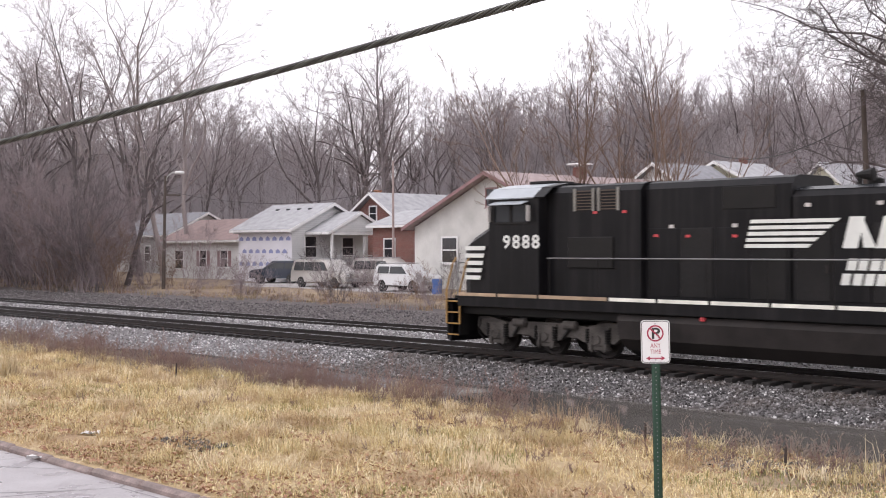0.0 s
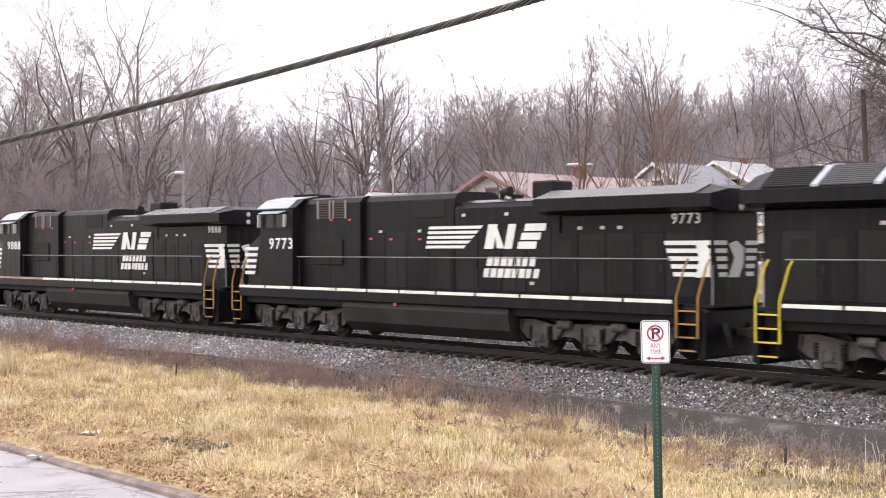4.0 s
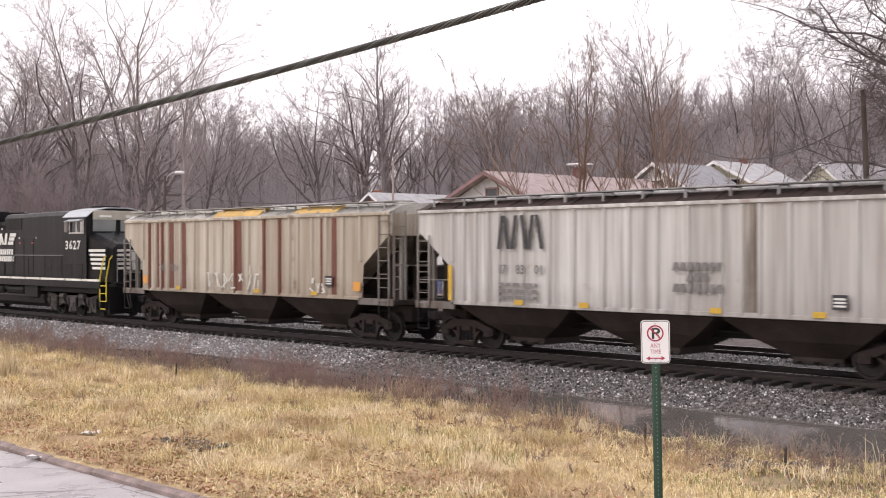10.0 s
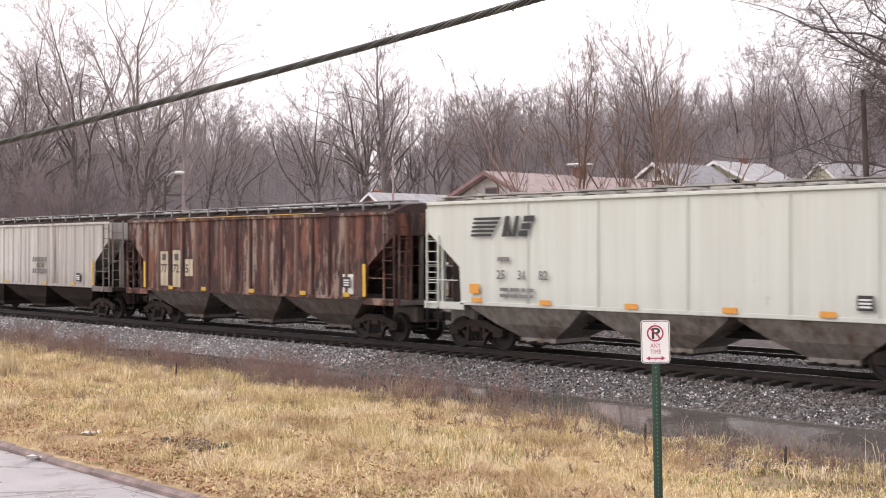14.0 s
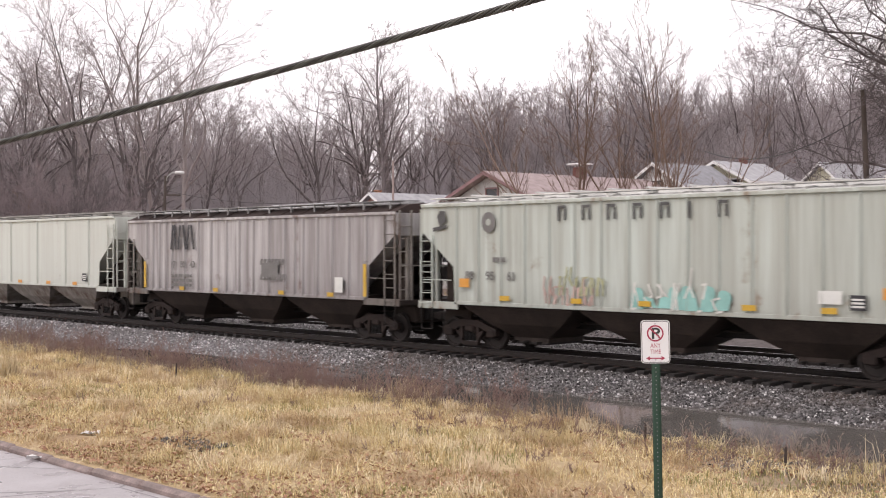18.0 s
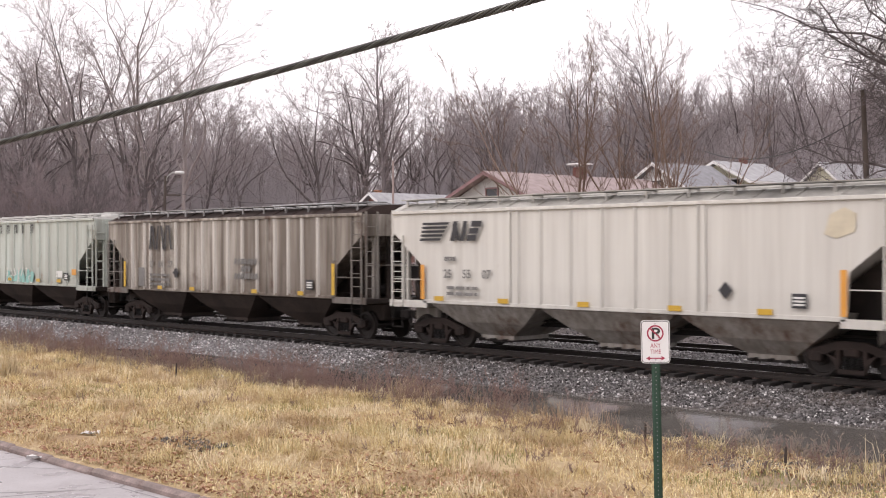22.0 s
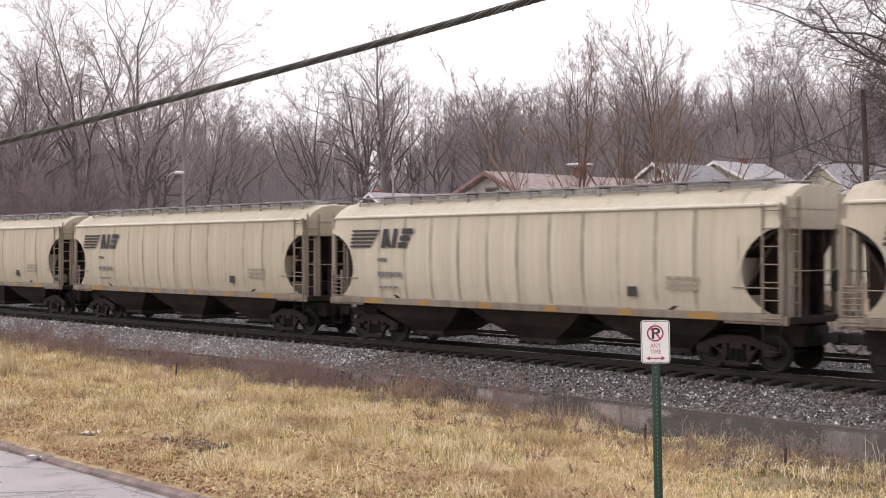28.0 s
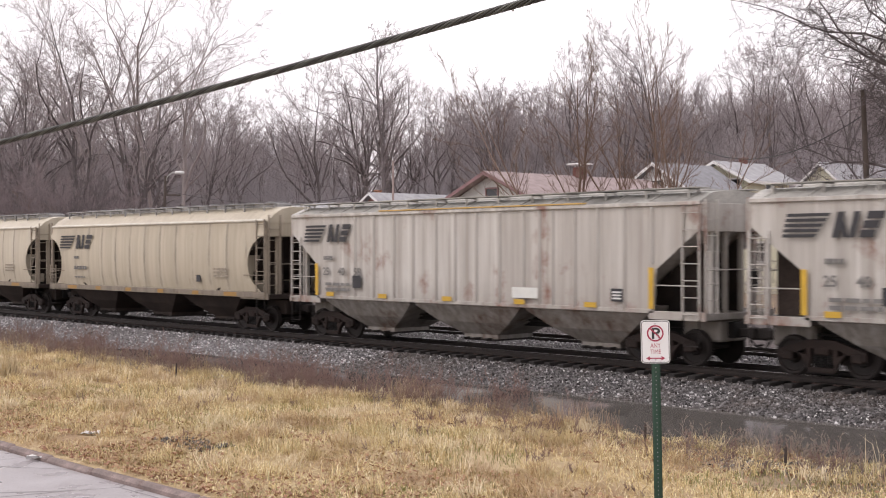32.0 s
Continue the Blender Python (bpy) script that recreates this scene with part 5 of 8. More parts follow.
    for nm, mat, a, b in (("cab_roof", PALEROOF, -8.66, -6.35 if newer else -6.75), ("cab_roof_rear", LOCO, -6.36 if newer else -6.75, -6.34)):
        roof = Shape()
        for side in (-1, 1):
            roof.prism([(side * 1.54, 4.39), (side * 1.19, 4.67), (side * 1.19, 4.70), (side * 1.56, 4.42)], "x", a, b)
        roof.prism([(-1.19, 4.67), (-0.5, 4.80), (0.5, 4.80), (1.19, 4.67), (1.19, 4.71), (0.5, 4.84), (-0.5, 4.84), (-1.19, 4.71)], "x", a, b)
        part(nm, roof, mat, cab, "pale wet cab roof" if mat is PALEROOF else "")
    part("cab_brow", Shape().prism([(-8.78, 4.68), (-8.62, 4.3), (-8.56, 4.3), (-8.56, 4.7)], "y", -1.2, 1.2), EAVE_PALE if newer else LOCO, cab)
    for side in (-1, 1):
        part("windscreen", Shape().prism([(-8.60, 3.78), (-8.57, 3.78), (-8.57, 4.3), (-8.64, 4.3)], "y", side * 0.12, side * 1.2), SCREEN, cab, "pale windscreen pane")
        part("number_board", Shape().box(-8.70, side * 0.35, 4.38, -8.6, side * 0.95, 4.55, 0.01), MARK, cab)
    for side in (-1, 1):
        y = side * 1.5
        for x0, x1 in ((-8.3, -7.72), (-7.6, -7.02)):
            part("cab_window", Shape().box(x0, y - 0.01, 3.74, x1, y + 0.012, 4.22, 0.005), GLASS, cab, "dark cab window pane")
        f = Shape()
        for x0, z0, x1, z1 in ((-8.36, 3.68, -6.96, 3.74), (-8.36, 4.22, -6.96, 4.28), (-8.36, 3.74, -8.3, 4.22), (-7.02, 3.74, -6.96, 4.22), (-7.72, 3.74, -7.6, 4.22)):
            f.box(x0, y - 0.01, z0, x1, y + side * 0.03, z1, 0.004)
        part("window_frame", f, DOOR if not newer else PALE_TAG, cab, "metal window surround")
        for x0, x1 in ((-8.45, -8.40), (-6.9, -6.86)):
            part("mirror", Shape().box(x0, y + side * 0.06, 3.75, x1, y + side * 0.2, 4.2, 0.01), PALE_TAG, cab)
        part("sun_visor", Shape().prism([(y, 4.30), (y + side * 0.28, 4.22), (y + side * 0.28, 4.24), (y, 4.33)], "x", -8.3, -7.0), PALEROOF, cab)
        if newer:
            for x0 in (-8.2, -7.2):
                v = Shape()
                for k in range(9):
                    v.box(x0, y + side * 0.0, 1.72 + k * 0.075, x0 + 0.6, y + side * 0.025, 1.76 + k * 0.075, 0.004)
                part("louvre", v, GEAR, cab, "grey slatted vent")
    # hoods
    def hood(name, x0, x1, w, top, mat=LOCO):
        s = [(-w, 1.58), (w, 1.58), (w, top - 0.22), (w - 0.14, top - 0.06), (w - 0.34, top), (-w + 0.34, top), (-w + 0.14, top - 0.06), (-w, top - 0.22)]
        return part(name, Shape().skin([[(x, y, z) for y, z in s] for x in (x0, x1)]), mat, ob, smooth=None)
    hood("equipment_hood", -6.62, -3.3, 1.36 if newer else 1.16, 4.74)
    hood("blower_hood", -3.32, 1.05, 0.98, 4.74)
    eng = hood("engine_hood", 1.0, 5.4, 0.98, 4.42)
    part("hood_roof", Shape().prism([(-0.86, 4.36), (-0.62, 4.43), (0.62, 4.43), (0.86, 4.36), (0.62, 4.445), (-0.62, 4.445)], "x", 1.05, 4.7), WETROOF, eng, "wet shining hood roof")
    hood("radiator_hood", 5.3, 10.42, 0.98, 4.1)
    lo, ridge, hi = (3.92, 4.42, 4.60) if not newer else (3.95, 4.45, 4.86)
    x0, x1 = (4.75, 10.7) if not newer else (2.2, 10.75)
    wing = [(-1.5, lo + 0.1), (-1.02, lo), (1.02, lo), (1.5, lo + 0.1), (1.5, ridge - 0.08), (0.75, hi), (-0.75, hi), (-1.5, ridge - 0.08)]
    taper = [[(x0, y, z) for y, z in wing], [(x1 - 0.5, y, z) for y, z in wing], [(x1, y, min(z, hi - 0.12)) for y, z in wing]]
    rad = part("radiator_wing", Shape().skin(taper), LOCO, ob, "overhanging black radiator housing")
    for side in (-1, 1):
        if newer:
            for k in range(5):
                a = x0 + 0.5 + k * 1.55
                for j in range(10):
                    u, v = j / 10, (j + 0.55) / 10
                    g = Shape().prism([(side * (1.46 - 0.7 * u), ridge - 0.06 + (hi - ridge + 0.08) * u + 0.02), (side * (1.46 - 0.7 * v), ridge - 0.06 + (hi - ridge + 0.08) * v + 0.02),
                             (side * (1.46 - 0.7 * v), ridge - 0.03 + (hi - ridge + 0.08) * v + 0.02), (side * (1.46 - 0.7 * u), ridge - 0.03 + (hi - ridge + 0.08) * u + 0.02)], "x", a, a + 1.3)
                    part("radiator_slat", g, DARK if k % 3 else WETROOF, rad)
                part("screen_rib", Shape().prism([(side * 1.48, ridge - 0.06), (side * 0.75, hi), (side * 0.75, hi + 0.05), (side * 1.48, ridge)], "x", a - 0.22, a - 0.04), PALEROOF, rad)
        else:
            part("roof_sheet", Shape().prism([(side * 1.49, ridge - 0.07), (side * 0.76, hi + 0.004), (side * 0.76, hi + 0.02), (side * 1.49, ridge - 0.05)], "x", x0 + 0.05, x1 - 0.5), WETROOF, rad, "wet shining roof sheet")
    part("exhaust_housing", Shape().box(3.7, -0.42, 4.35, 4.6, 0.42, 4.95, 0.05), LOCO, ob)
    part("horn", Shape().lathe([(2.3, 0.03), (2.3, 0.05), (2.75, 0.16), (2.76, 0.03)], "x", 10, (0, -0.3, 4.68)).box(2.35, -0.36, 4.4, 2.45, -0.24, 4.7).lathe([(4.42, 0.2), (4.6, 0.2), (4.66, 0.02)], "z", 12, (2.5, 0.25, 0)), DARK, ob)
    part("roof_antenna", Shape().box(-7.9, -0.5, 4.85, -7.0, 0.5, 4.93, 0.02), DARK, ob)
    # doors, grilles, marker tags on both flanks
    for side in (-1, 1):
        for k in range(9):
            xx = 1.15 + k * 0.98
            part("hood_door", Shape().box(xx, side * 0.975, 1.75, xx + 0.9, side * 1.0, 3.55 if k < 4 else 3.4, 0.008), DOOR if k % 3 != 1 else LOCO, ob)
            if k > 3:
                part("door_vent", Shape().box(xx + 0.2, side * 1.0, 2.75, xx + 0.7, side * 1.012, 3.2, 0.006), DARK, ob)
            part("door_latch", Shape().box(xx + 0.78, side * 1.0, 2.4, xx + 0.84, side * 1.02, 2.6, 0.004), GEAR, ob)
        for k in range(4):
            xx = -3.2 + k * 1.04
            w = 0.98
            part("hood_door", Shape().box(xx, side * (w - 0.005), 1.75, xx + 0.96, side * (w + 0.015), 3.5, 0.008), DOOR if k % 2 else LOCO, ob)
        w = 1.36 if newer else 1.16
        for xx in () if newer else (-5.6, -4.75):
            for a in (xx, xx + 0.66):
                part("grille_post", Shape().box(a, side * (w - 0.005), 4.0, a + 0.08, side * (w + 0.03), 4.62), GRILLE_POST, ob, "dull grey grille post")
            b = Shape()
            for j in range(7):
                b.box(xx + 0.08, side * (w - 0.002), 4.03 + j * 0.083, xx + 0.66, side * (w + 0.012), 4.06 + j * 0.083)
            part("grille", b, GRILLE, ob, "brown resistor grille")
        for xx in (-5.9, -4.9) if newer else ():
            v = Shape()
            for j in range(5):
                v.box(xx, side * (w - 0.002), 1.98 + j * 0.075, xx + 0.5, side * (w + 0.02), 2.02 + j * 0.075, 0.004)
            part("louvre", v, GEAR, ob, "grey slatted vent")
        if not newer:
            # Raised dark panel added in place of the dark recess behind the cab.
            part("battery_box", Shape().box(-5.8, side * (w - 0.01), 2.45, -4.2, side * (w + 0.05), 3.3, 0.02), DARK, ob)
        part("panel", Shape().box(-0.9, side * 0.96, 3.95, 0.6, side * 1.0, 4.5, 0.01), DARK, ob)
        # long handrail with its posts
        rail = Shape().pipe([(-6.3, side * 1.5, 2.72), (9.5, side * 1.5, 2.72)], 0.017)
        hr = part("handrail", rail, RAIL_GREY, ob, "thin grey walkway handrail")
        for k in range(10):
            part("stanchion", Shape().tube((-6.2 + k * 1.72, side * 1.5, 1.6), (-6.2 + k * 1.72, side * 1.5, 2.72), 0.016, n=6), DARK, hr)
    # fuel tank
    tank = [(-1.42, 1.26), (-1.48, 1.1), (-1.38, 0.62), (-1.0, 0.3), (1.0, 0.3), (1.38, 0.62), (1.48, 1.1), (1.42, 1.26)]
    if newer:
        part("fuel_tank", Shape().skin([[(x, y * 0.9, z * 0.62 + 0.12) for y, z in tank] for x in (-3.9, 3.9)]), GEAR, ob)
        for side in (-1, 1):
            for a, b in ((-1.95, 0.05), (0.35, 2.5)):
                part("air_tank", Shape().lathe([(a, 0.03), (a + 0.04, 0.2), (a + 0.12, 0.26), (b - 0.12, 0.26), (b - 0.04, 0.2), (b, 0.03)], "x", 16, (0, side * 1.15, 1.08)), DARK, ob, "black cylindrical air reservoir")
            part("equipment_box", Shape().box(-3.6, side * 0.9, 0.75, -2.2, side * 1.45, 1.3, 0.03), DARK, ob)
    else:
        part("fuel_tank", Shape().skin([[(x, y, z) for y, z in tank] for x in (-3.85, 3.75)]), GEAR, ob, "dusty grey fuel tank")
        for side in (-1, 1):
            part("filler_cap", Shape().box(-1.2, side * 1.4, 1.18, -1.08, side * 1.54, 1.29, 0.02), LENS_RED, ob)
    # paint on the street side
    flank, hoodw = 1.503, 0.985
    if turn == 0:
        decal("nose_stripes", [[(0.0, k * 0.215), (0.62 + k * 0.05, k * 0.215), (0.66 + k * 0.05, k * 0.215 + 0.12), (0.0, k * 0.215 + 0.12)] for k in range(5)], -9.62, 2.08, MARK, 1.43, "white nose stripes")
        xn, xe, xt, xr = -8.0, -0.25, 2.3, 8.95
    else:
        decal("nose_stripes", [[(0.46 - k * 0.08, k * 0.19), (1.62, k * 0.19), (1.62, k * 0.19 + 0.11), (0.44 - k * 0.08, k * 0.19 + 0.11)] for k in range(5)], 8.52, 2.12, MARK, 1.43, "white nose stripes")
        for k in range(5):
            for a, b in ((-0.94, -0.36), (0.36, 0.94)):
                part("front_stripe", Shape().box(-10.32, a, 2.12 + k * 0.19, -10.285, b, 2.23 + k * 0.19), MARK, ob, "white nose stripe")
        part("crest", Shape().prism([(-0.3, 2.1), (0.25, 2.1), (0.3, 2.95), (-0.2, 3.0)], "x", -10.335, -10.32), MARK, ob, "white front crest")
        xn, xe, xt, xr = 6.55, -3.88, -1.9, -99
    digits(ob, number, 0.56, MARK, pose(xn, -flank, 3.0) if near < 0 else pose(-xn, flank, 3.0, 0, 0, 180), 1.12, "large white road number")
    emb_w, emb_y = (5.0, hoodw + 0.03) if turn == 0 else (4.1, 1.015)
    decal("emblem", emblem(emb_w, 0.72 if turn == 0 else 0.56), xe, 2.98 if turn == 0 else 3.22, MARK, emb_y, "white stripes and slanted blocks emblem")
    decal("emblem_caption", blocks(2.3 if turn == 0 else 2.0, 0.68, (8, 7), 5), xt, 2.14 if turn == 0 else 2.40, MARK, emb_y, "two short white lettering bars")
    if turn == 0:
        decal("tail_stripes", [[(0.07 * (4 - k), k * 0.2), (1.4, k * 0.2), (1.4, k * 0.2 + 0.11), (0.07 * (4 - k) - 0.02, k * 0.2 + 0.11)] for k in range(5)], xr, 2.27, MARK, hoodw + 0.035, "white tail stripes")
        decal("tail_crest", [[(0, 0), (0.42, 0.05), (0.45, 0.5), (0.3, 0.95), (0.0, 0.85), (0.1, 0.45)]], 9.92, 2.24, MARK, hoodw + 0.042, "white tail crest")
        for k in range(5):
            z, e = 2.27 + k * 0.2, 0.96 - 0.05 * (4 - k)
            for a, b in ((-e, -0.42), (0.42, e)):
                part("end_stripe", Shape().box(10.425, a, z, 10.436, b, z + 0.11), MARK, ob, "white hood-end stripe")
        part("end_crest", Shape().prism([(-0.36, 2.25), (0.1, 2.25), (0.3, 2.6), (0.32, 3.0), (0.0, 3.18), (-0.34, 3.1), (-0.1, 2.75)], "x", 10.425, 10.44), MARK, ob, "white hood-end crest")
        for z in (4.02, 4.3):
            part("end_light", Shape().lathe([(10.70, 0.01), (10.705, 0.09), (10.74, 0.08), (10.745, 0.01)], "x", 10, (0, -0.2, z)), PALE_TAG, ob)
        digits(ob, number, 0.40, MARK, pose(9.15, -1.01, 3.62), 1.0, "small white road number")
        part("marker_light", Shape().box(10.15, -0.95, 3.95, 10.22, -0.8, 4.25, 0.02), PALE_TAG, ob)
    for x, z in ((-3.0, 3.28), (-2.0, 3.26), (-0.6, 3.25), (-4.9, 3.92), (-3.9, 3.92)):
        y = 1.0 if z < 3.5 else 1.18
        decal("marker_tag", [[(0, 0), (0.14, 0), (0.14, 0.07), (0, 0.07)]], x if turn == 0 else -x + 0.2, z, LENS_RED, y if turn == 0 else y + 0.08, "small red tag")
    for x, z in ((-2.5, 3.5), (-0.6, 3.5), (1.4, 3.95), (3.2, 3.95), (6.0, 3.5), (6.8, 3.5), (7.4, 3.5), (-1.2, 1.3), (4.2, 1.95)):
        decal("pale_tag", [[(0, 0), (0.15, 0), (0.15, 0.09), (0, 0.09)]], x if turn == 0 else -x, z, PALE_TAG, 1.015)
    return ob


def build_locomotives():
    worn = [STRIPE_RUST, STRIPE_RUST, STRIPE_RUST, STRIPE_WHITE]
    specs = (("9888", 0, False, "black freight locomotive with rust-stained white sill stripe", RAIL_YELLOW, worn[:3] + [STRIPE_WHITE] * 9, -16.95),
             ("9773", 0, False, "black freight locomotive with clean white sill stripe", RAIL_YELLOW, [STRIPE_WHITE], 5.0),
             ("3627", 180, True, "black newer freight locomotive running cab to the rear", RAIL_BRIGHT, [STRIPE_WHITE], 27.27))
    for number, turn, newer, label, rails, sills, c in specs:
        n0 = len(rolling)
        ob = locomotive(number, turn, newer, label, rails, sills)
        for k in range(n0, len(rolling)):
            w, x, r, _ = rolling[k]
            rolling[k] = (w, x, r, 1 if turn == 0 else -1)
        ob.matrix_basis = pose(c, 0, 0, 0, 0, turn)
        train.append((ob, c, turn))


build_locomotives()

# ---- roadside: sign, cable, poles ----
GREEN_POST = plain("dark_green_channel_post", (0.018, 0.055, 0.035), 0.5, 0.2, 0.3, 8)
SIGN_WHITE = plain("white_sign_sheet", (0.74, 0.74, 0.74), 0.35, vary=0.05, bump=0.02)
SIGN_RED = plain("red_sign_ink", (0.36, 0.035, 0.075), 0.4, vary=0.08)
SIGN_BLACK = plain("black_sign_ink", (0.03, 0.028, 0.03), 0.4, vary=0.1)
ALU = plain("sign_back_metal", (0.4, 0.4, 0.4), 0.45, 0.8)


def rounded(w, h, r, n=5):
    out = []
    for cx, cz, a0 in ((w / 2 - r, h / 2 - r, 0), (-w / 2 + r, h / 2 - r, 90), (-w / 2 + r, -h / 2 + r, 180), (w / 2 - r, -h / 2 + r, 270)):
        for k in range(n + 1):
            a = radians(a0 + 90 * k / n)
            out.append((cx + r * math.cos(a), cz + r * math.sin(a)))
    return out


def frame_ring(outer, inner, y0, y1):
    n = len(outer)
    rings = [[(u, y0, w) for u, w in outer], [(u, y0, w) for u, w in inner], [(u, y1, w) for u, w in inner], [(u, y1, w) for u, w in outer]]
    s = Shape()
    pts = [p for r in rings for p in r]
    s.add(pts, [(i * n + k, i * n + (k + 1) % n, ((i + 1) % 4) * n + (k + 1) % n, ((i + 1) % 4) * n + k) for i in range(4) for k in range(n)])
    return s


def build_sign():
    base = (-8.128, -16.275, lift(-8.128, -16.275))
    ob = empty("no_parking_sign", pose(*base, 0, -1.0, 38))
    tagged(ob, "white and red no-parking sign on a dark green steel post", "street sign")
    zc = 2.02 - base[2]
    p = Shape().prism([(-0.046, -0.008), (-0.024, -0.026), (0.024, -0.026), (0.046, -0.008), (0.046, -0.002), (0.022, -0.020), (-0.022, -0.020), (-0.046, -0.002)], "z", -0.5, zc + 0.2)
    post = part("post", p, GREEN_POST, ob, "dark green perforated channel post", pose(0, 0.03, 0))
    hole = Shape().lathe([(-0.0275, 0.001), (-0.0275, 0.0065), (-0.0262, 0.0065), (-0.0262, 0.001)], "y", 8).mesh("hole")
    k = 0.0
    while k < zc - 0.25:
        part("hole", hole, RAIL_GREY, post, at=pose(0, 0, 0.3 + k))
        k += 0.045
    plate = part("plate", Shape().prism(rounded(0.305, 0.457, 0.035), "y", -0.002, 0.0), SIGN_WHITE, ob, "white sheet-metal sign plate", pose(0, 0, zc))
    part("border", frame_ring(rounded(0.290, 0.442, 0.03), rounded(0.277, 0.429, 0.025), -0.0035, -0.002), SIGN_BLACK, plate)
    circ = [(0.088 * math.cos(math.tau * k / 32), 0.09 + 0.088 * math.sin(math.tau * k / 32)) for k in range(32)]
    circ2 = [(0.072 * math.cos(math.tau * k / 32), 0.09 + 0.072 * math.sin(math.tau * k / 32)) for k in range(32)]
    part("prohibition_ring", frame_ring(circ, circ2, -0.0045, -0.002), SIGN_RED, plate)
    me = letters("P", 0.165, 0.001, 0.02)
    me.materials.append(SIGN_BLACK)
    me.transform(Matrix.Diagonal((1.15, 1, 1, 1)))
    part("letter", me, SIGN_BLACK, plate, at=pose(-0.046, -0.003, 0.034))
    part("leg", Shape().prism([(0.012, 0.075), (0.03, 0.08), (0.062, 0.03), (0.04, 0.03)], "y", -0.0035, -0.0025), SIGN_BLACK, plate)
    part("slash", Shape().prism([(-0.064, 0.144), (-0.054, 0.154), (0.064, 0.036), (0.054, 0.026)], "y", -0.0055, -0.0046), SIGN_RED, plate)
    for body, z, size, w in (("ANY", -0.062, 0.068, 1.0), ("TIME", -0.128, 0.068, 1.0)):
        me = letters(body, size, 0.001, 0.0)
        me.materials.append(SIGN_RED)
        wid = max(v.co.x for v in me.vertices)
        me.transform(Matrix.Diagonal((0.78, 1, 1, 1)))
        part("writing", me, SIGN_RED, plate, at=pose(-wid * 0.39, -0.003, z))
    part("arrow", plates([[(-0.065, -0.006), (0.065, -0.006), (0.065, 0.006), (-0.065, 0.006)], [(-0.1, 0), (-0.06, -0.024), (-0.06, 0.024)], [(0.1, 0), (0.06, 0.024), (0.06, -0.024)]], 0, 0.002), SIGN_RED, plate, at=pose(0, -0.002, -0.175))
    for z in (0.19, -0.19):
        part("bolt", Shape().lathe([(-0.007, 0.001), (-0.007, 0.007), (-0.002, 0.008)], "y", 8), ALU, plate, at=pose(0, 0, z))


build_sign()


def ray_dir(x, y):
    """Direction of sight in plan units: right, up offsets of the view."""
    f = 2200.0
    fw = Vector((-math.sin(YAW), math.cos(YAW), 0))
    rt = Vector((math.cos(YAW), math.sin(YAW), 0))
    return fw + rt * ((x - 784) / f) + Vector((0, 0, 1)) * ((441 - y) / f)


CABLE_DARK = plain("weathered_cable_sheath", (0.050, 0.051, 0.050), 0.45, 0.3, 0.4, 20)
CABLE_GREY = plain("lashing_wire", (0.12, 0.128, 0.122), 0.4, 0.6, 0.3, 20)


def build_cable():
    """A twisted overhead service cable that crosses in front of the eye."""
    eye = Vector(EYE)
    a, b = eye + ray_dir(0, 253.5) * 6.6, eye + ray_dir(960, -0.5) * 4.9
    ob = empty("service_cable", Matrix.Translation(a))
    tagged(ob, "twisted grey overhead service cable, wet and sagging slightly", "cable")
    d = (b - a)
    u = d.normalized().cross(Vector((0, 0, 1))).normalized()
    w = u.cross(d.normalized())
    long = d.length
    n = 900
    lay = [(0.0, 0.0088)] + [(0.0108, 0.0049)] * 7
    for j, (away, thick) in enumerate(lay):
        rings = []
        for k in range(n + 1):
            s = -1.6 + 4.2 * k / n
            ph = s * long / 0.26 * math.tau + j * math.tau / 7
            c = d * s + u * (away * math.cos(ph)) + w * (away * math.sin(ph)) + Vector((0, 0, 0.05 * ((s - 0.5) ** 2 - 0.25)))
            rings.append([c + (u * math.cos(q * math.tau / 6) + w * math.sin(q * math.tau / 6)) * thick for q in range(6)])
        part("strand" if j else "core", Shape().skin(rings), CABLE_GREY if j % 3 == 1 else CABLE_DARK, ob, "bare grey strand" if j % 3 == 1 else "", smooth=80)
    DROP = plain("rain_drop", (0.5, 0.5, 0.5), 0.05)
    for s in (0.195, 0.35, 0.58, 0.79, 0.96):
        part("water_drop", Shape().lathe([(-0.009, 0.0005), (-0.006, 0.004), (-0.002, 0.0045), (0.003, 0.001)], "z", 8, tuple(d * s + Vector((0, 0, -0.017)))), DROP, ob)


build_cable()

WOOD_POLE = plain("weathered_pole_timber", (0.085, 0.065, 0.055), 0.8, vary=0.4, scale=5, bump=0.5)
RED_POLE = plain("pinkish_grey_pole", (0.36, 0.28, 0.265), 0.7, vary=0.3)
LAMP_PALE = plain("pale_lamp_housing", (0.66, 0.66, 0.66), 0.4, vary=0.1)
LAMP_METAL = plain("grey_lamp_housing", (0.45, 0.45, 0.45), 0.4, 0.5)
WIRE = plain("black_wire", (0.03, 0.03, 0.03), 0.5)


def place(px, y):
    """Point of the ground on the line of sight px, at the distance y from the track."""
    v = ray_dir(px, 441)
    k = (y - EYE[1]) / v.y
    x = EYE[0] + v.x * k
    return x, y, lift(x, y)


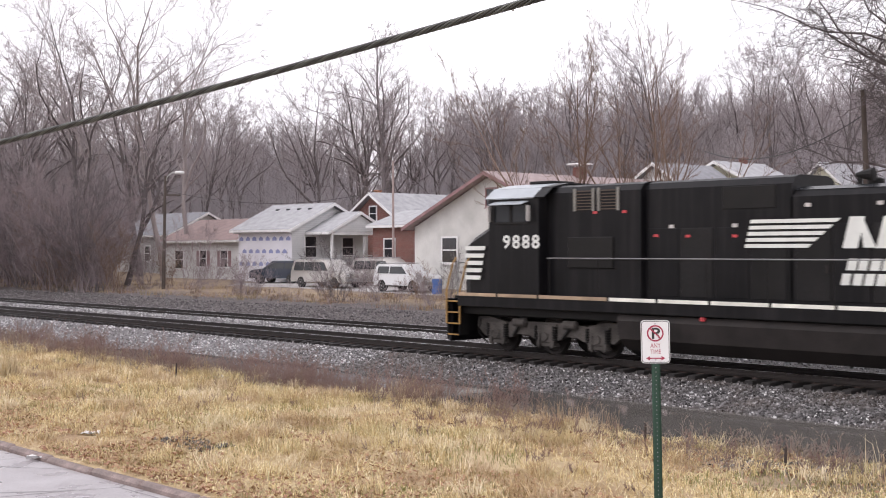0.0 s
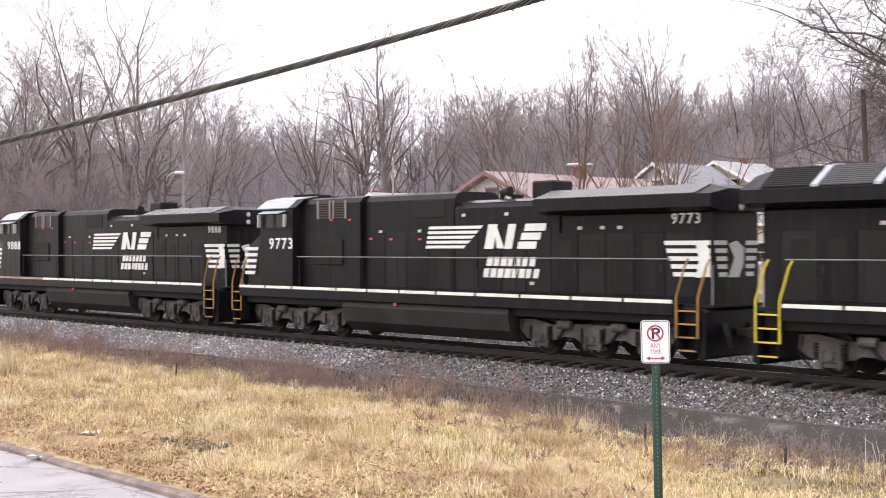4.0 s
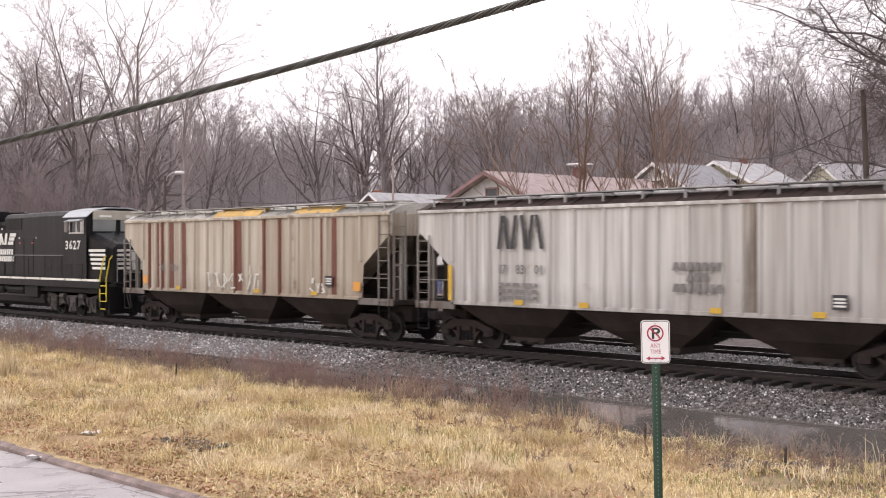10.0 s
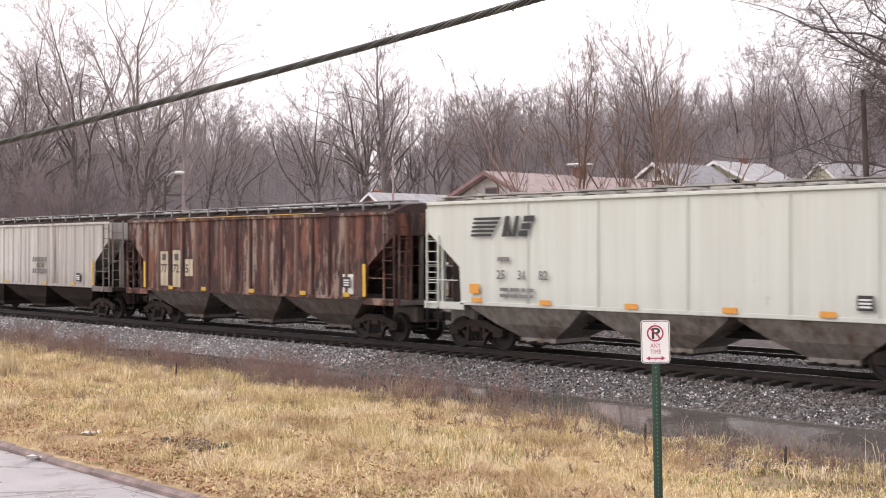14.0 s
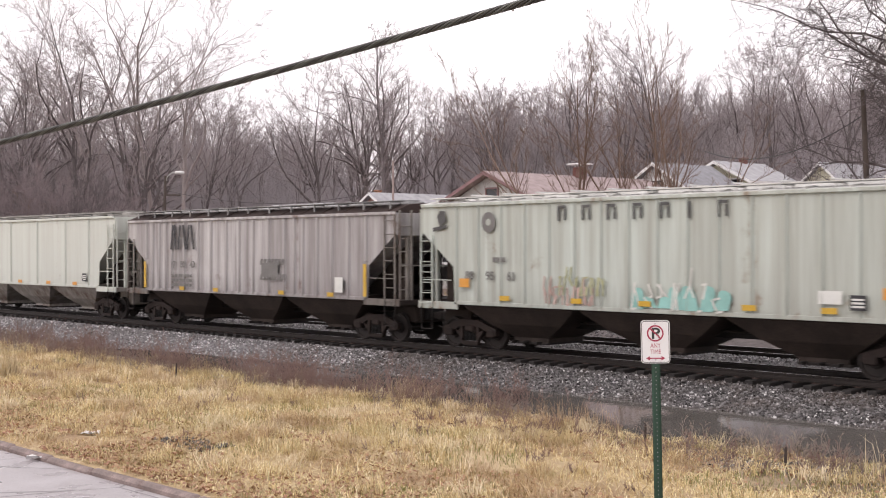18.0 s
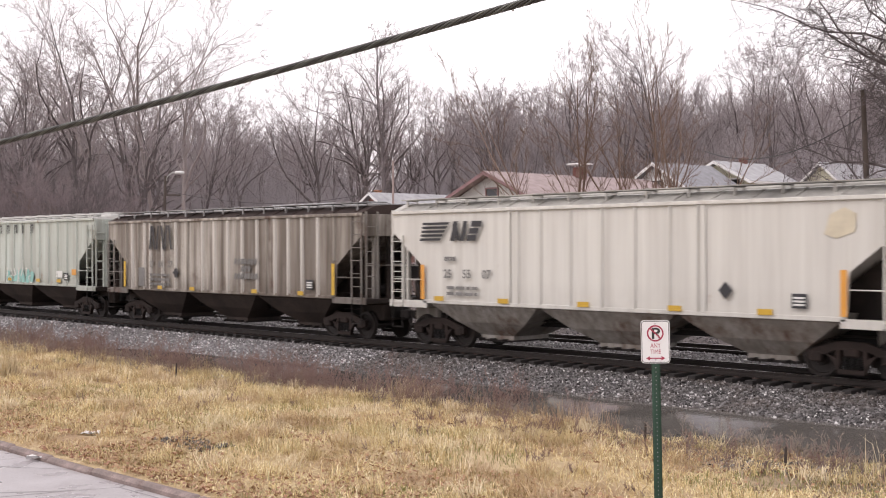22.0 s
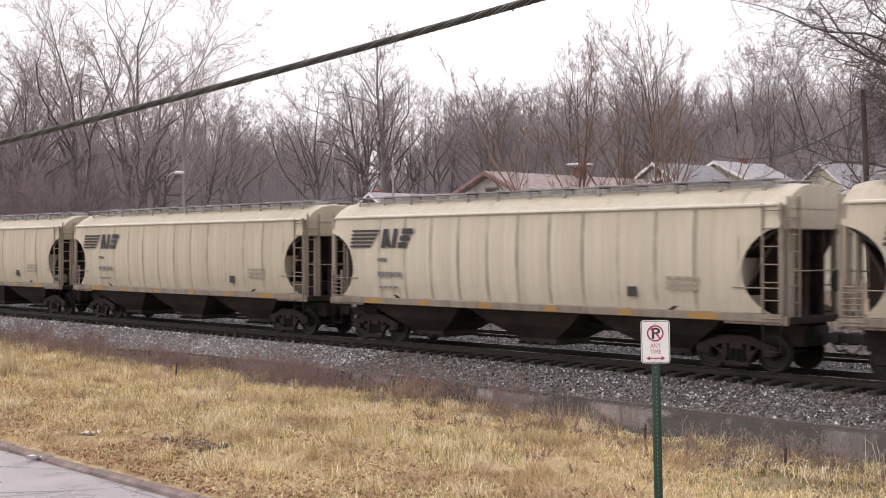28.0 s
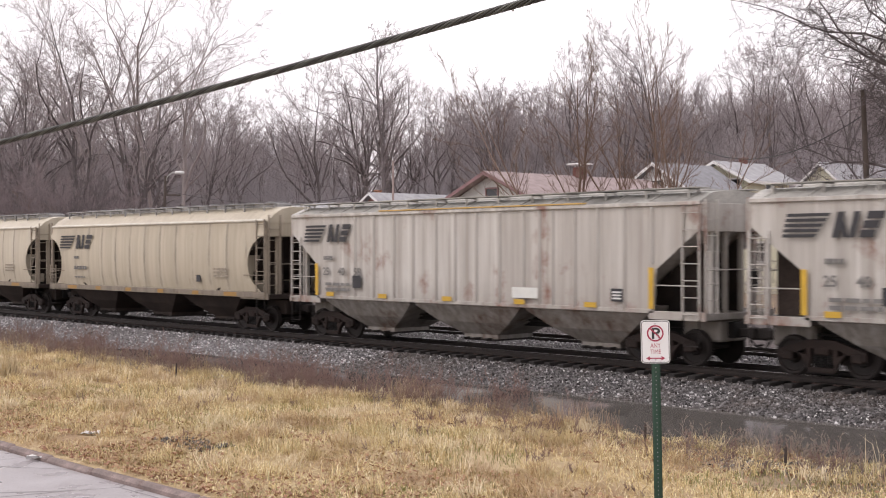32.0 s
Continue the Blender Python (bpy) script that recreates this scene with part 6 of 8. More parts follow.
def build_poles():
    x, y, z = place(289, 17.5)
    ob = empty("street_lamp", pose(x, y, z, 0, 1.2, 47))
    tagged(ob, "leaning dark wooden pole with a small bracket street lamp", "street lamp")
    part("pole", Shape().tube((0, 0, -0.5), (0, 0, 7.9), 0.13, 0.085, 10), WOOD_POLE, ob)
    part("arm", Shape().pipe([(0, 0, 7.4), (0.15, -0.05, 7.85), (0.5, -0.15, 8.1), (0.9, -0.2, 8.14)], 0.035), LAMP_METAL, ob)
    part("lamp_head", Shape().lathe([(0.7, 0.03), (0.75, 0.1), (1.1, 0.13), (1.35, 0.08), (1.38, 0.02)], "x", 12, (0, -0.22, 8.12)), LAMP_PALE, ob, "pale cobra lamp head")
    part("crossbar", Shape().box(0.0, -0.06, 6.5, 1.1, 0.0, 6.62, 0.01), WOOD_POLE, ob)
    x, y, z = place(696, 29.0)
    ob = empty("utility_pole", pose(x, y, z))
    tagged(ob, "thin pinkish-grey weathered pole beside the brick house", "utility pole")
    part("pole", Shape().tube((0, 0, -0.5), (0, 0, 8.6), 0.10, 0.075, 10), RED_POLE, ob)
    part("insulator", Shape().lathe([(8.5, 0.03), (8.6, 0.06), (8.7, 0.02)], "z", 8), LAMP_METAL, ob)
    x, y, z = place(1541, 30.0)
    ob = empty("utility_pole", pose(x, y, z, 0, -2.2, 0))
    tagged(ob, "dark wooden utility pole with a slack wire", "utility pole")
    part("pole", Shape().tube((0, 0, -0.5), (0, 0, 10.3), 0.17, 0.125, 12), WOOD_POLE, ob)
    part("pin", Shape().tube((0, 0, 10.2), (0, 0, 10.4), 0.03, n=6), LAMP_METAL, ob)
    ends = []
    for q, yy, top in ((1534, 30.0, 9.6), (1245, 44.0, 9.6)):
        a, b, c = place(q, yy)
        ends.append(Vector((a, b, top)))
    pts = []
    for k in range(25):
        u = k / 24
        p = ends[0].lerp(ends[1], u) + Vector((0, 0, -1.3 * 4 * u * (1 - u)))
        pts.append(p)
    wire = part("overhead_wire", Shape().pipe(pts, 0.03, 5), WIRE)
    tagged(wire, "thin black wire slung from pole to house", "wire")
    a, b = Vector(place(296, 17.5)[:2] + (7.0,)), Vector(place(696, 29.0)[:2] + (7.2,))
    pts = [a.lerp(b, k / 20) + Vector((0, 0, -1.0 * 4 * (k / 20) * (1 - k / 20))) for k in range(21)]
    wire = part("overhead_wire", Shape().pipe(pts, 0.012, 5), WIRE)
    tagged(wire, "thin black wire slung between the two poles", "wire")


build_poles()

# ---- houses beyond the tracks ----
def shingles(name, colour):
    n = Nodes(name, 0.8)
    rows = n.math("FRACT", n.math("MULTIPLY", n.axis("Z"), 9.0))
    c = n.mix(n.ramp(n.noise(2.0, 4), (0.3, 0.0), (0.7, 1.0)), shade(colour, 0.8), shade(colour, 1.15))
    c = n.mix(n.ramp(rows, (0.0, 0.5), (0.2, 0.0)), c, shade(colour, 0.6))
    n.bump(rows, 0.3, 0.02)
    return n.done(c)


def siding(name, colour):
    n = Nodes(name, 0.55)
    rows = n.math("FRACT", n.math("MULTIPLY", n.axis("Z"), 6.5))
    c = n.mix(n.ramp(n.noise(1.0, 4), (0.3, 0.0), (0.7, 1.0)), shade(colour, 0.85), colour)
    c = n.mix(n.ramp(rows, (0.0, 0.7), (0.14, 0.0)), c, shade(colour, 0.5))
    n.bump(rows, 0.4, 0.02)
    return n.done(c)


def brickwork():
    n = Nodes("red_brick_wall", 0.8)
    t = n.n.new("ShaderNodeTexBrick")
    t.inputs["Color1"].default_value, t.inputs["Color2"].default_value = (0.20, 0.065, 0.05, 1), (0.13, 0.05, 0.04, 1)
    t.inputs["Mortar"].default_value = (0.25, 0.2, 0.18, 1)
    t.inputs["Scale"].default_value, t.inputs["Mortar Size"].default_value = 4.0, 0.02
    m = n.n.new("ShaderNodeMapping")
    m.inputs["Rotation"].default_value = (radians(90), 0, 0)
    n.l.new(n.geo.outputs["Object"], m.inputs["Vector"])
    n.l.new(m.outputs["Vector"], t.inputs["Vector"])
    return n.done(n.mix(n.ramp(n.noise(1.2, 4), (0.4, 0.0), (0.8, 0.5)), t.outputs["Color"], (0.10, 0.05, 0.045)))


ROOF_GREY, ROOF_PINK, ROOF_BROWN, ROOF_DARK = shingles("light_grey_shingles", (0.36, 0.36, 0.375)), shingles("pinkish_brown_shingles", (0.34, 0.27, 0.265)), shingles("red_brown_shingles", (0.26, 0.185, 0.175)), shingles("dark_grey_shingles", (0.25, 0.25, 0.27))
WALL_WRAP = plain("white_house_wrap", (0.72, 0.71, 0.76), 0.5, vary=0.08, scale=2)
WRAP_INK = plain("blue_wrap_print", (0.27, 0.29, 0.50), 0.5, vary=0.1)
WALL_WHITE, WALL_CREAM, WALL_GREY = siding("white_siding", (0.68, 0.68, 0.68)), siding("cream_yellow_siding", (0.66, 0.64, 0.50)), siding("grey_siding", (0.48, 0.47, 0.47))
WALL_STUCCO = plain("pale_stucco", (0.55, 0.54, 0.52), 0.8, vary=0.25, scale=2, bump=0.4)
BRICK = brickwork()
TRIM_WHITE = plain("white_trim", (0.72, 0.71, 0.71), 0.5, vary=0.12)
TRIM_MAROON = plain("faded_maroon_trim", (0.26, 0.15, 0.155), 0.6, vary=0.3)
SHADE_GLASS = plain("dark_window_glass", (0.03, 0.03, 0.034), 0.08, vary=0.3, bump=0.0)
CHIMNEY_CLAY = plain("orange_clay_chimney", (0.40, 0.17, 0.09), 0.8, vary=0.3)
VENT = plain("dark_roof_vent", (0.06, 0.06, 0.065), 0.6)


def window_part(ob, x, y, z, w, h, face, frame_mat=None, shutters=None):
    """A sash window on a wall; face: '-y' or '+x'."""
    m = pose(x, y, z) if face == "-y" else pose(x, y, z, 0, 0, 90)
    s = Shape()
    for a0, b0, a1, b1 in ((-w / 2 - 0.1, -0.1, w / 2 + 0.1, 0.0), (-w / 2 - 0.1, h, w / 2 + 0.1, h + 0.1), (-w / 2 - 0.1, 0, -w / 2, h), (w / 2, 0, w / 2 + 0.1, h), (-w / 2, h * 0.48, w / 2, h * 0.53)):
        s.box(a0, -0.08, b0, a1, 0.02, b1, 0.008)
    win = part("window", s, frame_mat or TRIM_WHITE, ob, at=m)
    for b0, b1 in ((0, h * 0.48), (h * 0.53, h)):
        part("pane", Shape().box(-w / 2, -0.035, b0, w / 2, -0.02, b1), SHADE_GLASS, win)
    part("sill", Shape().box(-w / 2 - 0.14, -0.13, -0.15, w / 2 + 0.14, 0.02, -0.1, 0.008), frame_mat or TRIM_WHITE, win)
    if shutters:
        for d in (-1, 1):
            part("shutter", Shape().box(d * (w / 2 + 0.12), -0.06, 0, d * (w / 2 + 0.5), -0.01, h, 0.01), shutters, win)
    return win


def house(name, label, x0, x1, y0, y1, base, eave, ridge, along, wall, roof, trim, over=0.4, thick=0.16):
    """A gabled house with its ridge along 'x' or 'y'."""
    ob = empty(name, pose((x0 + x1) / 2, (y0 + y1) / 2, base))
    tagged(ob, label, "house")
    hx, hy, e, r = (x1 - x0) / 2, (y1 - y0) / 2, eave - base, ridge - base
    t = 0.2
    for sgn in (-1, 1):
        if along == "x":
            part("wall", Shape().box(-hx, sgn * hy, -1.0, hx, sgn * (hy - t), e), wall, ob)
            part("gable_wall", Shape().prism([(-hy + t, -1.0), (hy - t, -1.0), (hy - t, e), (0, r - 0.05), (-hy + t, e)], "x", sgn * hx, sgn * (hx - t)), wall, ob)
        else:
            part("wall", Shape().box(sgn * hx, -hy, -1.0, sgn * (hx - t), hy, e), wall, ob)
            part("gable_wall", Shape().prism([(-hx + t, -1.0), (hx - t, -1.0), (hx - t, e), (0, r - 0.05), (-hx + t, e)], "y", sgn * hy, sgn * (hy - t)), wall, ob)
    half = hy if along == "x" else hx
    length = (hx if along == "x" else hy) + over
    k = (r - e) / half
    axis = along
    ro = part("roof", Shape().prism([(0, r), (half + over, e - k * over), (half + over, e - k * over + thick), (0, r + thick + 0.02)], axis, -length, length), roof, ob)
    part("roof", Shape().prism([(0, r), (-half - over, e - k * over), (-half - over, e - k * over + thick), (0, r + thick + 0.02)], axis, -length, length), roof, ob)
    for end in (-1, 1):
        for sgn in (-1, 1):
            part("bargeboard", Shape().prism([(0, r - 0.06), (sgn * (half + over), e - k * over - 0.06), (sgn * (half + over), e - k * over + thick - 0.01), (0, r + thick + 0.0)], axis, end * (length + 0.002), end * (length + 0.05)), trim, ob)
    for sgn in (-1, 1):
        a, b = sgn * (half + over), sgn * (half + over + 0.04)
        s = Shape().box(-length, a, e - k * over - 0.05, length, b, e - k * over + 0.13) if axis == "x" else Shape().box(a, -length, e - k * over - 0.05, b, length, e - k * over + 0.13)
        part("fascia", s, trim, ob)
    return ob


def build_houses():
    # white-wrapped cottage with porch
    h = house("house", "white wrapped cottage under renovation with light grey roof", -81.6, -74.6, 27.0, 34.2, 1.45, 4.5, 6.25, "x", WALL_WRAP, ROOF_GREY, TRIM_WHITE, 0.5)
    for row in range(3):
        for k in range(8 - (row == 1)):
            o = [[(-0.27, -0.13), (0.27, -0.13), (0.27, 0.06), (0.0, 0.2), (-0.27, 0.06)]]
            part("wrap_print", plates(o), WRAP_INK, h, "pale blue printed patch", pose(-3.1 + k * 0.88 + 0.42 * (row == 1), -3.605, 0.35 + row * 0.95))
    for k in range(4):
        part("roof_vent", Shape().box(-2.2 + k * 1.4, -1.05, 4.2, -1.85 + k * 1.4, -0.75, 4.6, 0.04), VENT, h)
    window_part(h, 3.5, -1.9, 0.9, 1.0, 1.5, "+x", TRIM_WHITE)
    window_part(h, 3.5, 1.6, 0.9, 1.0, 1.4, "+x", TRIM_WHITE)
    part("siding", Shape().prism([(-3.6, -0.9), (3.6, -0.9), (3.6, 3.0), (0, 4.75), (-3.6, 3.0)], "x", 3.504, 3.53), WALL_WHITE, h)
    for k in range(13):
        part("rafter_tail", Shape().box(-3.6 + k * 0.58, -4.05, 2.68, -3.48 + k * 0.58, -3.6, 2.82), TRIM_WHITE, h)
    p = empty("porch", pose(-73.3, 31.2, 1.45))
    tagged(p, "open white-posted porch with light grey gable roof", "porch")
    part("deck", Shape().box(-1.1, -2.6, -1.0, 1.3, 2.6, 0.25, 0.02), WALL_GREY, p)
    for sgn in (-1, 1):
        part("roof", Shape().prism([(0, 4.1), (sgn * 3.0, 2.62), (sgn * 3.0, 2.76), (0, 4.26)], "x", -1.2, 1.6), ROOF_GREY, p)
        part("bargeboard", Shape().prism([(0, 4.02), (sgn * 3.0, 2.54), (sgn * 3.0, 2.74), (0, 4.24)], "x", 1.61, 1.66), TRIM_WHITE, p)
        part("fascia", Shape().box(-1.2, sgn * 3.0, 2.55, 1.6, sgn * 3.05, 2.74), TRIM_WHITE, p)
    part("gable_panel", Shape().prism([(-2.5, 2.75), (2.5, 2.75), (0, 3.98)], "x", 1.4, 1.45), WALL_WHITE, p)
    part("beam", Shape().box(1.2, -2.6, 2.5, 1.42, 2.6, 2.74, 0.01), TRIM_WHITE, p)
    for y in (-2.45, 0.6, 2.45):
        part("post", Shape().box(1.15, y - 0.09, 0.25, 1.33, y + 0.09, 2.5, 0.012), TRIM_WHITE, p)
    part("railing", Shape().box(1.2, -2.4, 0.95, 1.28, 2.4, 1.02, 0.01), TRIM_WHITE, p)
    # red brick house, gable to the tracks
    b = house("house", "dark red brick house with pale grey roof", -81.0, -73.6, 37.0, 52.0, 2.0, 5.0, 7.3, "y", BRICK, ROOF_GREY, TRIM_WHITE, 0.5)
    window_part(b, 0.0, -7.5, 3.2, 0.8, 1.1, "-y")
    window_part(b, 2.1, -7.5, 1.0, 1.0, 1.4, "-y", TRIM_WHITE)
    part("chimney", Shape().box(-2.9, -5.0, 3.2, -2.5, -4.6, 5.7, 0.03).box(-2.96, -5.06, 5.7, -2.44, -4.54, 5.8, 0.02), CHIMNEY_CLAY, b, "orange clay chimney")
    w = house("house", "low brick wing with pale roof and white gutter", -69.5, -62.5, 30.5, 37.0, 1.2, 4.6, 5.6, "x", BRICK, ROOF_GREY, TRIM_WHITE, 0.35)
    window_part(w, -1.6, -3.25, 1.1, 1.1, 1.3, "-y")
    window_part(w, 1.6, -3.25, 1.1, 0.9, 1.3, "-y", TRIM_MAROON)
    # large pale gabled house
    g = house("house", "pale stucco house with pinkish shingle roof and maroon gable trim", -59.5, -45.7, 25.7, 40.2, 0.5, 4.40, 7.4, "y", WALL_STUCCO, ROOF_PINK, TRIM_MAROON, 0.6)
    window_part(g, 0.1, -7.25, 5.0, 0.9, 1.0, "-y", TRIM_MAROON)
    window_part(g, -3.6, -7.25, 1.6, 1.3, 1.5, "-y")
    window_part(g, 2.4, -7.25, 1.6, 1.3, 1.5, "-y")
    part("chimney", Shape().box(-0.1, 0.2, 6.0, 0.6, 0.8, 7.6, 0.03), BRICK, g)
    part("chimney_cap", Shape().box(-0.35, -0.1, 7.75, 0.85, 1.1, 7.85, 0.02).box(0.0, 0.3, 7.6, 0.05, 0.35, 7.75).box(0.45, 0.7, 7.6, 0.5, 0.75, 7.75), TRIM_WHITE, g)
    # cream house
    c = house("house", "cream-yellow sided house with light grey roof", -55.8, -50.8, 50.0, 55.5, 2.0, 7.9, 9.15, "y", WALL_CREAM, ROOF_GREY, TRIM_WHITE, 0.6)
    for x in (0.3, 1.5, 2.7):
        window_part(c, x - 1.2, -2.75, 4.4, 0.8, 1.5, "-y")
    window_part(c, 2.5, 0.0, 4.2, 0.9, 1.4, "+x")
    part("chimney", Shape().box(-0.3, 0.3, 6.8, 0.2, 0.8, 7.6, 0.03).box(-0.36, 0.24, 7.6, 0.26, 0.86, 7.7, 0.02), BRICK, c)
    d = house("house", "white sided cottage with low dark grey roof", -56.2, -50.2, 42.5, 48.5, 1.8, 6.8, 8.7, "y", WALL_WHITE, ROOF_DARK, TRIM_WHITE, 0.5)
    window_part(d, 0.0, -3.0, 4.6, 0.9, 1.2, "-y")
    s = house("shed", "low lean garage with dark grey roof behind the track", -44.5, -36.0, 33.0, 40.0, 1.0, 4.4, 6.0, "x", WALL_CREAM, ROOF_DARK, TRIM_WHITE, 0.4)
    window_part(s, 1.5, -3.5, 1.2, 0.9, 1.0, "-y")
    f = house("house", "white gabled house with dark grey roof among the trees", -53.0, -41.0, 68.0, 80.0, 2.4, 7.6, 9.9, "x", WALL_WHITE, ROOF_DARK, TRIM_WHITE, 0.5)
    window_part(f, 2.0, -6.0, 3.0, 0.9, 1.4, "-y")
    f2 = house("house", "small cream gable-fronted house", -54.6, -50.4, 63.0, 72.0, 2.4, 7.7, 9.6, "y", WALL_CREAM, ROOF_GREY, TRIM_WHITE, 0.4)
    window_part(f2, 0.0, -4.5, 4.0, 0.8, 1.2, "-y")
    # red-brown roofed bungalow and grey house at the wood's edge
    k = house("house", "white bungalow with faded red-brown roof and maroon shutters", -96.0, -84.6, 29.0, 36.5, 0.6, 3.75, 5.35, "x", WALL_WHITE, ROOF_BROWN, TRIM_WHITE, 0.5)
    window_part(k, 0.4, -3.75, 0.9, 1.0, 1.3, "-y", TRIM_WHITE, TRIM_MAROON)
    window_part(k, 3.6, -3.75, 0.9, 1.0, 1.3, "-y", TRIM_WHITE, TRIM_MAROON)
    window_part(k, -3.4, -3.75, 0.7, 1.3, 1.5, "-y", TRIM_WHITE)
    m = house("house", "pale grey house with white-trimmed gable behind brush", -116.0, -105.5, 35.0, 43.0, 0.8, 4.4, 6.4, "x", WALL_GREY, ROOF_DARK, TRIM_WHITE, 0.5)
    window_part(m, 5.25, 0.0, 1.0, 1.0, 1.4, "+x", TRIM_WHITE)
    window_part(m, 1.0, -4.0, 1.0, 1.0, 1.4, "-y", TRIM_WHITE)


build_houses()

# ---- parked vehicles ----
TYRE = plain("black_tyre", (0.02, 0.02, 0.02), 0.8)
ALLOY = plain("alloy_rim", (0.4, 0.4, 0.41), 0.35, 0.8)
CAR_GLASS = plain("tinted_car_glass", (0.025, 0.027, 0.03), 0.06, vary=0.2, bump=0.0)
LAMP_CLEAR = plain("headlamp_lens", (0.6, 0.6, 0.6), 0.15)


def vehicle(name, label, x, y, turn, length, width, height, paint, profile, glass, rack=False):
    """profile: side outline (along, up) of the body; glass: outlines of its side windows."""
    ob = empty(name, pose(x, y, lift(x, y), 0, 0, turn))
    tagged(ob, label, "car")
    w = width / 2
    rings = []
    for off, pinch in ((-w, 0.92), (-w * 0.97, 0.98), (-w * 0.86, 1.0), (w * 0.86, 1.0), (w * 0.97, 0.98), (w, 0.92)):
        ring = []
        for u, z in profile:
            lean = 0.10 * max(0.0, z - 0.55 * height) / (0.45 * height)
            ring.append((u * (pinch * 0.03 + 0.97), off * (1 - lean * 1.6), 0.35 + (z - 0.35) * pinch if z > 0.35 else z))
        rings.append(ring)
    part("body", Shape().skin(rings), paint, ob, smooth=40)
    for sgn in (-1, 1):
        for o in glass:
            s = Shape()
            lean = [1 - 0.16 * max(0.0, z - 0.55 * height) / (0.45 * height) for u, z in o]
            pts = [(u, sgn * (w * k + 0.004), z) for (u, z), k in zip(o, lean)] + [(u, sgn * (w * k - 0.03), z) for (u, z), k in zip(o, lean)]
            n = len(o)
            s.add(pts, [tuple(range(n)), tuple(range(2 * n - 1, n - 1, -1))] + [(i, (i + 1) % n, n + (i + 1) % n, n + i) for i in range(n)])
            part("side_window", s, CAR_GLASS, ob)
    for u in (-length * 0.31, length * 0.30):
        for sgn in (-1, 1):
            wh = part("wheel", Shape().lathe([(sgn * (w - 0.22), 0.12), (sgn * (w - 0.22), 0.34), (sgn * (w - 0.18), 0.37), (sgn * (w - 0.02), 0.37), (sgn * (w + 0.01), 0.34), (sgn * (w + 0.01), 0.22)], "y", 18, (u, 0, 0.37)), TYRE, ob)
            part("rim", Shape().lathe([(sgn * (w + 0.0), 0.22), (sgn * (w + 0.012), 0.2), (sgn * (w - 0.03), 0.08), (sgn * (w + 0.015), 0.05), (sgn * (w + 0.015), 0.01)], "y", 12, (u, 0, 0.37)), ALLOY, wh)
    for d in (-1, 1):
        part("bumper", Shape().box(d * (length / 2 - 0.12), -w * 0.92, 0.42, d * (length / 2 + 0.03), w * 0.92, 0.66, 0.05), ALLOY if rack else paint, ob)
        for sgn in (-1, 1):
            part("headlight" if d > 0 else "tail_light", Shape().box(d * (length / 2 - 0.1), sgn * w * 0.62, 0.75, d * (length / 2 + 0.012), sgn * w * 0.93, 0.95, 0.02), LAMP_CLEAR if d > 0 else LENS_RED, ob)
    if rack:
        s = Shape()
        for sgn in (-1, 1):
            s.pipe([(-length * 0.4, sgn * w * 0.72, height + 0.06), (length * 0.08, sgn * w * 0.72, height + 0.06)], 0.025)
        for u in (-0.36, -0.12, 0.05):
            s.pipe([(length * u, -w * 0.72, height + 0.06), (length * u, w * 0.72, height + 0.06)], 0.02)
        part("roof_rack", s, ALLOY, ob)
    return ob


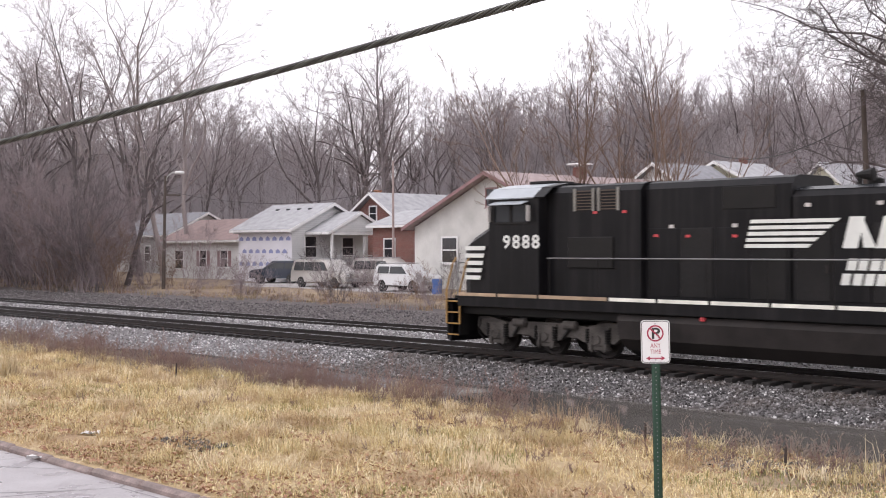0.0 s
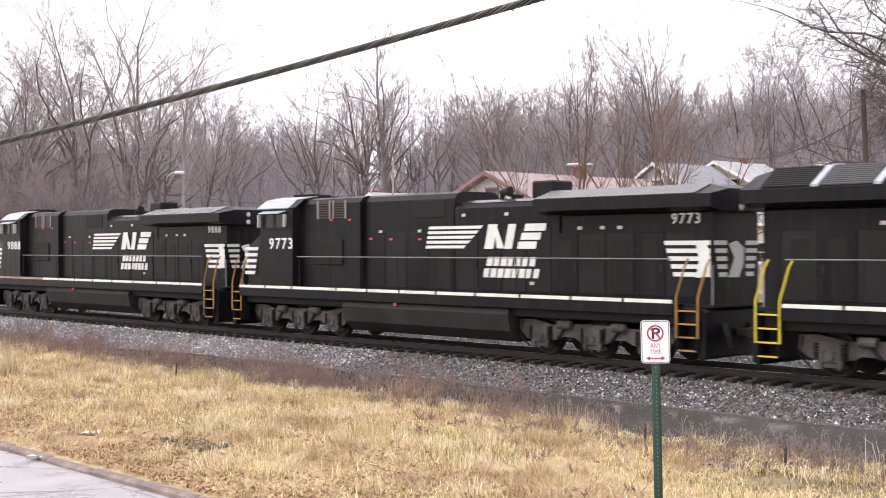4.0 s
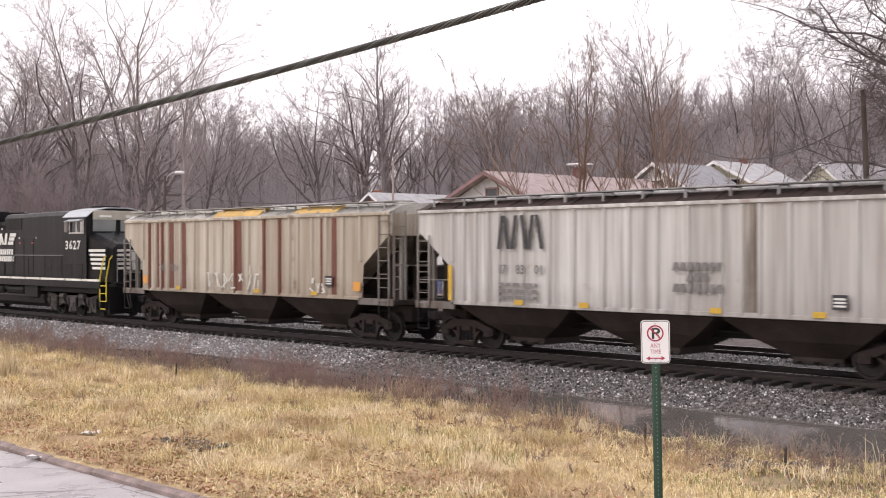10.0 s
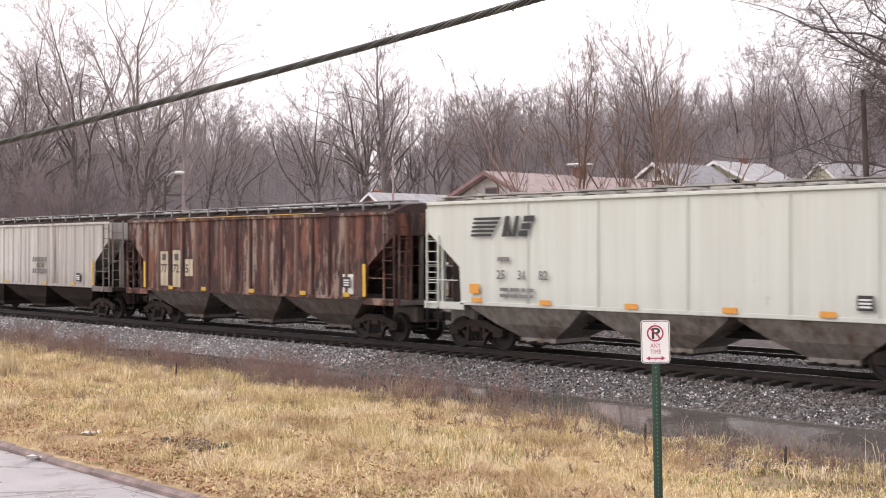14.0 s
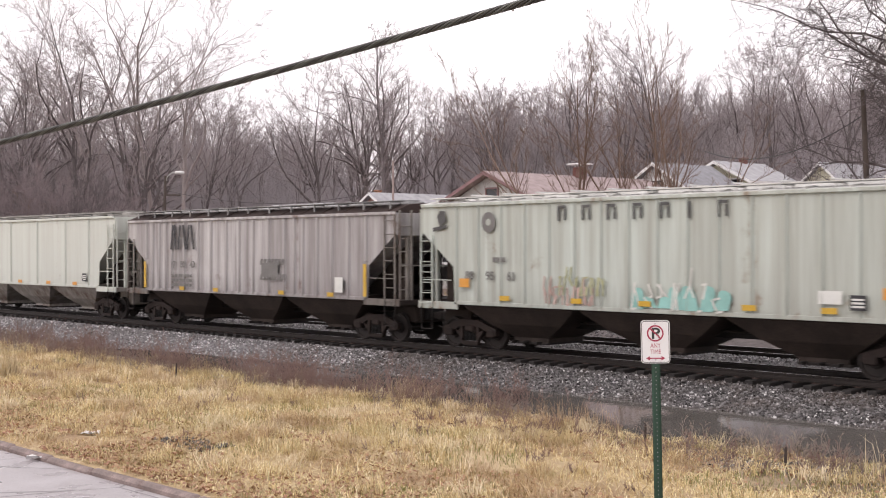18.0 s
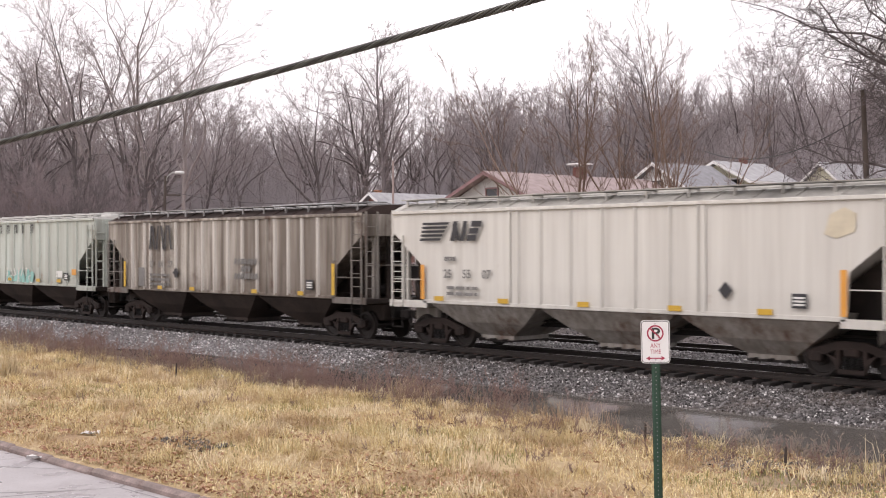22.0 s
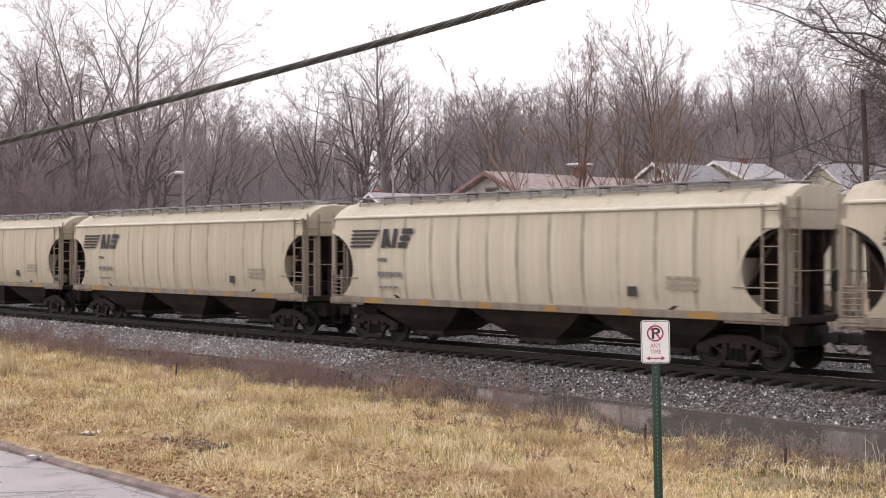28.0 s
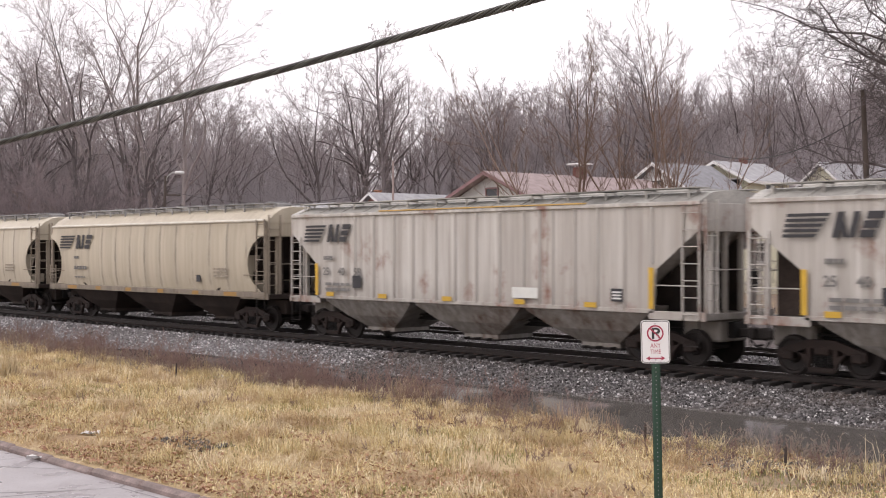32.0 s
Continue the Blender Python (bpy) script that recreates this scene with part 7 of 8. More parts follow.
def build_vehicles():
    silver = plain("champagne_silver_car_paint", (0.46, 0.435, 0.41), 0.3, 0.5, 0.1, 3, 0.02)
    white = plain("silver_white_car_paint", (0.56, 0.56, 0.57), 0.3, 0.0, 0.08, 3, 0.02)
    navy = plain("dark_blue_car_paint", (0.02, 0.025, 0.04), 0.25, 0.2, 0.1, 3, 0.02)
    big = [(-2.75, 0.4), (-2.75, 1.1), (-2.6, 1.72), (-2.45, 1.86), (0.35, 1.88), (0.6, 1.8), (1.3, 1.22), (2.5, 1.08), (2.72, 0.9), (2.75, 0.4)]
    bigglass = [[(-2.45, 1.15), (-1.5, 1.15), (-1.5, 1.7), (-2.38, 1.7)], [(-1.4, 1.15), (-0.45, 1.15), (-0.45, 1.7), (-1.4, 1.7)], [(-0.35, 1.15), (0.95, 1.15), (0.48, 1.7), (-0.35, 1.7)]]
    x, y, z = place(582, 23.6)
    vehicle("parked_suv", "champagne-silver long sport utility vehicle with roof rack", x, y, 4, 5.5, 2.0, 1.88, silver, big, bigglass, True)
    x, y, z = place(688, 27.5)
    vehicle("parked_suv", "pale silver sport utility vehicle parked by the house", x, y, 6, 5.2, 1.95, 1.88, silver, big, bigglass, True)
    small = [(-2.1, 0.4), (-2.1, 1.05), (-1.95, 1.55), (-1.8, 1.66), (0.3, 1.66), (1.0, 1.12), (1.95, 1.0), (2.12, 0.85), (2.12, 0.4)]
    smglass = [[(-1.8, 1.1), (-0.8, 1.1), (-0.8, 1.52), (-1.72, 1.52)], [(-0.7, 1.1), (0.75, 1.1), (0.28, 1.52), (-0.7, 1.52)]]
    x, y, z = place(722, 22.4)
    vehicle("parked_suv", "silver-white compact sport utility vehicle on the gravel drive", x, y, 3, 4.35, 1.85, 1.66, white, small, smglass, True)
    x, y, z = place(497, 26.0)
    vehicle("parked_suv", "dark blue compact sport utility vehicle on the drive", x, y, 205, 4.25, 1.8, 1.66, navy, small, smglass)
    BLUE = plain("blue_plastic", (0.06, 0.12, 0.32), 0.5)
    x, y, z = place(773, 21.5)
    d = part("barrel", Shape().lathe([(0.0, 0.02), (0.0, 0.28), (0.3, 0.3), (0.6, 0.3), (0.88, 0.28), (0.9, 0.24), (0.9, 0.02)], "z", 16), BLUE, at=pose(x, y, z))
    tagged(d, "blue plastic barrel standing in dry weeds", "barrel")
    DRIVE = plain("pale_gravel_drive", (0.36, 0.34, 0.33), 0.7, vary=0.2, scale=4)
    pts = [place(q, yy) for q, yy in ((400, 22.5), (530, 21.0), (700, 20.5), (790, 20.0), (760, 30.0), (640, 29.5), (560, 28.0), (430, 26.0))]
    s = Shape()
    n = 14
    grid = []
    for j in range(n + 1):
        a = Vector(pts[0]).lerp(Vector(pts[3]), j / n)
        b = Vector(pts[7]).lerp(Vector(pts[4]), j / n)
        row = []
        for k in range(7):
            q = a.lerp(b, k / 6)
            row.append((q.x, q.y, lift(q.x, q.y) + 0.03))
        grid.append(row)
    dr = part("driveway", s.skin(grid, closed=False), DRIVE)
    tagged(dr, "pale wet gravel driveway by the houses", "driveway", kind="structure")


build_vehicles()

# ---- trees ----
def bark(name, dark, light):
    n = Nodes(name, 0.85)
    c = n.mix(n.noise(1.0, 5, (3, 3, 0.5)), dark, light)
    c = n.mix(n.math("MULTIPLY", n.random(), 0.5), c, shade(light, 0.6))
    return n.done(c)


BARK = bark("grey_bark", (0.095, 0.080, 0.081), (0.19, 0.160, 0.162))
TWIG = bark("pale_mauve_twigs", (0.225, 0.192, 0.197), (0.40, 0.348, 0.354))
# Bark of the back rows paled so its colour paints in distance haze.
BARK_HAZE = bark("haze_paled_bark", (0.245, 0.217, 0.228), (0.345, 0.308, 0.322))
BARK_RED = bark("reddish_twigs", (0.13, 0.088, 0.070), (0.28, 0.19, 0.145))
BARK_DARK = bark("dark_wet_bark", (0.07, 0.058, 0.059), (0.155, 0.13, 0.13))
BARK_FORK = bark("dark_grey_bark", (0.10, 0.083, 0.084), (0.20, 0.167, 0.167))
BARK_BRUSH = bark("mauve_brown_brush", (0.19, 0.153, 0.158), (0.35, 0.285, 0.29))
BARK_PALE = bark("pale_grey_bark", (0.22, 0.186, 0.182), (0.42, 0.36, 0.35))


def grow(seed, height, radius, fork=0.35, levels=4, kids=(9, 6, 5, 3), spread=42, stems=1, up=0.35, reach=0.55, twig=0.011, parts=(8, 5, 3, 1, 1), bend=1.0, lean_out=0.30, leaders=0):
    """Segments (p, q, r0, r1, level) of a bare tree; leaders: stems into which the trunk divides."""
    r = random.Random(seed)
    segs = []

    def limb(p, d, length, rad, level, many=1.0):
        n = parts[level] + (3 if many > 1 else 0)
        pts, step = [p], length / n
        for k in range(n):
            j = (0.045 + 0.06 * level) * bend
            d = (d + Vector((r.gauss(0, j), r.gauss(0, j), r.gauss(0, j * 0.7) + up * 0.10 * (level > 0)))).normalized()
            pts.append(pts[-1] + d * step)
        end = max(twig, rad * (0.10 if level < 1 else 0.2 if level < 2 else 0.4))
        for k in range(n):
            a, b = rad + (end - rad) * k / n, rad + (end - rad) * (k + 1) / n
            segs.append((pts[k], pts[k + 1], a, b, level))
        if level >= levels:
            return
        if level == 0:
            for k in range(leaders):
                u = min(0.8, fork * r.uniform(0.9, 1.1) + 0.1 * k)
                i = min(n - 1, int(u * n))
                at = pts[i].lerp(pts[i + 1], u * n - i)
                dd = (pts[i + 1] - pts[i]).normalized()
                side = Matrix.Rotation(k * 2.2 + r.random() * 1.2, 3, dd) @ dd.orthogonal().normalized()
                ang = radians(r.uniform(16, 30))
                limb(at, dd * math.cos(ang) + side * math.sin(ang), length * (1 - u) * r.uniform(0.8, 1.0), (rad + (end - rad) * u) * r.uniform(0.7, 0.85), 1, 1.7)
        if level < 2 and level + 1 <= levels and leaders:
            for k in range(3):
                side = Matrix.Rotation(r.random() * math.tau, 3, d) @ d.orthogonal().normalized()
                limb(pts[-1 - (k % 2)], (d + side * r.uniform(0.3, 0.8)).normalized(), length * reach * r.uniform(0.35, 0.6), max(twig, end * 0.9), level + 1)
        count = int(kids[level] * many)
        lo = fork if level == 0 else 0.22
        for k in range(count):
            u = lo + (0.98 - lo) * (k + r.random()) / count
            i = min(n - 1, int(u * n))
            at = pts[i].lerp(pts[i + 1], u * n - i)
            dd = (pts[i + 1] - pts[i]).normalized()
            side = dd.orthogonal().normalized()
            side.rotate(Matrix.Rotation(r.random() * math.tau, 3, dd))
            ang = radians(r.gauss(spread, 10))
            nd = (dd * math.cos(ang) + side * math.sin(ang) + Vector((0, 0, up * 0.45 * (level > 0)))).normalized()
            rr = max(twig, (rad + (end - rad) * u) * r.uniform(0.45, 0.7))
            limb(at, nd, length * reach * r.uniform(0.7, 1.15) * (1.2 - 0.45 * u if level == 0 else 1.15 - 0.35 * u), rr, level + 1)

    for s in range(stems):
        lean = 0.05 if stems == 1 else lean_out
        d = Vector((r.gauss(0, lean), r.gauss(0, lean), 1)).normalized()
        p = Vector((r.uniform(-0.3, 0.3), r.uniform(-0.3, 0.3), -0.3)) if stems > 1 else Vector((0, 0, -0.3))
        limb(p, d, height * (1 if stems == 1 else r.uniform(0.75, 1.0)), radius, 0)
    return segs


def limbs_mesh(name, segs, material):
    """Tapered tubes for the limbs, slim cones for the outermost twigs."""
    vs, fs, base = [], [], 0
    for sides, levels in ((7, (0,)), (5, (1,)), (3, (2, 3)), (1, (4,))):
        pick = [s for s in segs if s[4] in levels]
        if not pick:
            continue
        cone = sides == 1
        sides = 3 if cone else sides
        p, q = np.array([s[0][:] for s in pick]), np.array([s[1][:] for s in pick])
        ra, rb = np.array([s[2] for s in pick]), np.array([s[3] for s in pick])
        d = q - p
        d /= np.linalg.norm(d, axis=1)[:, None] + 1e-9
        ref = np.where(np.abs(d[:, 2:3]) > 0.9, np.array([[1.0, 0, 0]]), np.array([[0, 0, 1.0]]))
        u = np.cross(d, ref)
        u /= np.linalg.norm(u, axis=1)[:, None]
        w = np.cross(d, u)
        a = np.arange(sides) * math.tau / sides
        ring = u[:, None] * np.cos(a)[None, :, None] + w[:, None] * np.sin(a)[None, :, None]
        k = np.arange(sides)
        lower = p[:, None] + ring * ra[:, None, None]
        if cone:
            v = np.concatenate([lower, q[:, None]], 1)
            f = np.stack([k, (k + 1) % sides, np.full(sides, sides)], 1)
        else:
            v = np.concatenate([lower, q[:, None] + ring * rb[:, None, None]], 1)
            f = np.concatenate([np.stack([k, (k + 1) % sides, sides + (k + 1) % sides], 1), np.stack([k, sides + (k + 1) % sides, sides + k], 1)])
        fs.append((f[None] + (base + v.shape[1] * np.arange(len(pick)))[:, None, None]).reshape(-1, 3))
        vs.append(v.reshape(-1, 3))
        base += v.shape[0] * v.shape[1]
    return quick_mesh(name, np.concatenate(vs), np.concatenate(fs), material, True)


def tree(name, label, segs, material, group="", category="tree", twigs=None):
    """A bare tree of two parts: its trunk with the main limbs, and the crown of branches and twigs."""
    ob = empty(name)
    tagged(ob, label, category, group)
    for nm, low, mat in (("trunk", True, material), ("crown", False, twigs or material)):
        some = [q for q in segs if (q[4] < 2) == low]
        c = new(nm, limbs_mesh(nm, some, mat))
        c.parent = ob
    return ob


def scatter_woods():
    r = random.Random(21)
    protos = []
    for k, (h, rad, fork, sp, st) in enumerate(((16, 0.24, 0.34, 40, 1), (17, 0.30, 0.38, 46, 1), (15, 0.18, 0.30, 38, 1), (17, 0.24, 0.42, 50, 1), (14, 0.16, 0.3, 42, 2), (18, 0.26, 0.36, 42, 1))):
        segs = grow(100 + k, h, rad * 1.15, fork, 4, (8, 6, 6, 6), sp, st, 0.5, 0.40, 0.0095, (9, 5, 3, 2, 1), 1.6, 0.30, 2 + k % 2)
        protos.append(tree("tree", "tall bare grey hardwood in the winter wood", segs, BARK, "bare trees of the wood", twigs=TWIG))
    spots = []
    for d, n, jit in ((112, 13, 6), (124, 18, 6), (138, 26, 7), (154, 28, 8), (174, 24, 10)):
        for k in range(n):
            px = -60 + 1690 * (k + r.uniform(0.15, 0.85)) / n
            dd = d + r.uniform(-jit, jit)
            v = ray_dir(px, 441).normalized()
            x, y = EYE[0] + v.x * dd, EYE[1] + v.y * dd
            if px < 420 and d < 120 and y < 44:
                y = 46 + r.uniform(0, 10)
            spots.append((x, y, px))
    used = 0
    for x, y, px in spots:
        if -112 < x < -38 and y < 62 and px > 380:
            continue
        s = r.uniform(0.88, 1.12) * (0.92 if y < 70 and px > 380 else 1.04) * (0.92 if px > 1230 else 1.1 if px > 860 else 1.0)
        m = pose(x, y, lift(x, y), r.uniform(-3, 3), r.uniform(-3, 3), r.uniform(0, 360))
        if used < len(protos):
            ob = protos[used]
            ob.matrix_basis = m
        else:
            ob = copy_thing(protos[r.randrange(len(protos))], m)
        ob.scale = (s, s, s)
        used += 1


scatter_woods()


def special_trees():
    r = random.Random(5)
    # tall trees at the edge of the yard, over the brush
    for k, (px, y, h) in enumerate(((40, 22, 19), (118, 19, 22), (165, 25, 24), (222, 18, 15), (290, 24, 24), (330, 30, 22), (10, 17, 17))):
        x, y, z = place(px, y)
        t = tree("tree", "tall slender bare tree standing over trackside brush", grow(300 + k, h, 0.24, 0.3, 4, (9, 7, 6, 5), 40, 1, 0.5, 0.36, 0.0085, (10, 6, 4, 2, 1), 1.9, 0.3, 3), BARK_PALE if k in (2, 4, 5) else BARK_DARK if k in (0, 1, 3) else BARK, "bare trees by the far track", twigs=TWIG)
        t.matrix_basis = pose(x, y, z, 0, 0, r.uniform(0, 360))
    # big forked tree
    x, y, z = place(694, 62)
    t = tree("tree", "large dark forked bare tree behind the brick house", grow(411, 23, 0.46, 0.34, 4, (8, 7, 6, 5), 46, 1, 0.5, 0.30, 0.013, (10, 7, 4, 2, 1), 2.0, 0.3, 2), BARK_FORK, twigs=TWIG)
    t.matrix_basis = pose(x, y, z, 0, 0, 40)
    # old spreading tree at the street end
    x, y, z = place(1650, 31)
    t = tree("tree", "broad old bare tree with long drooping dark limbs", grow(437, 18, 0.28, 0.2, 4, (25, 12, 8, 6), 58, 1, 0.24, 0.48, 0.0075, (8, 10, 6, 3, 1), 2.5), BARK_DARK, twigs=BARK_DARK)
    t.matrix_basis = pose(x, y, z, 0, 0, 100)
    # ruddy many-stemmed trees
    for k, (px, y, h, st) in enumerate(((1012, 22, 13.6, 4), (1186, 23, 12.6, 5), (1100, 27, 11.5, 3), (1240, 27, 10.5, 3))):
        x, y, z = place(px, y)
        t = tree("tree", "many-stemmed tree with ruddy bare twigs", grow(450 + k, h, 0.10, 0.22, 4, (9, 6, 5, 4), 28, st, 0.6, 0.34, 0.0065, (9, 5, 3, 2, 1), 1.3, 0.26), BARK_RED, "ruddy many-stemmed trees")
        t.matrix_basis = pose(x, y, z, 0, 0, r.uniform(0, 360))


special_trees()


def build_brush():
    """Bare thicket along the far track and small shrubs before the houses."""
    r = random.Random(77)
    shrubs = []
    for k in range(5):
        segs = grow(500 + k, (4.2, 3.4, 5.0, 3.0, 5.6)[k], 0.024, 0.15, 4, (8, 6, 5, 4), 36, 5, 0.45, 0.44, 0.0042, (8, 5, 3, 2, 1), 1.5)
        shrubs.append(tree("shrub", "dense bare mauve-brown shrub in the thicket by the track", segs, (BARK_BRUSH, BARK_RED, BARK, BARK_BRUSH, BARK_BRUSH)[k], "thicket shrubs", "shrub"))
    used = 0
    spots = [(px, y) for px in range(-30, 196, 11) for y in (13.5, 16.5, 20.5, 25) if r.random() < 0.85]
    spots += [(250, 17), (262, 20), (300, 18.5), (330, 17), (345, 15.5), (375, 18), (425, 14.5), (438, 15), (450, 14.2), (560, 15.5), (580, 13.5), (588, 14), (600, 15), (640, 17), (670, 16), (700, 15.5), (735, 16.5), (760, 15.5), (790, 16), (830, 17)]
    spots += [(px, 14.5 + r.random() * 5) for px in range(880, 1600, 70)]
    for px, y in spots:
        x, y, z = place(px + r.uniform(-6, 6), y + r.uniform(-0.8, 0.8))
        big = px < 240
        s = r.uniform(1.1, 2.0) if big else r.uniform(0.42, 0.68) if px > 400 else r.uniform(0.65, 1.0)
        m = pose(x, y, z, 0, 0, r.uniform(0, 360))
        if used < len(shrubs):
            ob = shrubs[used]
            ob.matrix_basis = m
        else:
            ob = copy_thing(shrubs[r.randrange(len(shrubs))], m)
        ob.scale = (s, s, s)
        used += 1


build_brush()


def blades(name, label, category, n, area, height, width, lean, mat, seed, keep=None, clump=None):
    """Thin upright blades or stems, each two joined slivers."""
    g = np.random.default_rng(seed)
    x0, x1, y0, y1 = area
    if clump:
        centres = np.stack([g.uniform(x0, x1, clump), g.uniform(y0, y1, clump)], 1)
        c = centres[g.integers(0, clump, n)]
        x, y = c[:, 0] + g.normal(0, 0.12, n), c[:, 1] + g.normal(0, 0.12, n)
    else:
        x, y = x1 + (x0 - x1) * g.random(n) ** 1.25, g.uniform(y0, y1, n)
    if keep is not None:
        ok = np.array([keep(a, b) for a, b in zip(x, y)])
        x, y = x[ok], y[ok]
    n = len(x)
    z = np.array([lift(a, b) for a, b in zip(x, y)])
    h = height * (0.45 + 0.9 * g.random(n))
    a = g.random(n) * math.tau
    tilt = g.random(n) * lean
    dx, dy = np.cos(a) * tilt, np.sin(a) * tilt
    b = g.random(n) * math.tau
    wx, wy = np.cos(b) * width * 0.5, np.sin(b) * width * 0.5
    p0 = np.stack([x - wx, y - wy, z - 0.02], 1)
    p1 = np.stack([x + wx, y + wy, z - 0.02], 1)
    m0 = np.stack([x + dx * h * 0.45 - wx * 0.8, y + dy * h * 0.45 - wy * 0.8, z + h * 0.6], 1)
    m1 = np.stack([x + dx * h * 0.45 + wx * 0.8, y + dy * h * 0.45 + wy * 0.8, z + h * 0.6], 1)
    tp = np.stack([x + dx * h * 1.25, y + dy * h * 1.25, z + h * np.clip(1 - tilt * 0.5, 0.3, 1)], 1)
    v = np.stack([p0, p1, m0, m1, tp], 1).reshape(-1, 3)
    f = np.array([(0, 1, 3), (0, 3, 2), (2, 3, 4)])
    fs = (f[None] + 5 * np.arange(n)[:, None, None]).reshape(-1, 3)
    ob = new(name, quick_mesh(name, v, fs, mat))
    return tagged(ob, label, category, kind="stuff")


def blade_material(name, *stops):
    n = Nodes(name, 0.7)
    c = n.ramp(n.random(True), *stops)
    c = n.mix(n.ramp(n.noise(0.45, 4, (1, 1, 0.2)), (0.48, 0.0), (0.60, 0.5)), c, (0.36, 0.21, 0.115))
    c = n.mix(n.ramp(n.noise(0.33, 3, (1, 1, 0.1)), (0.51, 0.0), (0.62, 0.42)), c, (0.44, 0.37, 0.16))
    c = n.mix(n.ramp(n.noise(2.2, 3, (1, 1, 0.2)), (0.5, 0.0), (0.62, 0.4)), c, (0.30, 0.21, 0.11))
    n.b.inputs["Subsurface Weight"].default_value = 0.0
    return n.done(c)


STRAW = blade_material("dry_straw_grass", (0.0, (0.27, 0.17, 0.08)), (0.25, (0.58, 0.44, 0.22)), (0.7, (0.78, 0.65, 0.37)), (0.93, (0.90, 0.81, 0.56)), (1.0, (0.27, 0.28, 0.12)))
BLEACHED = blade_material("bleached_grass", (0.0, (0.62, 0.50, 0.32)), (1.0, (0.88, 0.78, 0.58)))
TAWNY = blade_material("tawny_weed_stems", (0.0, (0.17, 0.11, 0.08)), (0.5, (0.30, 0.21, 0.14)), (1.0, (0.50, 0.40, 0.28)))
DARKWEED = blade_material("dead_brown_weeds", (0.0, (0.055, 0.037, 0.033)), (0.55, (0.14, 0.094, 0.08)), (0.9, (0.27, 0.19, 0.15)), (1.0, (0.48, 0.38, 0.28)))
GREENING = blade_material("sparse_green_blades", (0.0, (0.13, 0.14, 0.04)), (1.0, (0.34, 0.32, 0.11)))


def thin(x, y):
    """Leaves bare patches in the lawn."""
    wear = 0.14 if x > -15 and y > -12.5 else 0.0
    return noise.noise((x * 0.5, y * 0.5, 12.0)) > -0.38 + wear


def sparse(x, y):
    """Tufts are fewer where the ditch has flooded the lawn."""
    return not (x > -15 and y > -12.5) or noise.noise((x, y, 3.0)) > 0.1


blades("dry_grass", "matted straw-yellow winter grass", "grass", 105000, (-50, -3.5, -17.7, -7.2), 0.11, 0.013, 2.6, STRAW, 31, thin)
blades("grass_tufts", "longer straw-coloured tufts of grass", "grass", 40000, (-48, -3.5, -17.2, -7.8), 0.24, 0.012, 1.6, STRAW, 32, sparse, 640)
blades("long_grass", "long bleached tussocks in the lawn", "grass", 12000, (-46, -4, -16.8, -8.2), 0.30, 0.012, 1.4, BLEACHED, 38, sparse, 170)
blades("green_grass", "sparse green blades in the dormant lawn", "grass", 34000, (-40, -3.5, -17.6, -8.5), 0.12, 0.012, 1.0, GREENING, 33, lambda x, y: noise.noise((x * 0.35, y * 0.35, 40.0)) > 0.02)
blades("ditch_weeds", "dead brown weeds along the ditch edge", "weeds", 6500, (-62, -9, -9.0, -5.0), 0.30, 0.009, 1.0, DARKWEED, 34, lambda x, y: y < -5.0 - 2.6 * min(1, max(0, (x + 30) / 12)) and noise.noise((x * 0.5, y * 0.8, 77.0)) > -0.1, 420)
blades("tall_dry_stems", "tall dry tawny weed stems by the ditch", "weeds", 2400, (-52, -15, -9.4, -7.0), 0.55, 0.009, 0.7, TAWNY, 35, None, 70)
blades("bank_grass", "dry grass on the far bank", "grass", 30000, (-100, -30, 13.5, 24), 0.11, 0.03, 1.4, TAWNY, 36, lambda x, y: noise.noise((x * 0.16, y * 0.3, 3.0)) > 0.08)
blades("bank_weeds", "dead brown weeds on the far bank", "weeds", 9000, (-110, -28, 12.2, 19.0), 0.34, 0.02, 0.8, DARKWEED, 37, lambda x, y: noise.noise((x * 0.25, y * 0.4, 91.0)) > -0.05, 700)


def undergrowth():
    """Crowded saplings and stems that close the wood below the crowns."""
    g = np.random.default_rng(9)
    segs = []
    for k in range(9000):
        px, d = g.uniform(-80, 1650), g.uniform(98, 215)
        v = ray_dir(px, 441).normalized()
        x, y = EYE[0] + v.x * d, EYE[1] + v.y * d
        if y < 44 or (y < 60 and x > -90):
            continue
        gap = math.exp(-((px - 670) / 95) ** 2)
        h, a = g.uniform(3, 11) * (1 - 0.4 * gap), g.normal(0, 0.10, 2)
        p = Vector((x, y, lift(x, y) - 0.2))
        q = p + Vector((a[0] * h, a[1] * h, h))
        segs.append((p, q, 0.05 * g.uniform(0.4, 1.3), 0.012, 4))
        for j in range(6):
            u = g.uniform(0.3, 0.95)
            s = p.lerp(q, u)
            b = g.normal(0, 0.55, 2)
            segs.append((s, s + Vector((b[0], b[1], 1.0)) * (h * 0.28), 0.02, 0.010, 4))
    ob = new("woodland_undergrowth", limbs_mesh("woodland_undergrowth", segs, BARK_HAZE))
    tagged(ob, "crowded bare saplings and undergrowth of the far wood, paled for haze", "undergrowth", kind="stuff")


undergrowth()


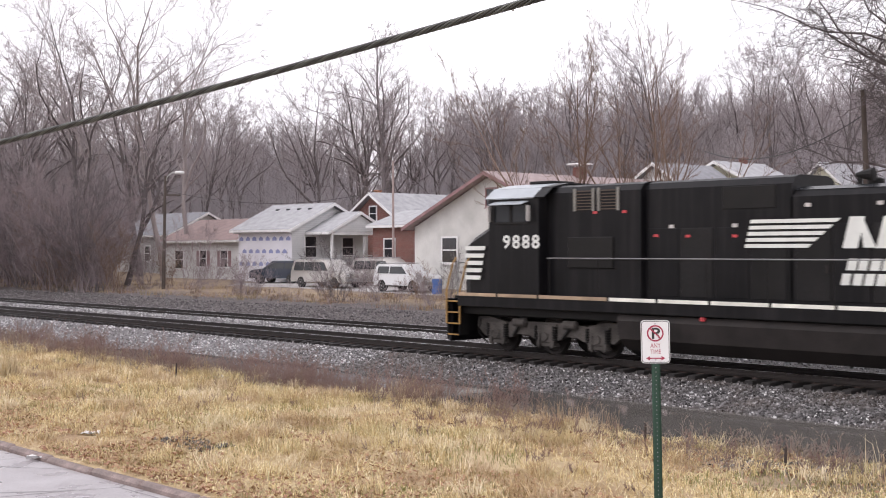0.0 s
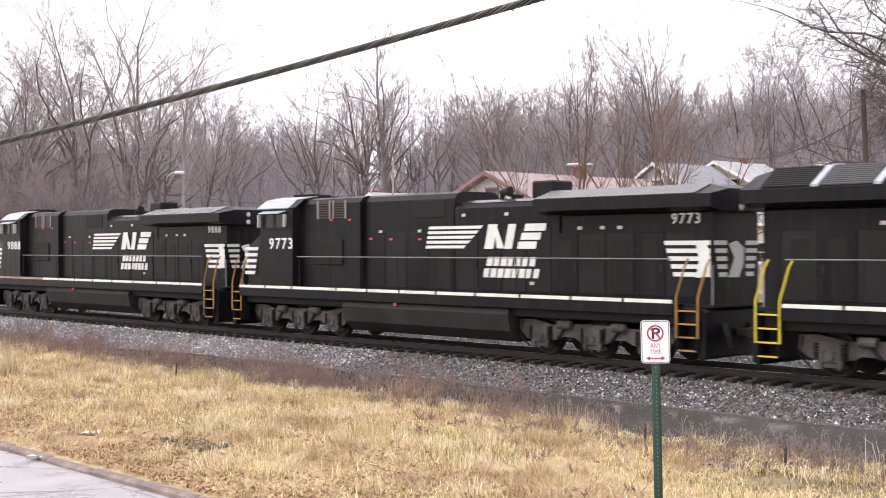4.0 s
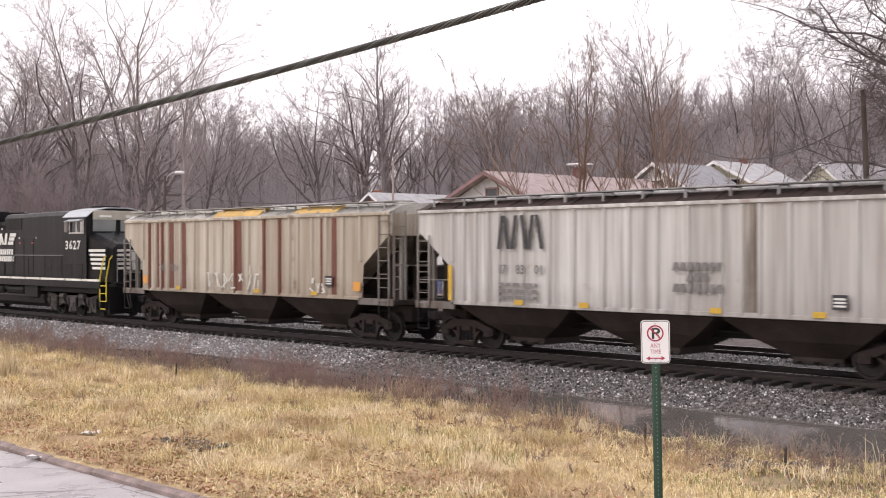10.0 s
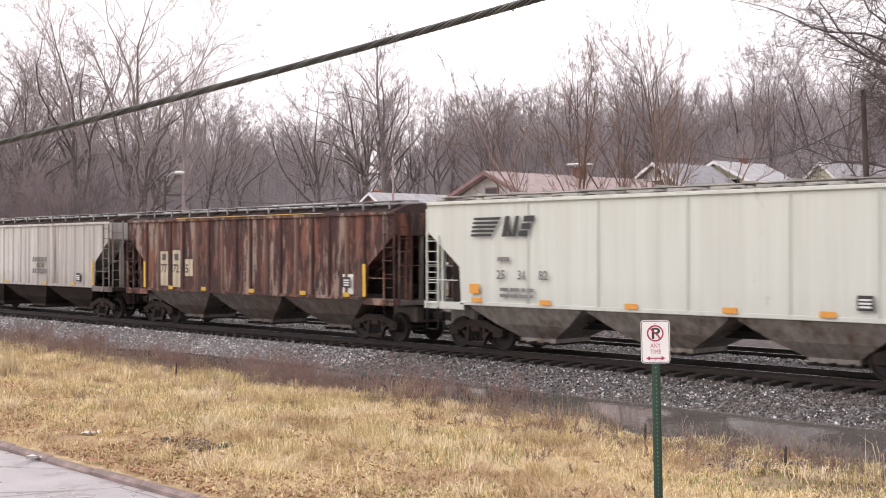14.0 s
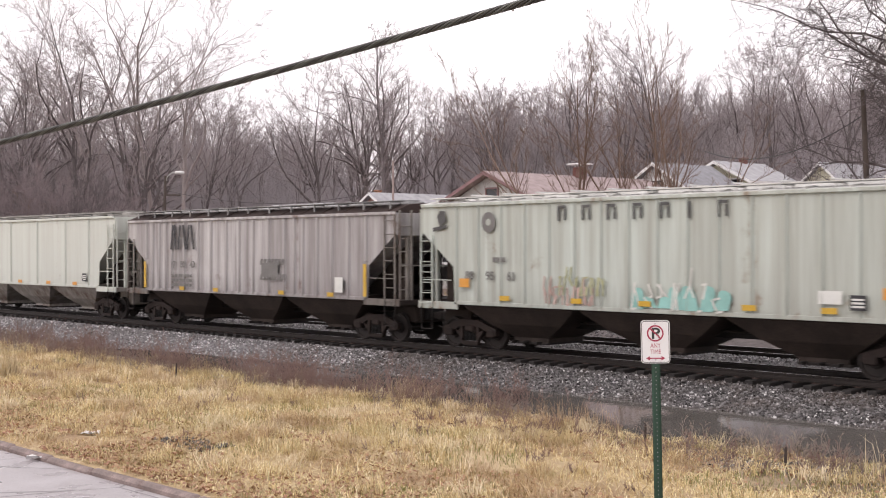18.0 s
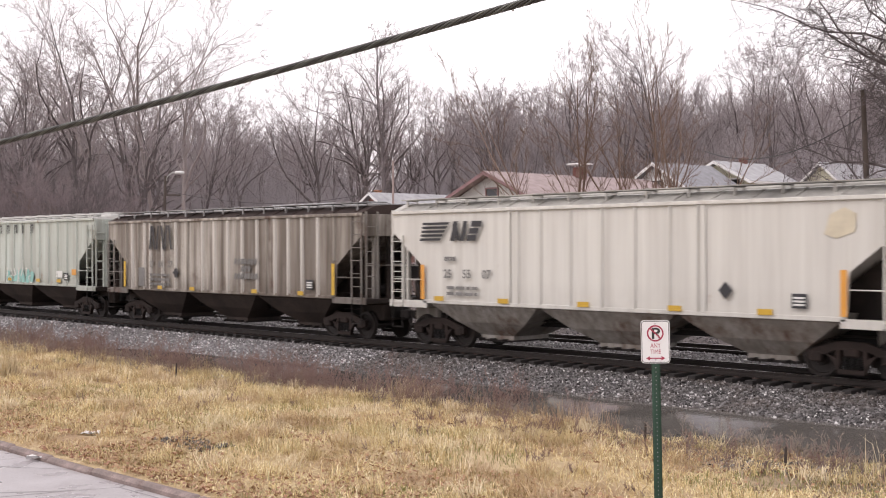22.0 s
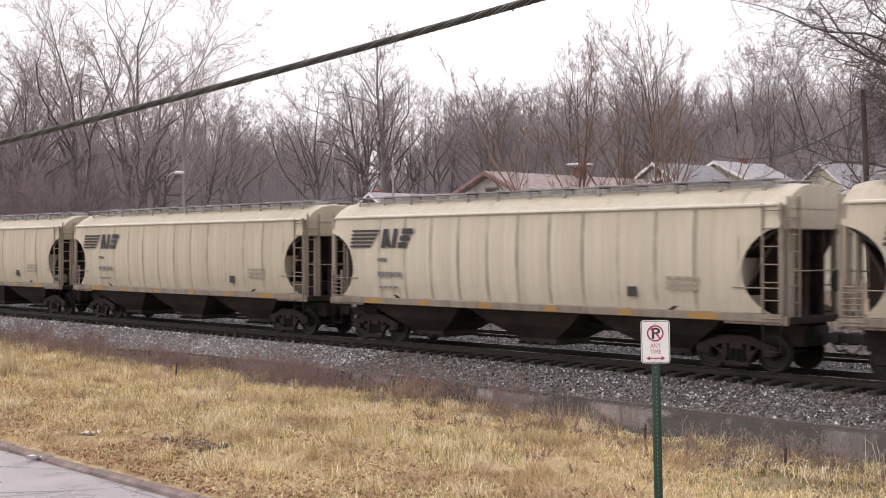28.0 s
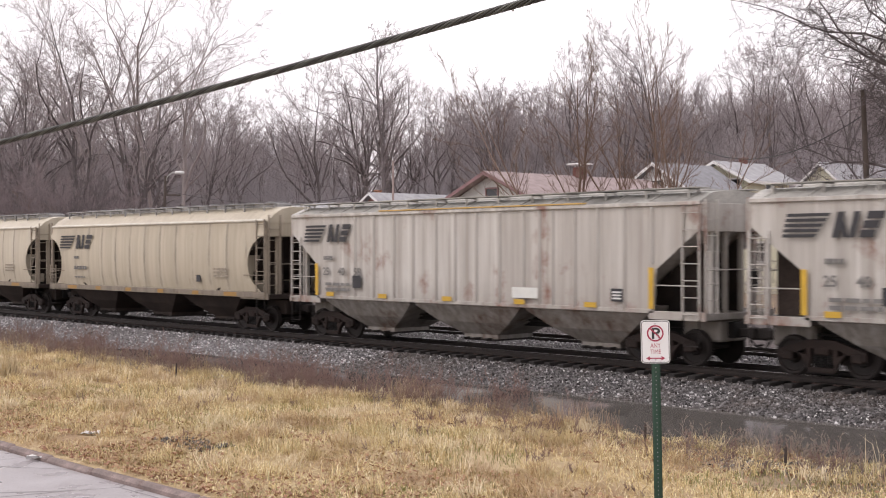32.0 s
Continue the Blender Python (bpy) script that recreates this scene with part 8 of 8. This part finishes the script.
def far_woods():
    """The back of the wood: closely standing slim trees on the rise."""
    g = np.random.default_rng(19)
    segs = []
    for k in range(5200):
        px, d = g.uniform(-80, 1650), g.uniform(185, 275)
        v = ray_dir(px, 441).normalized()
        x, y = EYE[0] + v.x * d, EYE[1] + v.y * d
        if y < 40:
            continue
        gap = math.exp(-((px - 670) / 95) ** 2)
        if g.random() < 0.75 * gap:
            continue
        h, a = g.uniform(12, 21) * (1 - 0.35 * gap) * (1.1 if px > 780 else 1.0), g.normal(0, 0.06, 2)
        p = Vector((x, y, lift(x, y) - 0.3))
        q = p + Vector((a[0] * h, a[1] * h, h))
        segs.append((p, q, 0.12 * g.uniform(0.4, 1.2), 0.03, 4))
        for j in range(24):
            u = g.uniform(0.3, 0.98)
            s = p.lerp(q, u)
            b = g.normal(0, 0.65, 2)
            segs.append((s, s + Vector((b[0], b[1], 1.1)) * (h * 0.24 * (1.25 - u)), 0.052, 0.02, 4))
    ob = new("far_woods", limbs_mesh("far_woods", segs, BARK_HAZE))
    tagged(ob, "grey-brown bare wood on the far rise, haze painted in its colour", "woods", kind="stuff")


far_woods()


def sprigs(name, label, count, area, size, material, seed, keep=None):
    """Small branching dead weeds scattered over a strip of ground."""
    r = random.Random(seed)
    protos = [[(p, q, a, b, l) for p, q, a, b, l in grow(seed + k, 1.0, 0.012, 0.12, 3, (5, 3, 2), 32, 2, 0.4, 0.48, 0.0055, (3, 2, 2, 1, 1))] for k in range(6)]
    arrays = []
    for segs in protos:
        arrays.append((np.array([s[0][:] for s in segs]), np.array([s[1][:] for s in segs]), [s[2] for s in segs], [s[3] for s in segs]))
    out, made = [], 0
    while made < count:
        x, y = area[1] + (area[0] - area[1]) * r.random() ** 1.2, r.uniform(area[2], area[3])
        made += 1
        if keep is not None and not keep(x, y):
            continue
        p, q, ra, rb = arrays[r.randrange(6)]
        s, t = size * r.uniform(0.5, 1.25), r.random() * math.tau
        m = np.array([[math.cos(t), -math.sin(t), 0], [math.sin(t), math.cos(t), 0], [0, 0, r.uniform(0.7, 1.1)]]) * s
        base = np.array([x, y, lift(x, y)])
        for a, b, u, v in zip(p @ m.T + base, q @ m.T + base, ra, rb):
            out.append((a, b, u, v, 4))
    ob = new(name, limbs_mesh(name, out, material))
    return tagged(ob, label, "weeds", kind="stuff")


WEED_RED = bark("reddish_dead_weed", (0.115, 0.068, 0.058), (0.27, 0.17, 0.145))
WEED_GREY = bark("greyish_dead_weed", (0.14, 0.11, 0.095), (0.34, 0.27, 0.22))


def patchy(x, y):
    return noise.noise((x * 0.4, y * 0.7, 21.0)) > 0.0


sprigs("ditch_brush", "dead reddish weed stalks crowding the ditch", 1300, (-70, -19, -8.8, -5.2), 0.95, WEED_RED, 900, patchy)
sprigs("ditch_stalks", "greyish dry weed stalks by the ditch", 420, (-60, -7, -9.6, -6.8), 0.62, WEED_GREY, 910, patchy)
sprigs("bank_brush", "dead grey-brown brush on the far bank", 620, (-105, -30, 11.5, 20.5), 0.9, BARK_BRUSH, 920, patchy)
sprigs("edge_weeds", "dark dead weed stalks at the water's edge", 95, (-19, -6.5, -10.6, -8.6), 0.42, WEED_RED, 940)
sprigs("lawn_weeds", "scattered brown weed stalks in the lawn", 150, (-36, -5, -15.5, -8.5), 0.22, WEED_RED, 930)


def build_oddments():
    """Litter, stubs and reeds on the verge."""
    paper = plain("wet_paper", (0.72, 0.71, 0.70), 0.6, vary=0.1)
    stub = plain("dark_stake", (0.05, 0.035, 0.03), 0.8)
    for px, y, w in ((160, -16.3, 0.16), (390, -8.6, 0.2), (62, -17.95, 0.14), (1300, -14.2, 0.12), (880, -15.4, 0.1)):
        x, y, z = place(px, y)
        z = max(z, -0.45 if y < -17.9 else z)
        r = random.Random(px)
        rings = []
        for k in range(5):
            rings.append([(-w + 2 * w * k / 4, -w * 0.6 + 1.2 * w * j / 4, 0.05 + r.uniform(-0.02, 0.035)) for j in range(5)])
        up = Shape().skin(rings, closed=False)
        up.skin([[(a, b, c - 0.012) for a, b, c in ring] for ring in rings], closed=False)
        part_ob = part("litter", up, paper, at=pose(x, y, z, 0, 0, r.uniform(0, 180)))
        tagged(part_ob, "crumpled scrap of wet white paper on the ground", "litter", "litter scraps")
    for px, y, h in ((311, -9.6, 0.4), (1140, -8.9, 0.34), (1388, -9.6, 0.3)):
        x, y, z = place(px, y)
        s = part("stake", Shape().tube((0, 0, -0.1), (0.02, 0, h), 0.028, 0.02, 7), stub, at=pose(x, y, z))
        tagged(s, "short dark wooden stub by the ditch", "stake", "stubs")


build_oddments()
blades("reeds", "pale dry reeds at the water's edge", "reeds", 90, (-9.2, -7.4, -10.2, -9.2), 0.75, 0.012, 0.7, BLEACHED, 39, None, 5)
blades("tussock", "long bleached tussock in the lawn", "grass", 700, (-34, -31.5, -13.4, -12.6), 0.6, 0.014, 1.0, BLEACHED, 40, None, 8)


def fallen_leaves(name, label, count, area, seed, keep=None):
    """Curled brown leaves lying on the lawn."""
    g = np.random.default_rng(seed)
    x, y = g.uniform(area[0], area[1], count), area[2] + (area[3] - area[2]) * g.random(count) ** 1.6
    if keep is not None:
        ok = np.array([keep(a, b) for a, b in zip(x, y)])
        x, y = x[ok], y[ok]
    n = len(x)
    z = np.array([lift(a, b) for a, b in zip(x, y)]) + 0.02 + 0.05 * g.random(n)
    a, s = g.random(n) * math.tau, 0.022 + 0.025 * g.random(n)
    cx, sx = np.cos(a) * s, np.sin(a) * s
    up = (g.random((n, 4)) - 0.2) * 0.05
    v = np.stack([np.stack([x + cx, y + sx, z + up[:, 0]], 1), np.stack([x - sx * 0.6, y + cx * 0.6, z + up[:, 1]], 1), np.stack([x - cx, y - sx, z + up[:, 2]], 1), np.stack([x + sx * 0.6, y - cx * 0.6, z + up[:, 3]], 1)], 1)
    f = np.array([(0, 1, 2), (0, 2, 3)])
    ob = new(name, quick_mesh(name, v.reshape(-1, 3), (f[None] + 4 * np.arange(n)[:, None, None]).reshape(-1, 3), LEAF))
    return tagged(ob, label, "leaves", kind="stuff")


LEAF = blade_material("fallen_leaf", (0.0, (0.21, 0.10, 0.06)), (0.5, (0.34, 0.175, 0.105)), (1.0, (0.48, 0.32, 0.20)))
fallen_leaves("fallen_leaves", "wet reddish-brown leaves along the kerb", 15000, (-40, -5, -17.7, -13.5), 61, lambda x, y: noise.noise((x * 0.4, y * 0.5, 50.0)) > -0.15)
fallen_leaves("ditch_leaves", "wet brown leaves by the ditch", 1300, (-20, -5, -9.2, -12.0), 62)

stones("gravel_spill", 1100, -12.0, -7.8, -10.3, -9.2, 0.024, "pale gravel washed over the wet lawn edge", 1.0)
gx, gy, gz = place(346, -15.5)
stones("gravel_patch", 420, gx - 0.8, gx + 0.7, gy - 0.35, gy + 0.35, 0.03, "dark patch of stones and leaf mould in the lawn", 1.0, CINDER)

# ---- motion ----
TRAVEL = [(0.0, 0.0), (2.0, 16.64), (4.0, 33.54), (6.5, 54.94), (9.0, 77.12), (11.5, 99.93), (14.0, 122.84), (16.5, 145.62), (19.0, 168.93), (21.5, 192.95),
          (24.0, 217.12), (27.0, 246.57), (29.5, 270.97), (32.0, 295.72)]


def motions():
    """The train rolls past at a slowly growing pace; every wheelset turns under it."""
    for ob, c, turn in train:
        walk(ob, [(t, pose(c - s, 0, 0, 0, 0, turn)) for t, s in TRAVEL])
    times = [k / 15 for k in range(481)]
    run = np.interp(times, [t for t, s in TRAVEL], [s for t, s in TRAVEL])
    for wheel, x, radius, way in rolling:
        walk(wheel, [(t, pose(x, 0, radius, 0, -way * math.degrees(s / radius), 0)) for t, s in zip(times, run)])


motions()
